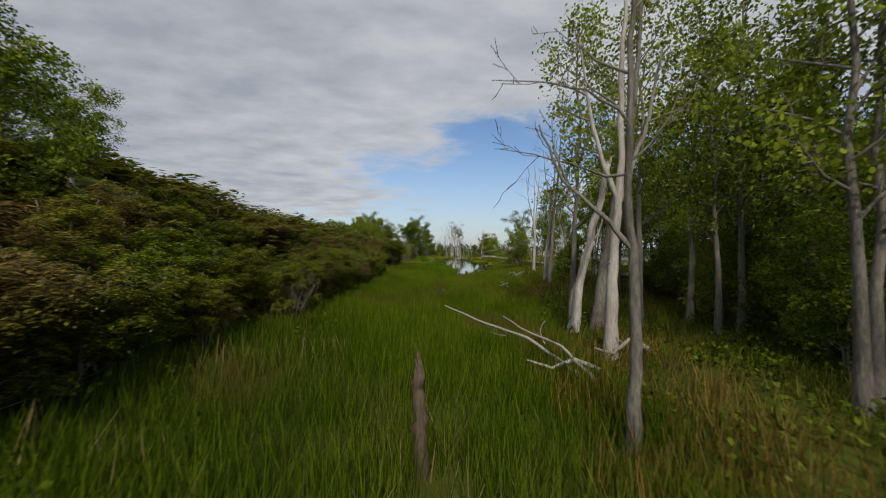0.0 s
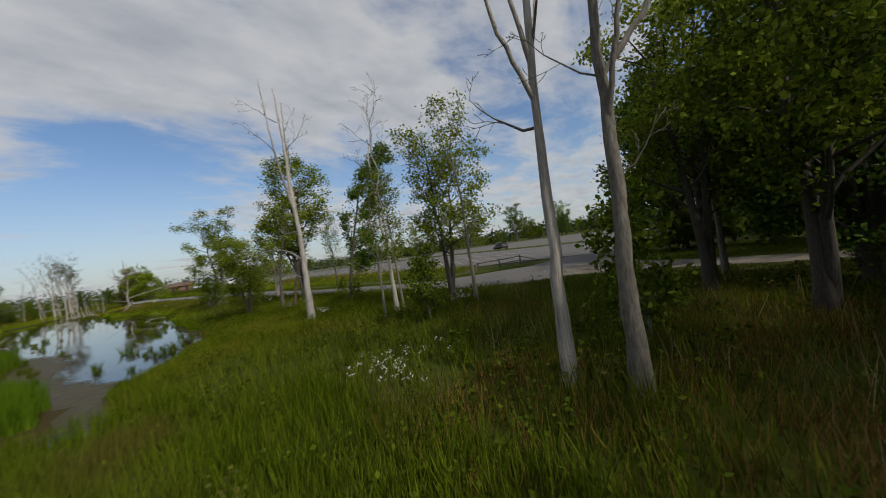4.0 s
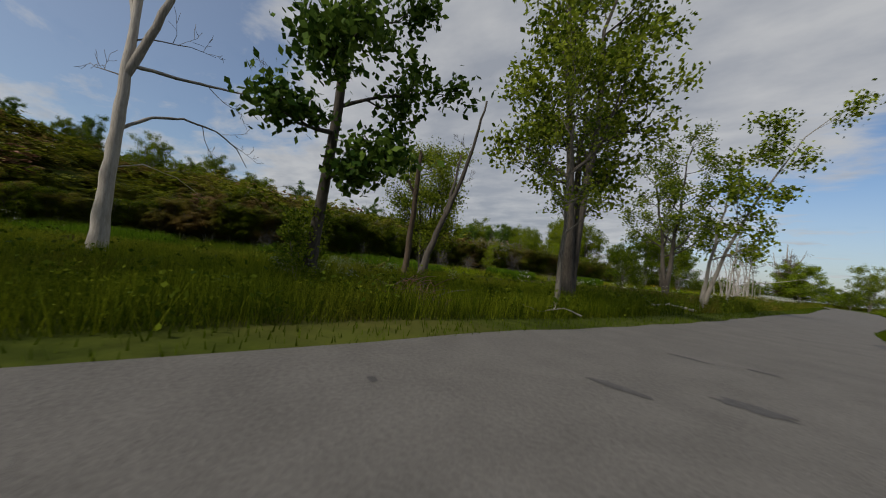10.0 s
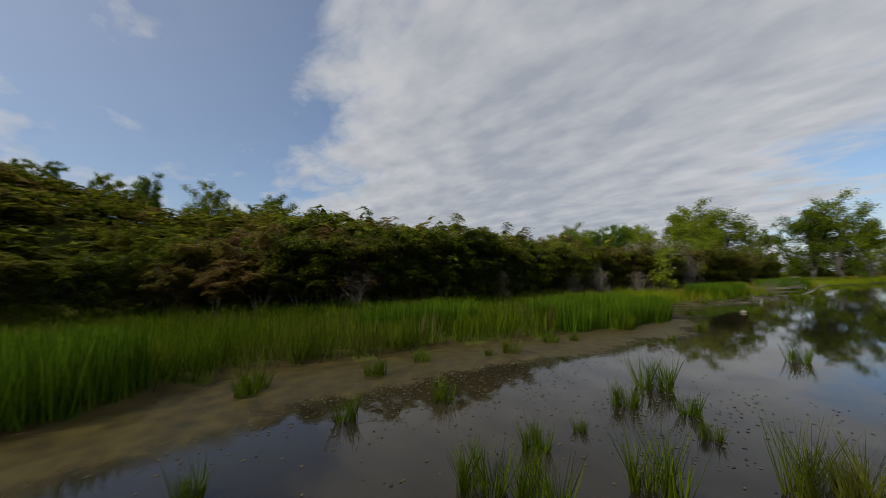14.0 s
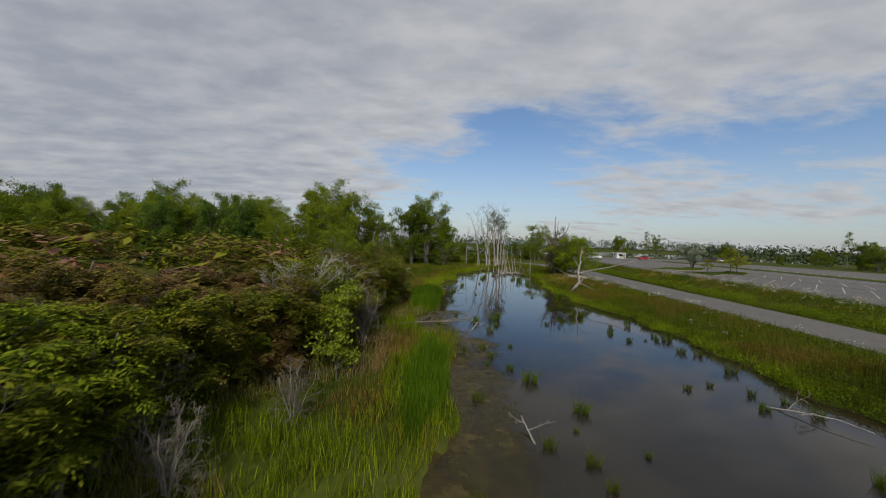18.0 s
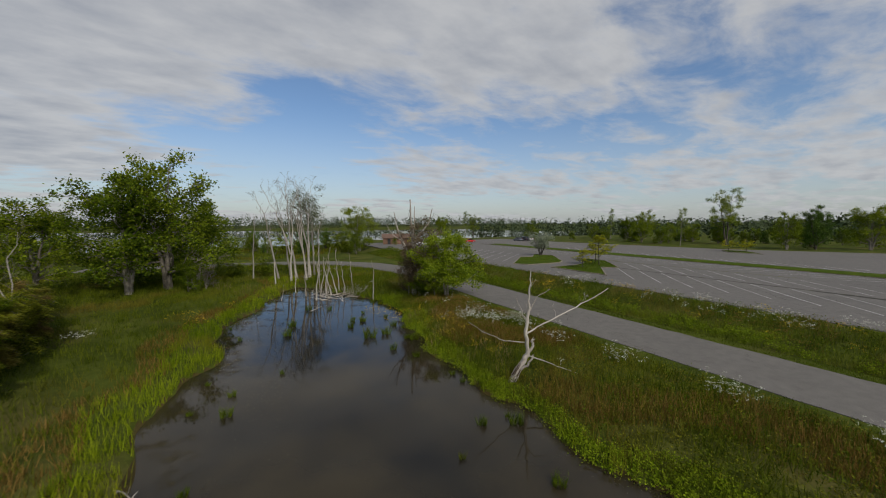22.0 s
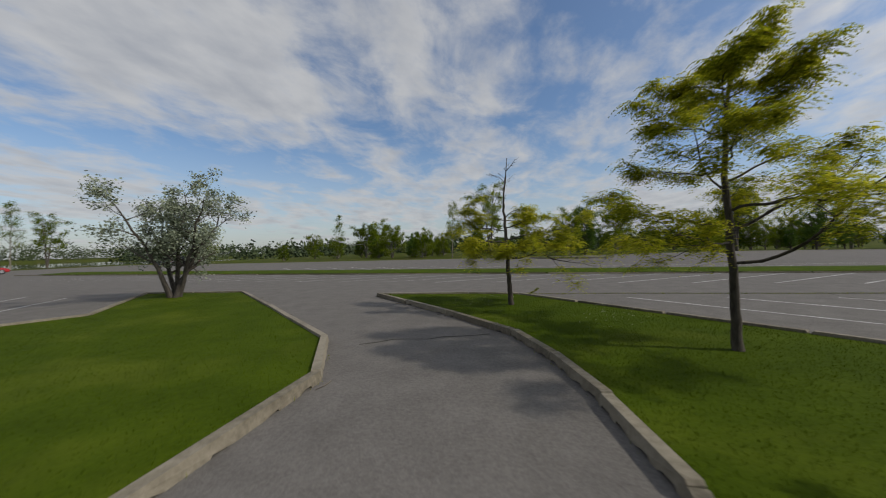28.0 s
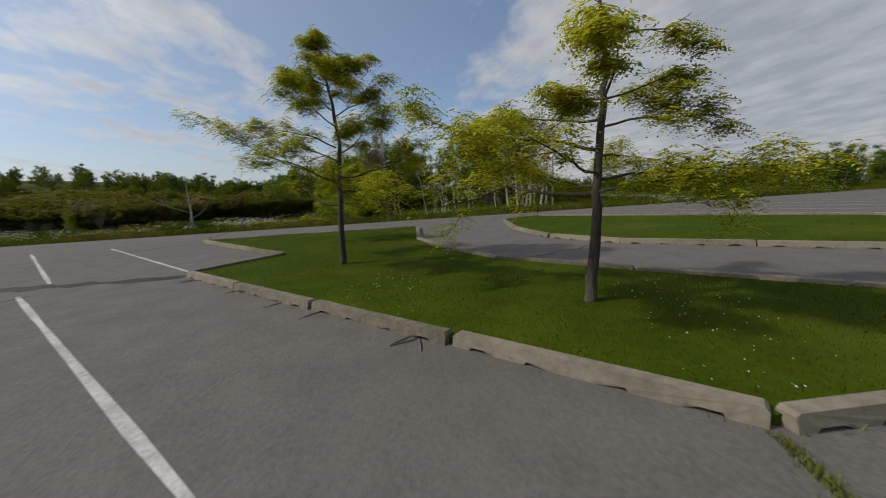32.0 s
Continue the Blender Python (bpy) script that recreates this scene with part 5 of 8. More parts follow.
def locust_meshes(seed, leader, boughs, bare_from):
    """A leaning trunk, tiers of long flat branches, and drooping feathery leaves."""
    r, rs = random.Random(seed), np.random.RandomState(seed)
    trunk, limbs, tips = Wood(), Wood(), []
    p = [Vector(q) for q in leader]
    fine = [p[i].lerp(p[i + 1], k / 4) + Vector((r.gauss(0, 0.012), r.gauss(0, 0.012), 0)) for i in range(len(p) - 1) for k in range(4)] + [p[-1]]
    n = len(fine) - 1
    trunk.limb(fine, [(0.082 * (1 - i / n) ** 0.8 + 0.009) * (1 + 0.5 * math.exp(-i * 1.3)) for i in range(n + 1)], 9)
    o = opt(kids=(6, 5), seg=0.2, flat=0.45, rise=0.002, thin=0.003, spread=0.7, wander=0.15, bare=0.22, ratio=0.42)
    for start, d, length in boughs:
        q = Vector(start)
        own = []
        bough(limbs, r, q, Vector(d), length, 0.009 + 0.007 * length, 2, own, o, 6)
        tips += [t for t in own if t[0].z < bare_from]
    return trunk.mesh("locust_trunk", M_BARK_DARK), limbs.mesh("locust_branches", M_BARK_DARK), quad_mesh("locust_crown", sprays(tips, rs, 1.0, 4, 0.22, 0.08), M_LEAF_LOCUST)


kind("locust0", "honey_locust", "yellow-green honey locust with long side branches and bare top", "tree", "locusts on the islands",
     lambda: locust_meshes(181, [(0.04, -0.06, -0.2), (0, 0, 0.35), (0.05, 0.03, 0.9), (0.02, 0.06, 1.5), (0.02, 0.1, 2.4), (0.04, 0.14, 3.05), (0.03, 0.12, 3.6), (0, 0, 4.75)],
                           [((0.02, 0.06, 1.5), (-0.36, -0.93, 0.14), 3.3), ((0, 0.1, 2.1), (-0.15, -0.98, 0.0), 2.5), ((0, 0.1, 1.8), (0.55, -0.8, 0.16), 2.0), ((0, 0.07, 1.7), (0.35, 0.93, 0.16), 1.9), ((0, 0.08, 2.0), (-0.7, 0.7, 0.2), 1.7), ((0, 0.1, 2.4), (0.1, 1, 0.2), 1.7), ((0, 0.1, 2.5), (-0.6, -0.7, 0.12), 1.6), ((0.05, 0.15, 2.8), (0.75, -0.3, 0.3), 1.5), ((0.06, 0.15, 2.75), (-0.3, 0.9, 0.1), 1.2), ((0.06, 0.15, 2.75), (0.2, -0.95, 0.0), 0.8), ((0.02, 0.06, 1.55), (0.9, 0.2, 0.15), 1.5), ((0.02, 0.06, 1.6), (-0.95, 0.1, 0.15), 1.6), ((0.08, 0.22, 3.5), (0.1, 0.9, 0.5), 1.1), ((0.06, 0.18, 3.7), (-0.2, -0.7, 0.7), 0.8), ((0.04, 0.12, 4.0), (0.4, 0.5, 0.7), 0.6), ((0.02, 0.06, 4.3), (-0.4, -0.5, 0.7), 0.5)], 3.55))
kind("locust1", "honey_locust", "upright yellow-green honey locust with feathery leaves to the tip", "tree", "locusts on the islands",
     lambda: locust_meshes(182, [(0, 0, -0.2), (0.0, 0.03, 0.5), (-0.03, 0.08, 1.4), (-0.1, 0.2, 3.0), (0, 0.1, 4.2), (0.05, -0.05, 5.3)],
                           [((-0.04, 0.12, 1.5 + 0.175 * k), (math.cos(2.4 * k + 4.2), math.sin(2.4 * k + 4.2), 0.14 + 0.022 * k), 2.4 - 0.085 * k + (0.7 if k in (0, 3, 5) else 0)) for k in range(20)], 9.0))
kind("olive", "silver_olive_tree", "silvery-leaved olive tree with several low trunks", "tree", "",
     lambda: tree_meshes("olive", 191, 4.6, 0.1, [(0.15, 0.05, 0.9, 0), (-0.5, 0.15, 0.85, 0), (0.52, -0.25, 0.8, 0), (-0.1, -0.5, 0.8, 0), (0.2, 0.5, 0.75, 0)], opt(limbs=8, reach=0.27, up=0.6, kids=(5, 4), taper=0.3, seg=0.25, thin=0.005), M_BARK_DARK, M_LEAF_OLIVE, 5, 0.09, 0.13, 0.25))
for i in range(4):
    kind(f"shrub{i}", "shrub", ["dense green shrub with some reddish leaves", "bushy olive-green shrub on the slope", "bright green leafy shrub at the marsh edge", "shrub with rusty pink seed heads"][i], "shrub", "shrubs on the slope",
         lambda i=i: tree_meshes("shrub", 200 + i, 3.4, 0.06, [(0.22, 0.1, 1, 0), (-0.3, 0.1, 0.95, 0), (0.1, -0.32, 0.9, 0), (-0.15, 0.35, 0.9, 0), (0.42, -0.2, 0.75, 0)], opt(limbs=7, reach=0.34, up=0.5, kids=(3, 3), taper=0.2, seg=0.4, thin=0.006), M_BARK, [M_LEAF_BUSH, M_LEAF_BUSH, M_LEAF_SUMAC, M_LEAF_RED][i], 9, 0.125, 0.2, 0.15, spray=(0.24, 7, 0.4, 0.17)))
kind("willow", "bushy_willow", "bushy small-leaved tree behind the broken snags", "tree", "",
     lambda: tree_meshes("willow", 241, 4.6, 0.07, [(0.1, 0.05, 1.0, 0), (-0.15, 0.1, 0.9, 0), (0.05, -0.2, 0.85, 0)], opt(limbs=10, reach=0.26, up=0.6, kids=(4, 3), taper=0.2, seg=0.3, thin=0.005), M_BARK_DARK, M_LEAF, 17, 0.075, 0.18, 0.25))
kind("understory", "understory_tree", "low leafy young tree filling the grove's edge", "tree", "young trees in the grove",
     lambda: tree_meshes("understory", 251, 5.2, 0.06, [(0.1, 0.05, 1.0, 0), (-0.2, 0.1, 0.9, 0), (0.1, -0.25, 0.85, 0)], opt(limbs=10, reach=0.3, up=0.5, kids=(4, 3), taper=0.2, seg=0.35, thin=0.005), M_BARK, M_LEAF, 8, 0.14, 0.24, 0.12))
kind("leafy_lean", "leaning_poplar", "young poplar leaning over the road edge with loose leaves", "tree", "",
     lambda: tree_meshes("leafy_lean", 243, 8.0, 0.09, [(0.4, 0.12, 1.0, 0), (0.15, 0.1, 0.8, 0)], opt(limbs=9, reach=0.2, up=0.5, kids=(3, 3), taper=0.3, seg=0.4), M_BARK, M_LEAF, 7, 0.16, 0.22, 0.3))
kind("shade", "shade_tree", "broad dense dark-green shade tree beside the track", "tree", "",
     lambda: tree_meshes("shade", 245, 13.5, 0.26, [(0.03, 0.0, 1.0, 0), (-0.16, 0.1, 0.85, 0), (0.16, -0.12, 0.85, 0)], opt(limbs=16, reach=0.36, up=0.45, kids=(5, 3), taper=0.6, seg=0.7), M_BARK_DARK, M_LEAF_DARK, 11, 0.29, 0.38, 0.08))
kind("maple", "maple_sapling", "young maple with bright green lobed leaves beside the road", "tree", "",
     lambda: tree_meshes("maple", 231, 5.4, 0.1, [(0.05, 0.02, 1.0, 0), (-0.14, 0.1, 0.85, 0)], opt(limbs=13, reach=0.5, up=0.3, kids=(5, 3), taper=0.62, seg=0.4, thin=0.006, flat=0.5, rise=0.01), M_BARK, M_LEAF_MAPLE, 17, 0.125, 0.2, 0.16))
kind("russet", "russet_bush", "tall brown-leaved bush with dying twigs", "shrub", "brown bushes",
     lambda: tree_meshes("russet", 233, 5.6, 0.07, [(0.1, 0.05, 1.0, 0), (-0.2, 0.1, 0.9, 0), (0.22, -0.15, 0.9, 0), (-0.05, -0.28, 0.8, 0)], opt(limbs=11, reach=0.26, up=0.7, kids=(4, 3), taper=0.4, seg=0.35, thin=0.006), M_BARK, M_LEAF_RUSSET, 9, 0.07, 0.17, 0.08, twig=M_BARK_DARK))
kind("sparse", "dying_poplar", "tall grey poplar with a thin greyish crown", "tree", "dying poplars",
     lambda: tree_meshes("sparse", 235, 12.0, 0.15, [(0.03, 0.02, 1.0, 0), (-0.14, 0.05, 0.9, 0.3)], opt(limbs=9, reach=0.2, up=0.85, kids=(4, 3), taper=0.3, seg=0.5), M_DEADWOOD, M_LEAF_SPARSE, 3, 0.16, 0.24, 0.5))
kind("pole", "drowned_trunk", "thin bleached dead trunk standing in the pond", "dead tree", "drowned trunks in the pond",
     lambda: tree_meshes("pole", 237, 4.6, 0.07, [(0.05, 0.03, 1.0, 0)], opt(limbs=3, reach=0.12, up=0.8, kids=(2, 2), seg=0.3, thin=0.006, depth=1), M_DEADWOOD, crown_from=0.4))
kind("dead_bush", "bare_shrub", "large bleached leafless bush standing out of the shrubs", "dead shrub", "bare shrubs",
     lambda: tree_meshes("dead_bush", 173, 5.0, 0.05, [(0.2, 0, 1, 0), (-0.4, 0.15, 0.9, 0), (0.4, -0.4, 0.9, 0), (-0.2, -0.5, 0.85, 0), (0.6, 0.3, 0.85, 0), (-0.5, 0.5, 0.8, 0), (0.1, 0.6, 0.8, 0)], opt(limbs=9, reach=0.36, up=0.6, kids=(5, 4), seg=0.3, thin=0.009, wander=0.28), M_DEADWOOD, twig=M_DEADWOOD, crown_from=0.25))
for i in range(2):
    kind(f"sapling{i}", "sapling", "thin green sapling at the meadow edge", "tree", "saplings",
         lambda i=i: tree_meshes("sapling", 221 + i, 3.2, 0.03, [(0.05, 0.02, 1, 0), (-0.15, 0.1, 0.8, 0)], opt(limbs=9, reach=0.24, up=0.7, kids=(3, 2), seg=0.3, thin=0.005), M_BARK, M_LEAF, 6, 0.13, 0.14, 0.2))


def scrub(name, label, key, spots, part_of, grow):
    """Many far bushes as one mass of leaves. spots: x, y, size."""
    rs = np.random.RandomState(len(spots))
    me = [c for c in MADE[key][0].children if c.name.startswith("crown")][0].data
    co = np.empty(len(me.vertices) * 3, dtype=np.float32)
    me.vertices.foreach_get("co", co)
    leaves = co.reshape(-1, 4, 3)
    out = []
    for x, y, g in spots:
        q = leaves[rs.choice(len(leaves), len(leaves) // part_of, replace=False)]
        mid = q.mean(1, keepdims=True)
        q = (mid + (q - mid) * grow) * g
        a = rs.uniform(0, 6.28)
        c, n = math.cos(a), math.sin(a)
        out.append(np.stack([q[..., 0] * c - q[..., 1] * n + x, q[..., 0] * n + q[..., 1] * c + y, q[..., 2] + float(land(x, y))], -1))
    tagged(new(name, quad_mesh(name, np.concatenate(out), me.materials[0])), label, "shrubs", kind="stuff")


def thicket(r):
    """The closed canopy of shrubs further up the slope."""
    rs = np.random.RandomState(9)
    for k, nm in ((0, "mixed_thicket"), (1, "olive_thicket"), (3, "russet_thicket")):
        me = [c for c in MADE[f"shrub{k}"][0].children if c.name.startswith("crown")][0].data
        co = np.empty(len(me.vertices) * 3, dtype=np.float32)
        me.vertices.foreach_get("co", co)
        leaves = co.reshape(-1, 4, 3)
        out = []
        for _ in range((300, 230, 40)[k if k < 2 else 2]):
            yy = r.uniform(-15, 170) if r.random() < 0.5 else r.uniform(30, 95)
            xx = float(shrub_edge(yy)) - 5.0 - r.random() ** 1.2 * 36
            q = leaves[rs.choice(len(leaves), len(leaves) // 60, replace=False)]
            mid = q.mean(1, keepdims=True)
            q = mid + (q - mid) * 4.5
            a, g = r.uniform(0, 6.28), r.uniform(0.8, 1.25)
            tall = g * float(table(yy, [(0, 0.55), (16, 0.38), (36, 0.38), (46, 0.65), (50, 0.6), (57, 0.42), (67, 0.9), (90, 1.0)]))
            c, n = math.cos(a) * g, math.sin(a) * g
            out.append(np.stack([q[..., 0] * c - q[..., 1] * n + xx, q[..., 0] * n + q[..., 1] * c + yy, q[..., 2] * tall + float(land(xx, yy))], -1))
        mat = me.materials[0]
        tagged(new(nm, quad_mesh(nm, np.concatenate(out), mat)), "closed canopy of shrubs covering the hillside", "shrubs", kind="stuff")


def plant_all():
    r = random.Random(5)
    # grove east of the hollow
    for x, y in [(9.6, 15.0), (12.3, 21.1), (11.7, 22.9), (13.0, 19.4), (9.1, 21.9), (13.8, 25.1), (11.3, 20.9), (7.18, 23.6), (10.6, 27.5), (15, 30), (13.2, 32)]:
        plant(f"poplar{r.randrange(3)}", x, y, r.uniform(0.85, 1.1))
    for _ in range(34):
        x, y = r.uniform(9.5, 22), r.uniform(5, 36)
        if x - 9.5 > (y - 20) * 0.25 and not (y > 25 and x > 13):
            plant(f"poplar{r.randrange(3)}", x, y, r.uniform(0.75, 1.15))
    for _ in range(26):
        plant(f"shrub{r.choice((1, 2, 2))}", r.uniform(13, 22), r.uniform(4, 35), r.uniform(0.5, 0.9))
    for x, y, s in [(11.2, 16.8, 0.6), (12.4, 18.4, 0.7), (12.8, 16.2, 0.75), (13.2, 23.2, 0.8), (13.8, 20.8, 0.85), (14.2, 27.2, 0.8)]:
        plant("understory", x, y, s)
    for k, x, y, s in [("cottonwood1", 17, 36, 0.95), ("cottonwood1", 20, 38.5, 0.9), ("dark", 21.5, 34.5, 1.0)]:
        plant(k, x, y, s)
    # dead trees along the hollow
    plant("poplar1", 9.0, 14.7, 0.95, 40)
    plant("dead0", 16.7, 51.6, 1.0, 60)
    # trees between hollow and road
    for k, x, y, s, t in [("poplar0", 15.1, 50.7, 0.6, 10), ("poplar1", 17.2, 51.7, 0.62, 80), ("cottonwood0", 19.8, 50.4, 0.8, 190), ("poplar2", 19.2, 48.3, 0.85, 40), ("sapling0", 15.3, 47.9, 1.0, 0), ("sapling1", 13.3, 39.2, 1.2, 0), ("leaning", 19.6, 60.0, 1.1, -8), ("cottonwood1", 20.95, 69.0, 1.1, 100), ("poplar2", 22.4, 65.8, 0.62, 10), ("sapling0", 19.2, 60.15, 0.6, 0), ("sapling1", 19.95, 59.6, 0.55, 90), ("round1", 17.4, 83, 0.36, 0), ("sapling1", -5.3, 95.6, 1.25, 30), ("pale_sapling", -6.6, 87.6, 0.9, 40), ("pale_sapling", -8.6, 89.0, 1.1, 120), ("leafy_lean", 22.8, 79.0, 1.25, 10), ("cottonwood0", 19.4, 85.6, 0.92, 30), ("dead2", 22.4, 88, 0.6, 10)] + [("willow", 15.2, 66.9, 1.25, 0)]:
        plant(k, x, y, s, t)
    plant("shade", 40.4, 41.9, 1.1, 30)
    plant("dark", 32.2, 33.4, 1.05, 60)
    # next three: no known trunks, added so their shadows darken the junction
    plant("dark", 23.6, 35.4, 1.05, 10)
    plant("poplar0", 22.4, 38.2, 1.05, 10)
    plant("poplar1", 24.0, 32.5, 1.1, 70)
    plant("dark", 38.5, 31, 0.9, 100)
    plant("round0", 34.5, 26, 1.0, 0)
    for x, y, s in [(38.6, 41.6, 0.8), (39.6, 40.2, 0.9), (40.8, 39.2, 0.9), (39.8, 42.8, 0.8), (41.6, 41.0, 0.9), (42.6, 38.6, 0.8), (38.6, 36.4, 0.6), (36.9, 36.0, 0.6), (35.8, 33.5, 0.55)]:
        plant("shrub2", x, y, s)
    # beside the pond's far end
    plant("maple", 22.7, 149.2, 1.4, 0)
    plant("maple", 22.0, 150.6, 0.85, 120)
    plant("russet", 20.8, 152.4, 1.5, 0)
    plant("russet", 20.0, 153.6, 1.05, 120)
    plant("dead2", 23.2, 154.6, 0.6, 40)
    plant("shrub2", 21.0, 151.4, 0.7)
    for x, y, s, t, k in [(8.4, 172, 1.0, 0, 0), (9.6, 174.5, 1.15, 40, 2), (10.8, 173, 1.05, 90, 1), (7.0, 175, 0.95, 120, 2), (11.8, 176, 1.1, 10, 0), (9.0, 178, 1.0, 200, 2), (6.2, 170.5, 0.6, 250, 2), (12.6, 172.4, 0.7, 300, 2), (3.5, 178, 0.7, 60, 2)]:
        plant(f"dead{k}", x, y, s * 1.34, t, tilt=(x * 41.3) % 22 - 11)
    plant("sparse", 11.4, 174.6, 1.15, 0)
    plant("sparse", 12.8, 177.6, 1.0, 80)
    for x, y, s, t in [(9.9, 159, 1.5, 0), (10.8, 161.7, 1.3, 50), (12.2, 161.1, 1.2, 100), (14.0, 161.3, 1.0, 150), (15.8, 164.5, 1.0, 200), (15.9, 155.1, 1.15, 250), (6.1, 160.8, 0.5, 300), (12.0, 163.6, 1.4, 30), (13.0, 161.3, 1.1, 70), (11.2, 160.0, 0.9, 110), (13.6, 163.0, 1.3, 160), (9.2, 162.4, 1.2, 210), (14.8, 159.8, 0.6, 280), (11.6, 166, 1.2, 320), (8.3, 165.5, 0.9, 15)]:
        plant("pole", x, y, s, t, z=float(max(land(x, y), WATER - 0.3)), tilt=(x * 53.7 + y * 31.3) % 26 - 13)
    for x, y, s, k in [(-7.0, 174.5, 1.7, 0), (-10.8, 172.6, 1.55, 1), (-4.0, 177.5, 1.25, 2), (-4.4, 171.2, 0.45, 1), (-20, 153, 1.45, 2), (-24, 149, 1.5, 0), (-28, 156, 1.5, 1), (-33, 170, 1.5, 0), (-23, 145, 1.1, 2), (-36, 148, 1.2, 2), (-42, 158, 1.3, 1), (-48, 140, 1.2, 0), (-19, 138, 0.75, 1), (-16, 128, 0.62, 2), (-24, 128, 0.7, 0), (-13.5, 142, 0.55, 0), (-30, 136, 0.95, 2), (-55, 165, 1.3, 0), (-20, 175, 1.2, 1)]:
        plant(f"round{k}", x, y, s)
    plant("dead0", -12.4, 150, 0.75, 40)
    plant("pale_sapling", -2.4, 171.8, 1.5, 0)
    plant("dead2", -16.5, 152, 0.8, 40)
    plant("dead1", -15.2, 150, 0.6, 80)
    # large tree and shrubs on the west slope
    plant("round1", -10.8, 18.6, 0.55, 0)
    plant("round2", -14, 24, 0.42, 60)
    def tall(yy):
        return float(table(yy, [(0, 0.75), (18, 0.66), (25, 0.55), (48, 0.6), (58, 0.68), (66, 1.0), (90, 1.02), (160, 1.0)]))

    y = 3.0
    while y < 160:
        e = float(shrub_edge(y))
        plant(f"shrub{r.choice((0, 0, 1, 1, 2))}", e - 1.0 + r.uniform(-0.5, 0.3), y, r.uniform(0.85, 1.15) * tall(y))
        plant(f"shrub{r.choice((0, 1, 2, 2))}", e - 1.6 + r.uniform(-0.5, 0.5), y + 0.9, r.uniform(0.9, 1.2) * tall(y))
        y += 1.7
    for k in range(90):
        yy = r.uniform(8, 160)
        plant(f"shrub{r.choice((0, 0, 0, 1, 1, 1, 2))}", float(shrub_edge(yy)) - 3.0 - r.random() * 4, yy, r.uniform(0.8, 1.15) * tall(yy))
    for x, y, s in [(-8.5, 95.5, 0.9), (-7.6, 97.5, 0.85), (-10.5, 94, 0.8), (-9.5, 99, 0.7), (-9.0, 72, 0.8), (-8.8, 80, 0.8), (-11, 86, 0.9), (-10.5, 62, 0.8), (-12.5, 97, 0.9)]:
        plant("shrub3", x, y, s)
    plant("dead_bush", -7.6, 97.6, 1.0, 0)
    plant("pale_sapling", -9.8, 108.0, 1.7, 120)
    for x, y, s in [(-5.3, 100.6, 1.3), (-5.4, 91.5, 0.8), (-5.6, 66.6, 0.75), (-5.4, 75.6, 0.75), (-6.4, 84, 0.75), (-6.6, 112, 0.9), (-8.5, 118.5, 1.0), (-9.5, 126, 0.8), (-3.8, 22.0, 0.7), (0.6, 101.6, 0.5), (-7.8, 106, 0.9)]:
        plant("pale_sapling", x, y, s)
    for k in range(26):
        yy = r.uniform(-36, 6)
        plant(r.choice(("round0", "round1", "round2", "dark")), float(shrub_edge(yy)) - r.uniform(6, 26), yy, r.uniform(0.38, 0.62))
    for k in range(85):
        yy = r.uniform(-30, 130)
        plant(r.choice(("round0", "round1", "round2", "dark")), float(shrub_edge(yy)) - r.uniform(30, 75), yy, r.uniform(0.28, 0.6))
    for k in range(55):
        yy = r.uniform(120, 152)
        plant(r.choice(("round0", "round1", "round2", "dark")), float(shrub_edge(yy)) - r.uniform(20, 62), yy, r.uniform(0.5, 0.95))
    # car park trees
    plant("locust0", 60.74, 159.03, 1.0, 0, z=0.09)
    plant("locust1", 56.25, 154.7, 1.0, 0, z=0.09)
    plant("locust1", 50.95, 153.8, 0.55, 260, z=0.09)
    plant("olive", 61.0, 173.8, 1.15, 0, z=0.09)
    for x, y, s in [(109.5, 154.6, 0.85), (109.2, 158.2, 0.8), (52, 226, 0.75), (62, 214, 0.5)]:
        plant("locust0", x, y, s, z=0.1)
    # tree line east and north
    for x, y, s, k in [(124.7, 178, 1.0, "poplar1"), (140, 172, 1.45, "cottonwood0"), (131, 154, 0.95, "round0"), (137, 150, 1.0, "dark"), (146, 142, 1.2, "round1"), (147, 117, 1.35, "cottonwood1"), (160, 118, 1.1, "round2"), (168, 105, 1.3, "cottonwood0"), (131, 195, 0.85, "round2"), (136, 188, 0.7, "round0"), (128, 186, 0.6, "round1"), (155, 98, 0.9, "dark"), (176, 92, 1.0, "round0"), (75, 246, 1.0, "round1"), (34, 225, 1.35, "round2"), (30, 214, 0.5, "round0"), (90, 252, 1.0, "poplar0"), (97, 256, 0.9, "cottonwood0"), (115, 236, 0.8, "round0"), (180, 76, 1.3, "round1"), (184, 60, 1.2, "dark"), (188, 40, 1.3, "round2"), (150, 30, 1.2, "round0"), (130, 22, 1.1, "round1"), (110, 16, 1.2, "dark"), (92, 12, 1.0, "round2"), (74, 10, 1.1, "round0"), (60, 20, 1.0, "round1"), (52, 28, 0.9, "dark"), (142, 208, 1.0, "round1"), (150, 222, 1.1, "poplar2"), (165, 215, 1.2, "round0"), (46.5, 227, 0.25, "round0")]:
        plant(k, x, y, s, z=-0.4 if x > 100 else None)
    for k in range(36):
        cx, cy, g = 46 + 4.2 * k + r.uniform(-5, 5), r.uniform(-6, 26), r.uniform(0.85, 1.6)
        for _ in range(r.randrange(2, 6)):
            plant(r.choice(("round0", "round1", "round2", "dark", "cottonwood0", "cottonwood1")), cx + r.gauss(0, 4), cy + r.gauss(0, 4), g * r.uniform(0.35, 1.0))
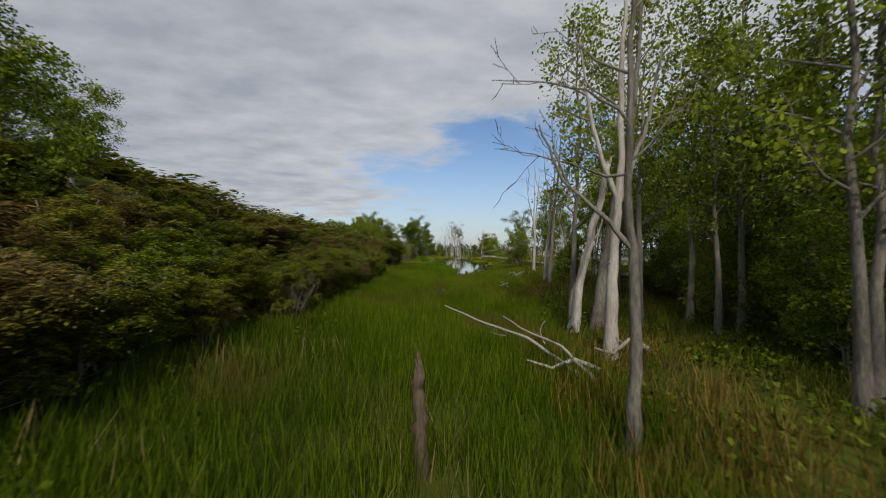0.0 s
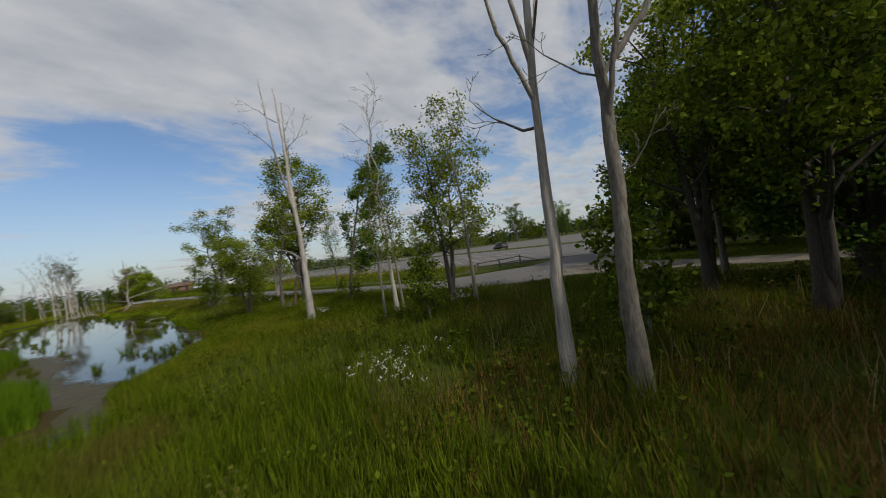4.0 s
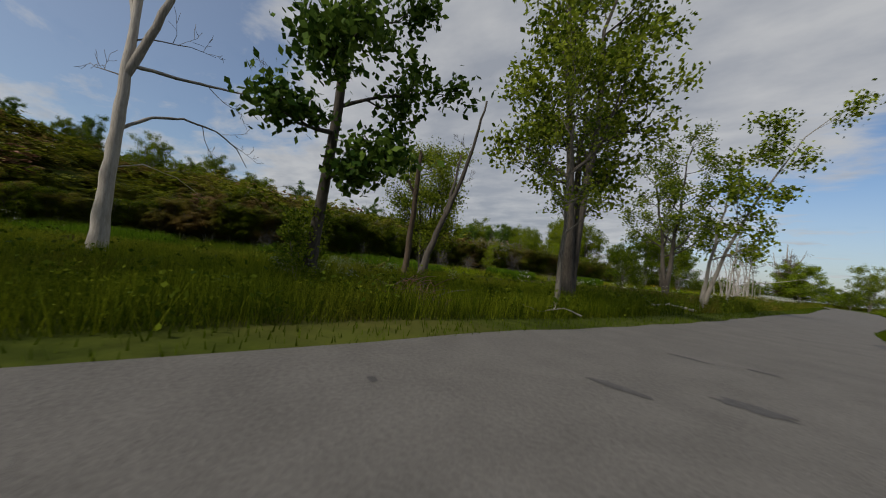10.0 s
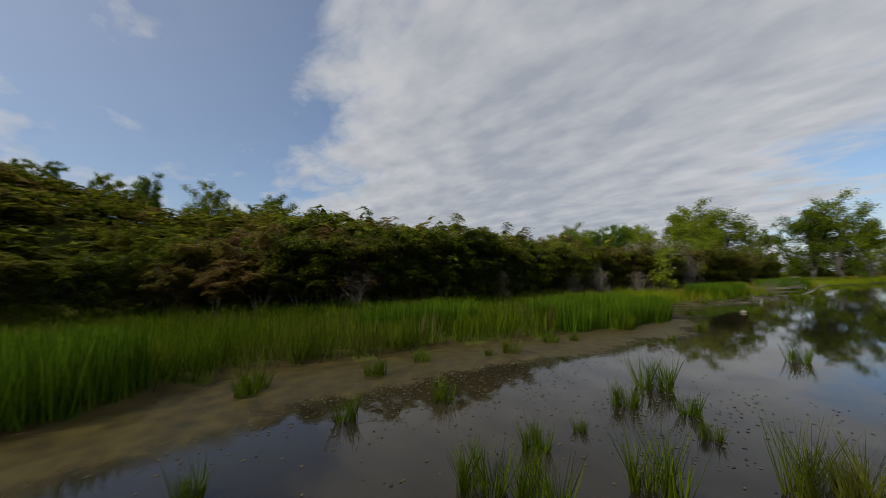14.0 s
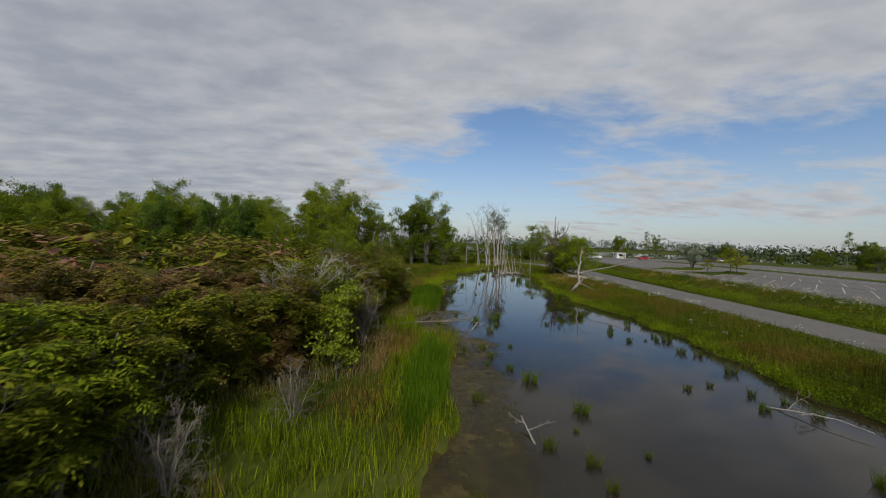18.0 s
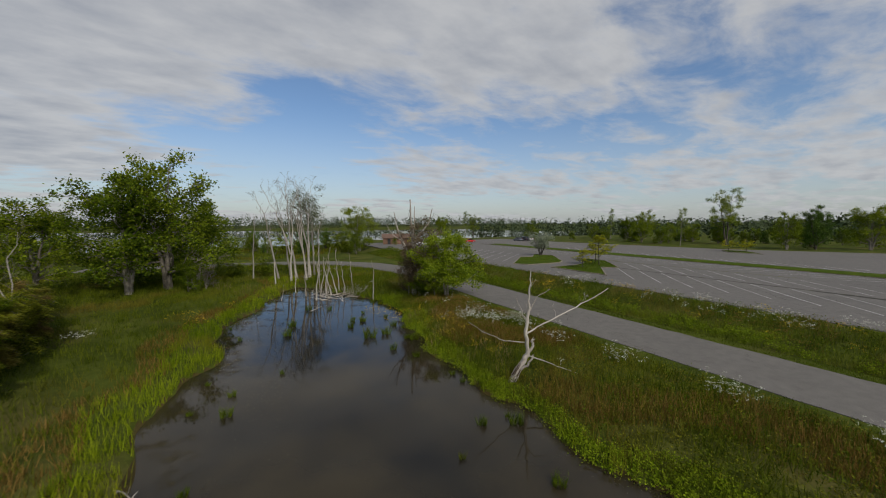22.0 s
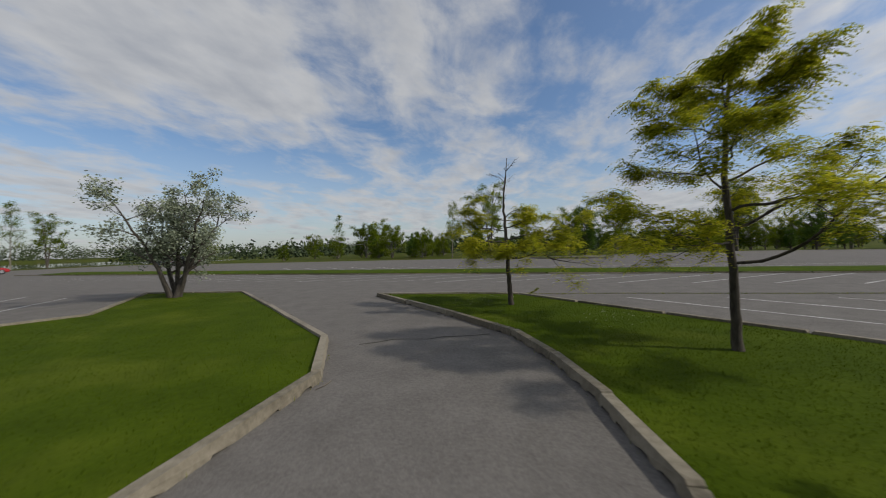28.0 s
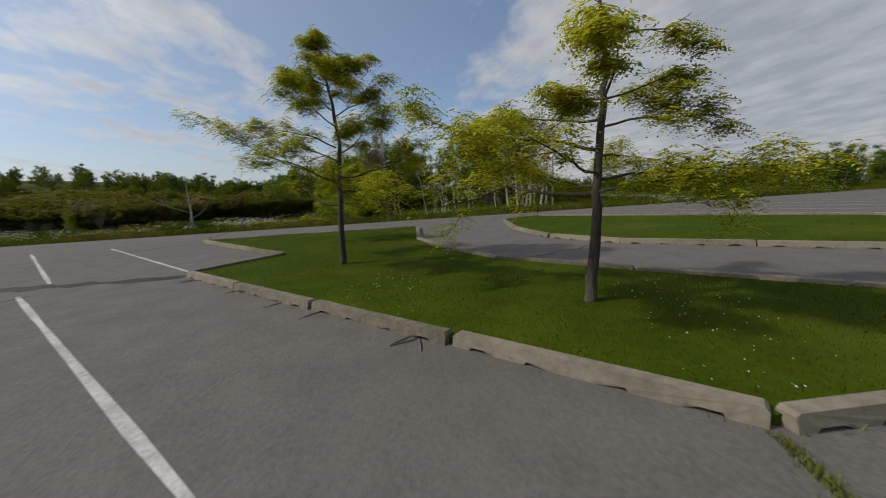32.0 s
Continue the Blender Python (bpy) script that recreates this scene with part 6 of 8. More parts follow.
    for x, y, g, k in [(54, 37, 1.1, "round0"), (59, 33, 1.25, "dark"), (64, 36, 1.2, "round2"), (69, 34, 1.3, "round1"), (75, 36, 1.1, "cottonwood0"), (49, 34, 0.9, "round1"), (46, 30, 1.2, "cottonwood1")]:
        plant(k, x, y, g)
    for k in range(48):
        plant(r.choice(("round0", "round1", "round2", "dark")), r.uniform(-84, -44), r.uniform(50, 122), r.uniform(0.5, 0.85))
    for k in range(26):
        plant(r.choice(("round0", "round1", "round2", "dark")), r.uniform(-110, 26), r.uniform(212, 252), r.uniform(0.25, 0.6))
    for k in range(60):
        t = k / 60
        plant(r.choice(("round0", "round1", "round2", "dark")), 190 - 62 * t + r.uniform(-6, 20), 50 + 175 * t + r.uniform(-6, 6), r.uniform(0.35, 0.75), z=-0.5)


plant_all()
thicket(random.Random(6))
rq = random.Random(16)
scrub("pond_end_scrub", "low green bushes behind the pond's far end", "shrub2", [(rq.uniform(-16, 6), rq.uniform(175, 190), rq.uniform(0.5, 0.95)) for _ in range(26)], 18, 2.6)
scrub("lakeside_scrub", "belt of green bushes along the lake shore", "shrub2", [(rq.uniform(-110, 34), rq.uniform(214, 256), rq.uniform(0.9, 1.7)) for _ in range(60)], 30, 3.4)


def far_woods():
    r = np.random.RandomState(77)
    c = []

    def clump(x, y, h, wide, m):
        z = float(land(x, y)) if y < 250 else -1.0
        t = r.uniform(0.1, 1, m)
        k = wide * np.sqrt(np.clip(1.15 - t, 0.1, 1))
        c.append(np.stack([x + r.normal(0, 1, m) * k, y + r.normal(0, 1, m) * k, z + t * h], -1))

    for k in range(1500):
        a, rad = r.uniform(0, 2 * np.pi), r.uniform(430, 700)
        x, y = 30 + rad * np.cos(a), 120 + rad * np.sin(a)
        if not (250 < y < 690 and -330 < x < 400):
            clump(x, y, r.uniform(9, 15) * (1.25 if r.uniform() < 0.12 else 1), 3.6, 9)
    for k in range(1100):
        clump(r.uniform(-460, 560), r.uniform(685, 760), r.uniform(10, 19) * (1.3 if r.uniform() < 0.1 else 1), 4.5, 8)
    for k in range(700):
        clump(r.uniform(195, 430), r.uniform(40, 430), r.uniform(4, 9.5), 2.6, 9)
    c = np.concatenate(c)
    c = np.repeat(c, 3, 0) + r.normal(0, 1.1, (len(c) * 3, 3))
    q = leaf_cards(c, 1.95, r)
    tagged(new("far_woods", quad_mesh("far_woods", q, M_FAR)), "distant belt of dark green woods", "woods", kind="stuff")


M_FAR = surface("far_foliage", (0.030, 0.046, 0.022), (0.075, 0.095, 0.045), 0.05, 0.9, 0, 0.6, island=0.5, coords="World", spec=0.05)
far_woods()


# ---- dead wood ----


def splinters(r, p, d, radius, n=6, length=0.45):
    """Torn spikes where a trunk has snapped."""
    side = d.orthogonal().normalized()
    out = []
    for k in range(n):
        s = side.copy()
        s.rotate(Matrix.Rotation(2 * math.pi * k / n + r.uniform(-0.4, 0.4), 3, d))
        a = p - d * 0.12 + s * radius * 0.62
        b = a + d * length * r.uniform(0.35, 1.0) + s * r.uniform(-0.04, 0.06)
        spike = Wood()
        spike.limb([a, a.lerp(b, 0.5), b], [radius * 0.42, radius * 0.3, 0.006], 4)
        out.append(spike)
    return out


def timber(name, label, category, x, y, stems, boughs, material, group="", z=None, seed=0, droop=0.0, torn=True, twig=None, gnarl=1.0):
    """A dead trunk with limbs along given lines. stems: points, first and last radius."""
    r = random.Random(seed)
    base = new(name)
    base.location = (x, y, float(land(x, y)) if z is None else z)
    tagged(base, label, category, group=group)
    for i, (pts, r0, r1) in enumerate(stems):
        w = Wood()
        p = [Vector(q) for q in pts]
        fine, rad = [], []
        m = 5
        for j in range(len(p) - 1):
            for k in range(m):
                t = k / m
                q = p[j].lerp(p[j + 1], t)
                fine.append(q + Vector((r.gauss(0, 1), r.gauss(0, 1), r.gauss(0, 0.3))) * (0.012 + 0.1 * r1) * gnarl * (1 if fine else 0))
        fine.append(p[-1])
        n = len(fine)
        for j in range(n):
            t = j / (n - 1)
            rad.append((r0 + (r1 - r0) * t) * (1 + (0.5 * math.exp(-t * 12) if i == 0 else 0)) * r.uniform(0.93, 1.07))
        w.limb(fine, rad, 10 if r0 > 0.06 else 6)
        if torn and r1 > 0.035:
            for spike in splinters(r, fine[-1], (fine[-1] - fine[-2]).normalized(), r1, 7, 5 * r1):
                part("splinter", spike.mesh("splinter", material), base)
        part("trunk" if i == 0 else "limb", w.mesh(name, material), base)
    if boughs:
        o = opt(seg=0.3, wander=0.2, rise=-droop if droop else 0.05, thin=0.006, kids=(4, 3), spread=0.8, ratio=0.45, bare=0.3)
        for start, d, length, radius, depth in boughs:
            w = Wood()
            bough(w, r, Vector(start), Vector(d), length, radius, depth, [], o, 5)
            part("branch", w.mesh("branch", twig or material), base)
    return base


def dead_wood():
    # forked bleached tree beside the hollow
    timber("dead_tree", "tall forked dead tree with bleached smooth trunk", "dead tree", 6.3, 18.5,
           [([(0, 0, -0.2), (0.05, 0.02, 1.8), (0.12, 0.05, 3.6), (0.3, 0.1, 5.6), (0.35, 0.3, 8.5), (0.5, 0.4, 11.5)], 0.17, 0.04),
            ([(0.2, 0.06, 4.4), (-0.15, 0.3, 5.5), (-0.5, 0.6, 7.4), (-0.7, 0.8, 9.4)], 0.085, 0.025),
            ([(0.2, 0.06, 4.3), (0.6, 0.1, 5.4), (0.95, -0.1, 6.8), (1.2, -0.2, 8.6)], 0.08, 0.025)],
           [((-0.2, 0.34, 5.8), (-0.6, 0.8, 0.35), 1.4, 0.03, 2), ((-0.4, 0.5, 6.8), (-0.7, 0.5, 0.5), 1.5, 0.03, 2), ((0.32, 0.2, 7), (-0.8, 0.3, 0.6), 2.0, 0.04, 2), ((0.9, -0.1, 6.6), (1, 0.2, 0.5), 1.8, 0.035, 2), ((0.4, 0.3, 8.8), (0.8, -0.2, 0.8), 2.2, 0.04, 2), ((-0.52, 0.62, 7.6), (-0.7, 0.4, 0.6), 1.6, 0.03, 2), ((0.1, 0, 2.6), (-0.9, -0.3, 0.25), 0.7, 0.02, 1)], M_DEADWOOD, "dead trees", seed=3, torn=False, twig=M_TWIG)
    # slender grey trunk close to the path
    timber("dead_tree", "slender grey dead trunk with one broken side limb", "dead tree", 4.5, 14.05,
           [([(0, 0, -0.2), (0.03, 0, 1.3), (0.02, 0.02, 2.6), (-0.12, 0.05, 4.2), (-0.1, 0.05, 6.5), (0, 0.1, 8.5)], 0.105, 0.03), ([(-0.02, 0.02, 3.2), (-0.5, 0.1, 3.75), (-1.1, 0.2, 4.3), (-1.5, 0.2, 5.2)], 0.045, 0.014)],
           [((-1.0, 0.2, 4.2), (-0.9, 0, 0.7), 1.2, 0.02, 1), ((-0.1, 0.05, 4.6), (0.7, 0.4, 0.6), 1.6, 0.03, 2), ((-0.1, 0.05, 6), (-0.5, 0.6, 0.7), 1.6, 0.03, 2), ((-0.12, 0.05, 4.4), (-0.95, 0.3, 0.35), 2.2, 0.025, 2), ((-0.1, 0.05, 5.2), (-0.8, -0.2, 0.7), 2.4, 0.028, 2), ((-0.08, 0.07, 7.0), (0.7, 0.2, 0.8), 1.8, 0.025, 2)], M_BARK, "dead trees", seed=4, torn=False)
    timber("snapped_tree", "pale leaning trunk snapped off at head height", "dead tree", 6.55, 21.77,
           [([(0, 0, -0.2), (0.15, 0, 1.5), (0.45, 0.05, 3.0), (0.85, 0.0, 4.6), (1.12, -0.1, 6.2)], 0.185, 0.09), ([(0.5, 0.05, 3.2), (0.75, -0.2, 3.6), (0.9, -0.3, 4.4)], 0.05, 0.02)], [((0.5, 0, 3.1), (0.8, 0.3, 0.3), 0.9, 0.02, 1)], M_DEADWOOD, "broken trunks", seed=5)
    timber("bare_poplar", "tall grey leaning poplar trunk with a thin bare top", "tree", 7.33, 21.72,
           [([(0, 0, -0.2), (0.3, -0.05, 2.6), (0.62, -0.1, 4.6), (1.1, -0.17, 7.4), (1.3, -0.2, 10), (1.4, -0.2, 12.5)], 0.19, 0.05), ([(0.95, -0.15, 6.6), (1.6, 0.3, 8.2), (2.0, 0.5, 10.4)], 0.06, 0.02)],
           [((1.2, -0.2, 8.4), (-0.7, 0.3, 0.8), 2.0, 0.03, 2), ((1.3, -0.2, 9.6), (0.6, -0.4, 0.9), 2.2, 0.03, 2)], M_BARK, "", seed=51, torn=False, twig=M_TWIG)
    timber("tree_stump", "pale weathered stump standing in the sedge", "stump", 1.25, 13.4, [([(0, 0, -0.3), (-0.02, 0.02, 0.5), (-0.05, 0.02, 1.05), (-0.08, 0.03, 1.5)], 0.11, 0.075)], [], M_SNAG, "broken trunks", seed=6)
    # pair of grey trunks by the meadow
    pair = timber("dead_tree", "straight grey dead tree with few upper branches", "dead tree", 11.0, 40.2,
           [([(0, 0, -0.2), (0.0, 0, 2), (0.05, 0.05, 4), (0.12, 0.02, 7), (0.1, 0.1, 8.6)], 0.115, 0.03), ([(0.05, 0.05, 4.3), (-0.5, 0.28, 5.3), (-1.0, 0.5, 6.7), (-1.3, 0.65, 8.2)], 0.05, 0.014), ([(0.06, 0.05, 4.9), (-0.25, 0.2, 6.2), (-0.5, 0.3, 7.4), (-0.7, 0.4, 8.8)], 0.045, 0.014), ([(0.08, 0.04, 5.3), (0.5, -0.1, 6.4), (0.8, -0.2, 8.0)], 0.04, 0.012)],
           [((0.05, 0.05, 3.9), (0.3, 0.9, 0.5), 1.5, 0.03, 2), ((0.1, 0, 5.2), (-0.4, -0.8, 0.8), 1.8, 0.03, 2), ((0.1, 0, 6.4), (0.6, 0.5, 0.9), 2.0, 0.03, 2), ((0.1, 0.1, 7.8), (-0.6, 0.4, 0.9), 1.8, 0.03, 2)], M_DEADWOOD, "dead trees", seed=7, torn=False, twig=M_TWIG)
    pair.scale, pair.rotation_euler = (1.25, 1.25, 1.35), (0, radians(3.5), 0)
    pair = timber("dead_tree", "shaggy grey dead tree with peeling bark and forking limbs", "dead tree", 11.0, 38.9,
           [([(0, 0, -0.2), (-0.02, 0, 1.6), (0.02, -0.02, 3.6), (0, 0.02, 5.4), (0.1, -0.1, 7.6), (0.1, 0, 11)], 0.15, 0.035),
            ([(0.0, 0, 4.2), (-0.1, -0.25, 5.2), (0.0, -0.45, 6.6), (-0.1, -0.6, 8.2)], 0.05, 0.018),
            ([(0, 0, 5.0), (0.3, -0.6, 5.8), (0.3, -1.1, 7.2), (0.4, -1.3, 9)], 0.06, 0.02)],
           [((0.02, 0, 5.0), (-0.4, 1, 0.5), 1.6, 0.02, 2), ((-0.05, -0.4, 6.2), (0.3, -1, 0.6), 1.8, 0.02, 2), ((0.3, -0.8, 6.4), (0.4, -1, 0.4), 1.8, 0.03, 2), ((0.1, 0, 7.5), (-0.6, 0.4, 0.9), 2.0, 0.03, 2), ((0.05, 0, 6.5), (0.9, 0.2, 0.8), 1.8, 0.03, 2), ((0, -0.02, 3.4), (0.5, -0.9, 0.6), 1.3, 0.02, 2)], M_BARK, "dead trees", seed=8, torn=False, twig=M_TWIG)
    pair.scale, pair.rotation_euler = (1.2, 1.2, 1.15), (0, radians(3), 0)
    # bleached tree above the meadow with long arching branches
    timber("dead_tree", "white-barked dead tree with dark arching bare branches", "dead tree", 14.5, 56.5,
           [([(0, 0, -0.3), (0.05, 0.02, 1.6), (0.08, 0.06, 3.4), (0.08, 0.1, 5.2), (-0.05, 0.15, 7.5), (0, 0.3, 10.5), (-0.1, 0.4, 13.5)], 0.2, 0.03),
            ([(0.08, 0.1, 5.0), (0.3, 0.55, 6.4), (0.5, 1.1, 8.4), (0.8, 1.5, 11), (1.1, 1.9, 13.5)], 0.12, 0.025), ([(0, 0.12, 6.4), (-0.6, -0.2, 8.2), (-1.2, -0.7, 10.6), (-1.5, -0.9, 13.2)], 0.08, 0.02),
            ([(0.1, 0.06, 3.5), (-0.25, 0.75, 4.12), (-0.65, 1.5, 4.42), (-1.0, 2.45, 4.4), (-1.2, 3.1, 4.05), (-1.25, 3.5, 3.5)], 0.05, 0.01),
            ([(0.1, 0.1, 5.25), (0.25, 1.4, 5.3), (0.45, 2.7, 5.4), (0.7, 3.7, 5.85)], 0.055, 0.014),
            ([(0.08, 0.04, 2.5), (-0.1, 0.7, 2.75), (-0.4, 1.5, 2.6), (-0.6, 2.1, 2.25)], 0.02, 0.006)],
           [((-0.7, 2.0, 4.37), (0.1, 0.5, -0.8), 1.1, 0.014, 2), ((-1.05, 3.0, 4.1), (0.1, 0.8, -0.3), 0.9, 0.01, 2), ((-0.95, 2.6, 4.35), (0.1, 0.7, 0.1), 0.8, 0.01, 1), ((-0.3, 1.2, 2.7), (0, 0.8, 0.35), 0.7, 0.008, 2), ((0.45, 2.7, 5.4), (0.2, 0.7, 0.8), 1.5, 0.02, 2), ((0.3, 1.9, 5.3), (0.2, 0.6, -0.6), 1.2, 0.014, 2), ((0.6, 3.4, 5.7), (0.2, 0.9, -0.1), 1.2, 0.016, 2), ((0.06, 0.12, 5.9), (0.3, 1.0, 0.5), 2.0, 0.025, 2), ((0.08, 0.1, 4.9), (-0.6, -0.9, 0.25), 1.6, 0.022, 2), ((0.45, 1.0, 7.6), (0.7, 0.6, 0.7), 2.0, 0.03, 2), ((-0.02, 0.14, 7), (-0.7, 0.2, 0.9), 2.2, 0.035, 2), ((0.6, 1.2, 9.2), (0.6, 0.3, 0.9), 2.4, 0.03, 2), ((0, 0.5, 9.6), (0.5, -0.5, 1), 2.6, 0.03, 2), ((-0.05, 0.55, 11.6), (-0.6, 0.4, 1), 2.4, 0.026, 2), ((-0.9, -0.45, 9.4), (-0.8, -0.4, 0.8), 2.2, 0.028, 2), ((0.9, 1.6, 11.6), (0.6, 0.6, 0.9), 2.2, 0.026, 2)], M_DEADWOOD, "dead trees", seed=9, torn=False, twig=M_TWIG)
    # two broken snags by the brush heap
    timber("broken_snag", "rust-brown snapped snag with one stub", "snag", 17.4, 64.3, [([(0, 0, -0.2), (0.24, -0.12, 1.5), (0.58, -0.36, 3.0), (0.88, -0.56, 4.3)], 0.115, 0.06), ([(0.58, -0.36, 3.0), (0.48, -0.6, 3.4), (0.38, -0.78, 3.6)], 0.045, 0.03)], [], M_SNAG, "broken trunks", seed=10)
    timber("broken_snag", "dark leaning forked snag with a bare tip", "snag", 17.0, 65.2, [([(0, 0, -0.2), (0.1, 0.2, 0.9), (0.3, 0.55, 2.2), (0.75, 0.9, 3.9), (1.15, 0.98, 5.3), (1.55, 1.0, 6.9)], 0.15, 0.035), ([(0.42, 0.65, 2.7), (0.3, 1.0, 3.8), (0.12, 1.38, 5.2)], 0.07, 0.04)], [((1.0, 0.95, 4.9), (-0.2, -0.8, 0.7), 0.9, 0.012, 2), ((0.75, 0.9, 3.9), (0, 0.8, 0.5), 1.0, 0.014, 2)], M_BARK_DARK, "broken trunks", seed=11)
    # splintered white snag at the pond's east bank
    snag = timber("splintered_snag", "bleached snag torn open at its base with long limbs", "snag", 15.65, 128.85,
           [([(0, 0, -0.3), (0.55, 0.0, 0.6), (1.25, 0.0, 1.45), (1.05, 0.0, 2.9), (1.3, 0.0, 4.2), (1.35, 0.05, 5.2), (1.5, 0.1, 6.4)], 0.18, 0.022),
            ([(1.1, 0.0, 2.7), (2.6, 0.1, 3.1), (5.6, 0.3, 3.7), (7.4, 0.3, 4.2), (8.7, 0.25, 4.7)], 0.058, 0.022),
            ([(1.25, 0.0, 3.9), (2.0, 0.1, 4.8), (3.2, 0.2, 5.15)], 0.04, 0.01), ([(1.15, 0.0, 3.4), (0.75, 0.1, 4.2), (0.35, 0.1, 4.9)], 0.05, 0.012),
            ([(0.9, 0.0, 1.1), (1.7, 0.05, 1.75), (1.75, 0.1, 2.2)], 0.11, 0.06), ([(1.3, 0.0, 1.35), (2.4, -0.8, 0.9), (3.7, -1.8, 0.35)], 0.045, 0.012),
            ([(1.0, 0.0, 2.2), (-0.4, 0.1, 2.5), (-2.0, 0.1, 3.3), (-2.8, 0.2, 3.9)], 0.035, 0.008), ([(0.5, 0, 0.5), (0.9, -0.3, 0.9), (1.2, -0.5, 1.5)], 0.08, 0.05), ([(0.3, 0.1, 0.3), (0.7, 0.4, 0.6), (1.5, 0.7, 0.5)], 0.06, 0.03)],
           [((3.6, 0.15, 3.3), (0.6, 0.1, 0.9), 0.9, 0.012, 1), ((5.6, 0.3, 3.7), (0.8, -0.3, 0.5), 1.2, 0.012, 2), ((-1.4, 0.1, 3.0), (-0.8, 0.4, 0.3), 0.7, 0.01, 1), ((1.35, 0.05, 5.2), (0.5, -0.4, 0.8), 0.8, 0.012, 1), ((1.2, 0, 3.8), (-0.5, 0.3, 0.7), 0.7, 0.012, 1)], M_DEADWOOD, "broken trunks", seed=12, gnarl=2.4)
    rs = random.Random(14)
    for k in range(14):
        a = rs.uniform(0, 6.28)
        h0, h1 = rs.uniform(-0.1, 0.5), rs.uniform(0.7, 1.9)
        w = Wood()
        p = [Vector((0.85 * h + math.cos(a) * (0.2 - 0.03 * h) + rs.gauss(0, 0.02), math.sin(a) * (0.2 - 0.03 * h) + rs.gauss(0, 0.02), h)) for h in (h0, (h0 + h1) / 2, h1)]
        w.limb(p, [rs.uniform(0.03, 0.06), rs.uniform(0.02, 0.05), 0.006], 4)
        part("torn_strip", w.mesh("torn_strip", M_SNAG if k % 3 else M_DEADWOOD), snag)
    r = random.Random(31)
    logs = [((1.7, 19.5), (5.0, 17.3), 0.05), ((3.3, 18.6), (5.2, 16.9), 0.045), ((3.6, 17.0), (5.6, 17.4), 0.06), ((5.6, 17.9), (7.4, 18.4), 0.07), ((8.2, 13.5), (10.4, 11.2), 0.06), ((7.4, 12.6), (9.0, 10.8), 0.05), ((6.2, 12.0), (7.2, 10.9), 0.05), ((22.7, 63.8), (23.3, 65.4), 0.02), ((21.5, 71.5), (23.4, 75.5), 0.05)]
    for i, ((x0, y0), (x1, y1), rad) in enumerate(logs):
        za, zb = float(land(x0, y0)), float(land(x1, y1))
        lift = 1.4 if i == 0 else 1.25 if i == 1 else 0.5 if i < 7 else 0.2
        c = Vector((x1 - x0, y1 - y0, 0))
        q = c.orthogonal().normalized() * 0.12
        timber("fallen_branch", "bleached fallen branch lying in the grass", "log", x1, y1, [([(0, 0, 0.1), tuple(-c * 0.35 + q + Vector((0, 0, 0.1 + lift * 0.45))), tuple(-c * 0.7 - q * 0.6 + Vector((0, 0, za - zb + lift * 0.85))), tuple(-c + Vector((0, 0, za - zb + lift + 0.06)))], rad, rad * 0.35)], [(tuple(-c * 0.5 + Vector((0, 0, 0.1 + lift * 0.5))), (r.uniform(-1, 1), r.uniform(-1, 1), 0.5), 0.7, 0.015, 1)], M_DEADWOOD, "fallen branches", seed=40 + i)
    # branches lying in the pond
    rr = random.Random(8)
    heap = [(rr.uniform(10.5, 16), rr.uniform(157, 163), rr.uniform(0, 360), rr.uniform(1.4, 3.4)) for _ in range(14)]
    for i, (x, y, a, n) in enumerate(heap + [(-1.5, 127.6, 60, 1.4), (13.5, 160.2, 15, 3.2), (11.8, 159.0, 160, 2.8), (14.6, 158.4, 200, 2.4), (12.8, 157.6, 80, 2.0), (10.6, 163.2, 40, 2.4), (15.6, 160.4, 300, 2.2), (8.8, 153.6, 15, 1.6), (2.6, 92.0, 100, 1.6), (1.6, 107.4, 70, 2.0)]):
        d = Vector((math.cos(radians(a)), math.sin(radians(a)), 0))
        timber("sunken_branch", "dead branch lying half sunk in the pond", "log", x, y, [([tuple(-d * n / 2 + Vector((0, 0, -0.1))), (0, 0, 0.08), tuple(d * n / 2 + Vector((0, 0, 0.3)))], 0.05, 0.02)], [(tuple(d * n * 0.1 + Vector((0, 0, 0.1))), (d.y, -d.x, 0.5), n * 0.5, 0.02, 2), (tuple(d * n * 0.3 + Vector((0, 0, 0.2))), (-d.y, d.x, 0.6), n * 0.4, 0.02, 2)], M_DEADWOOD, "branches in the pond", z=max(float(land(x, y)), WATER), seed=60 + i, torn=False)
    timber("fallen_limb", "bleached fallen limb with many twigs in the shallow water", "log", -4.3, 106.9,
           [([(0, 0, 0.15), (1.8, 0.45, 0.3), (3.6, 0.7, 0.4), (5.4, 1.3, 0.55)], 0.09, 0.03), ([(2.4, 0.55, 0.35), (3.8, 0.1, 0.5), (5.6, -0.4, 0.75)], 0.06, 0.02), ([(3.4, 0.65, 0.4), (4.6, 1.7, 0.5), (5.2, 2.4, 0.8)], 0.045, 0.014), ([(1.5, 0.4, 0.3), (2.4, 1.3, 0.6), (2.7, 1.9, 1.1)], 0.04, 0.012)],
           [((1.6 + 0.45 * k, 0.3 + 0.15 * (k % 3), 0.45), (0.6, (-1) ** k * 0.8, 0.35), 1.5, 0.02, 2) for k in range(9)], M_TWIG, "branches in the pond", z=WATER, seed=90, torn=False)
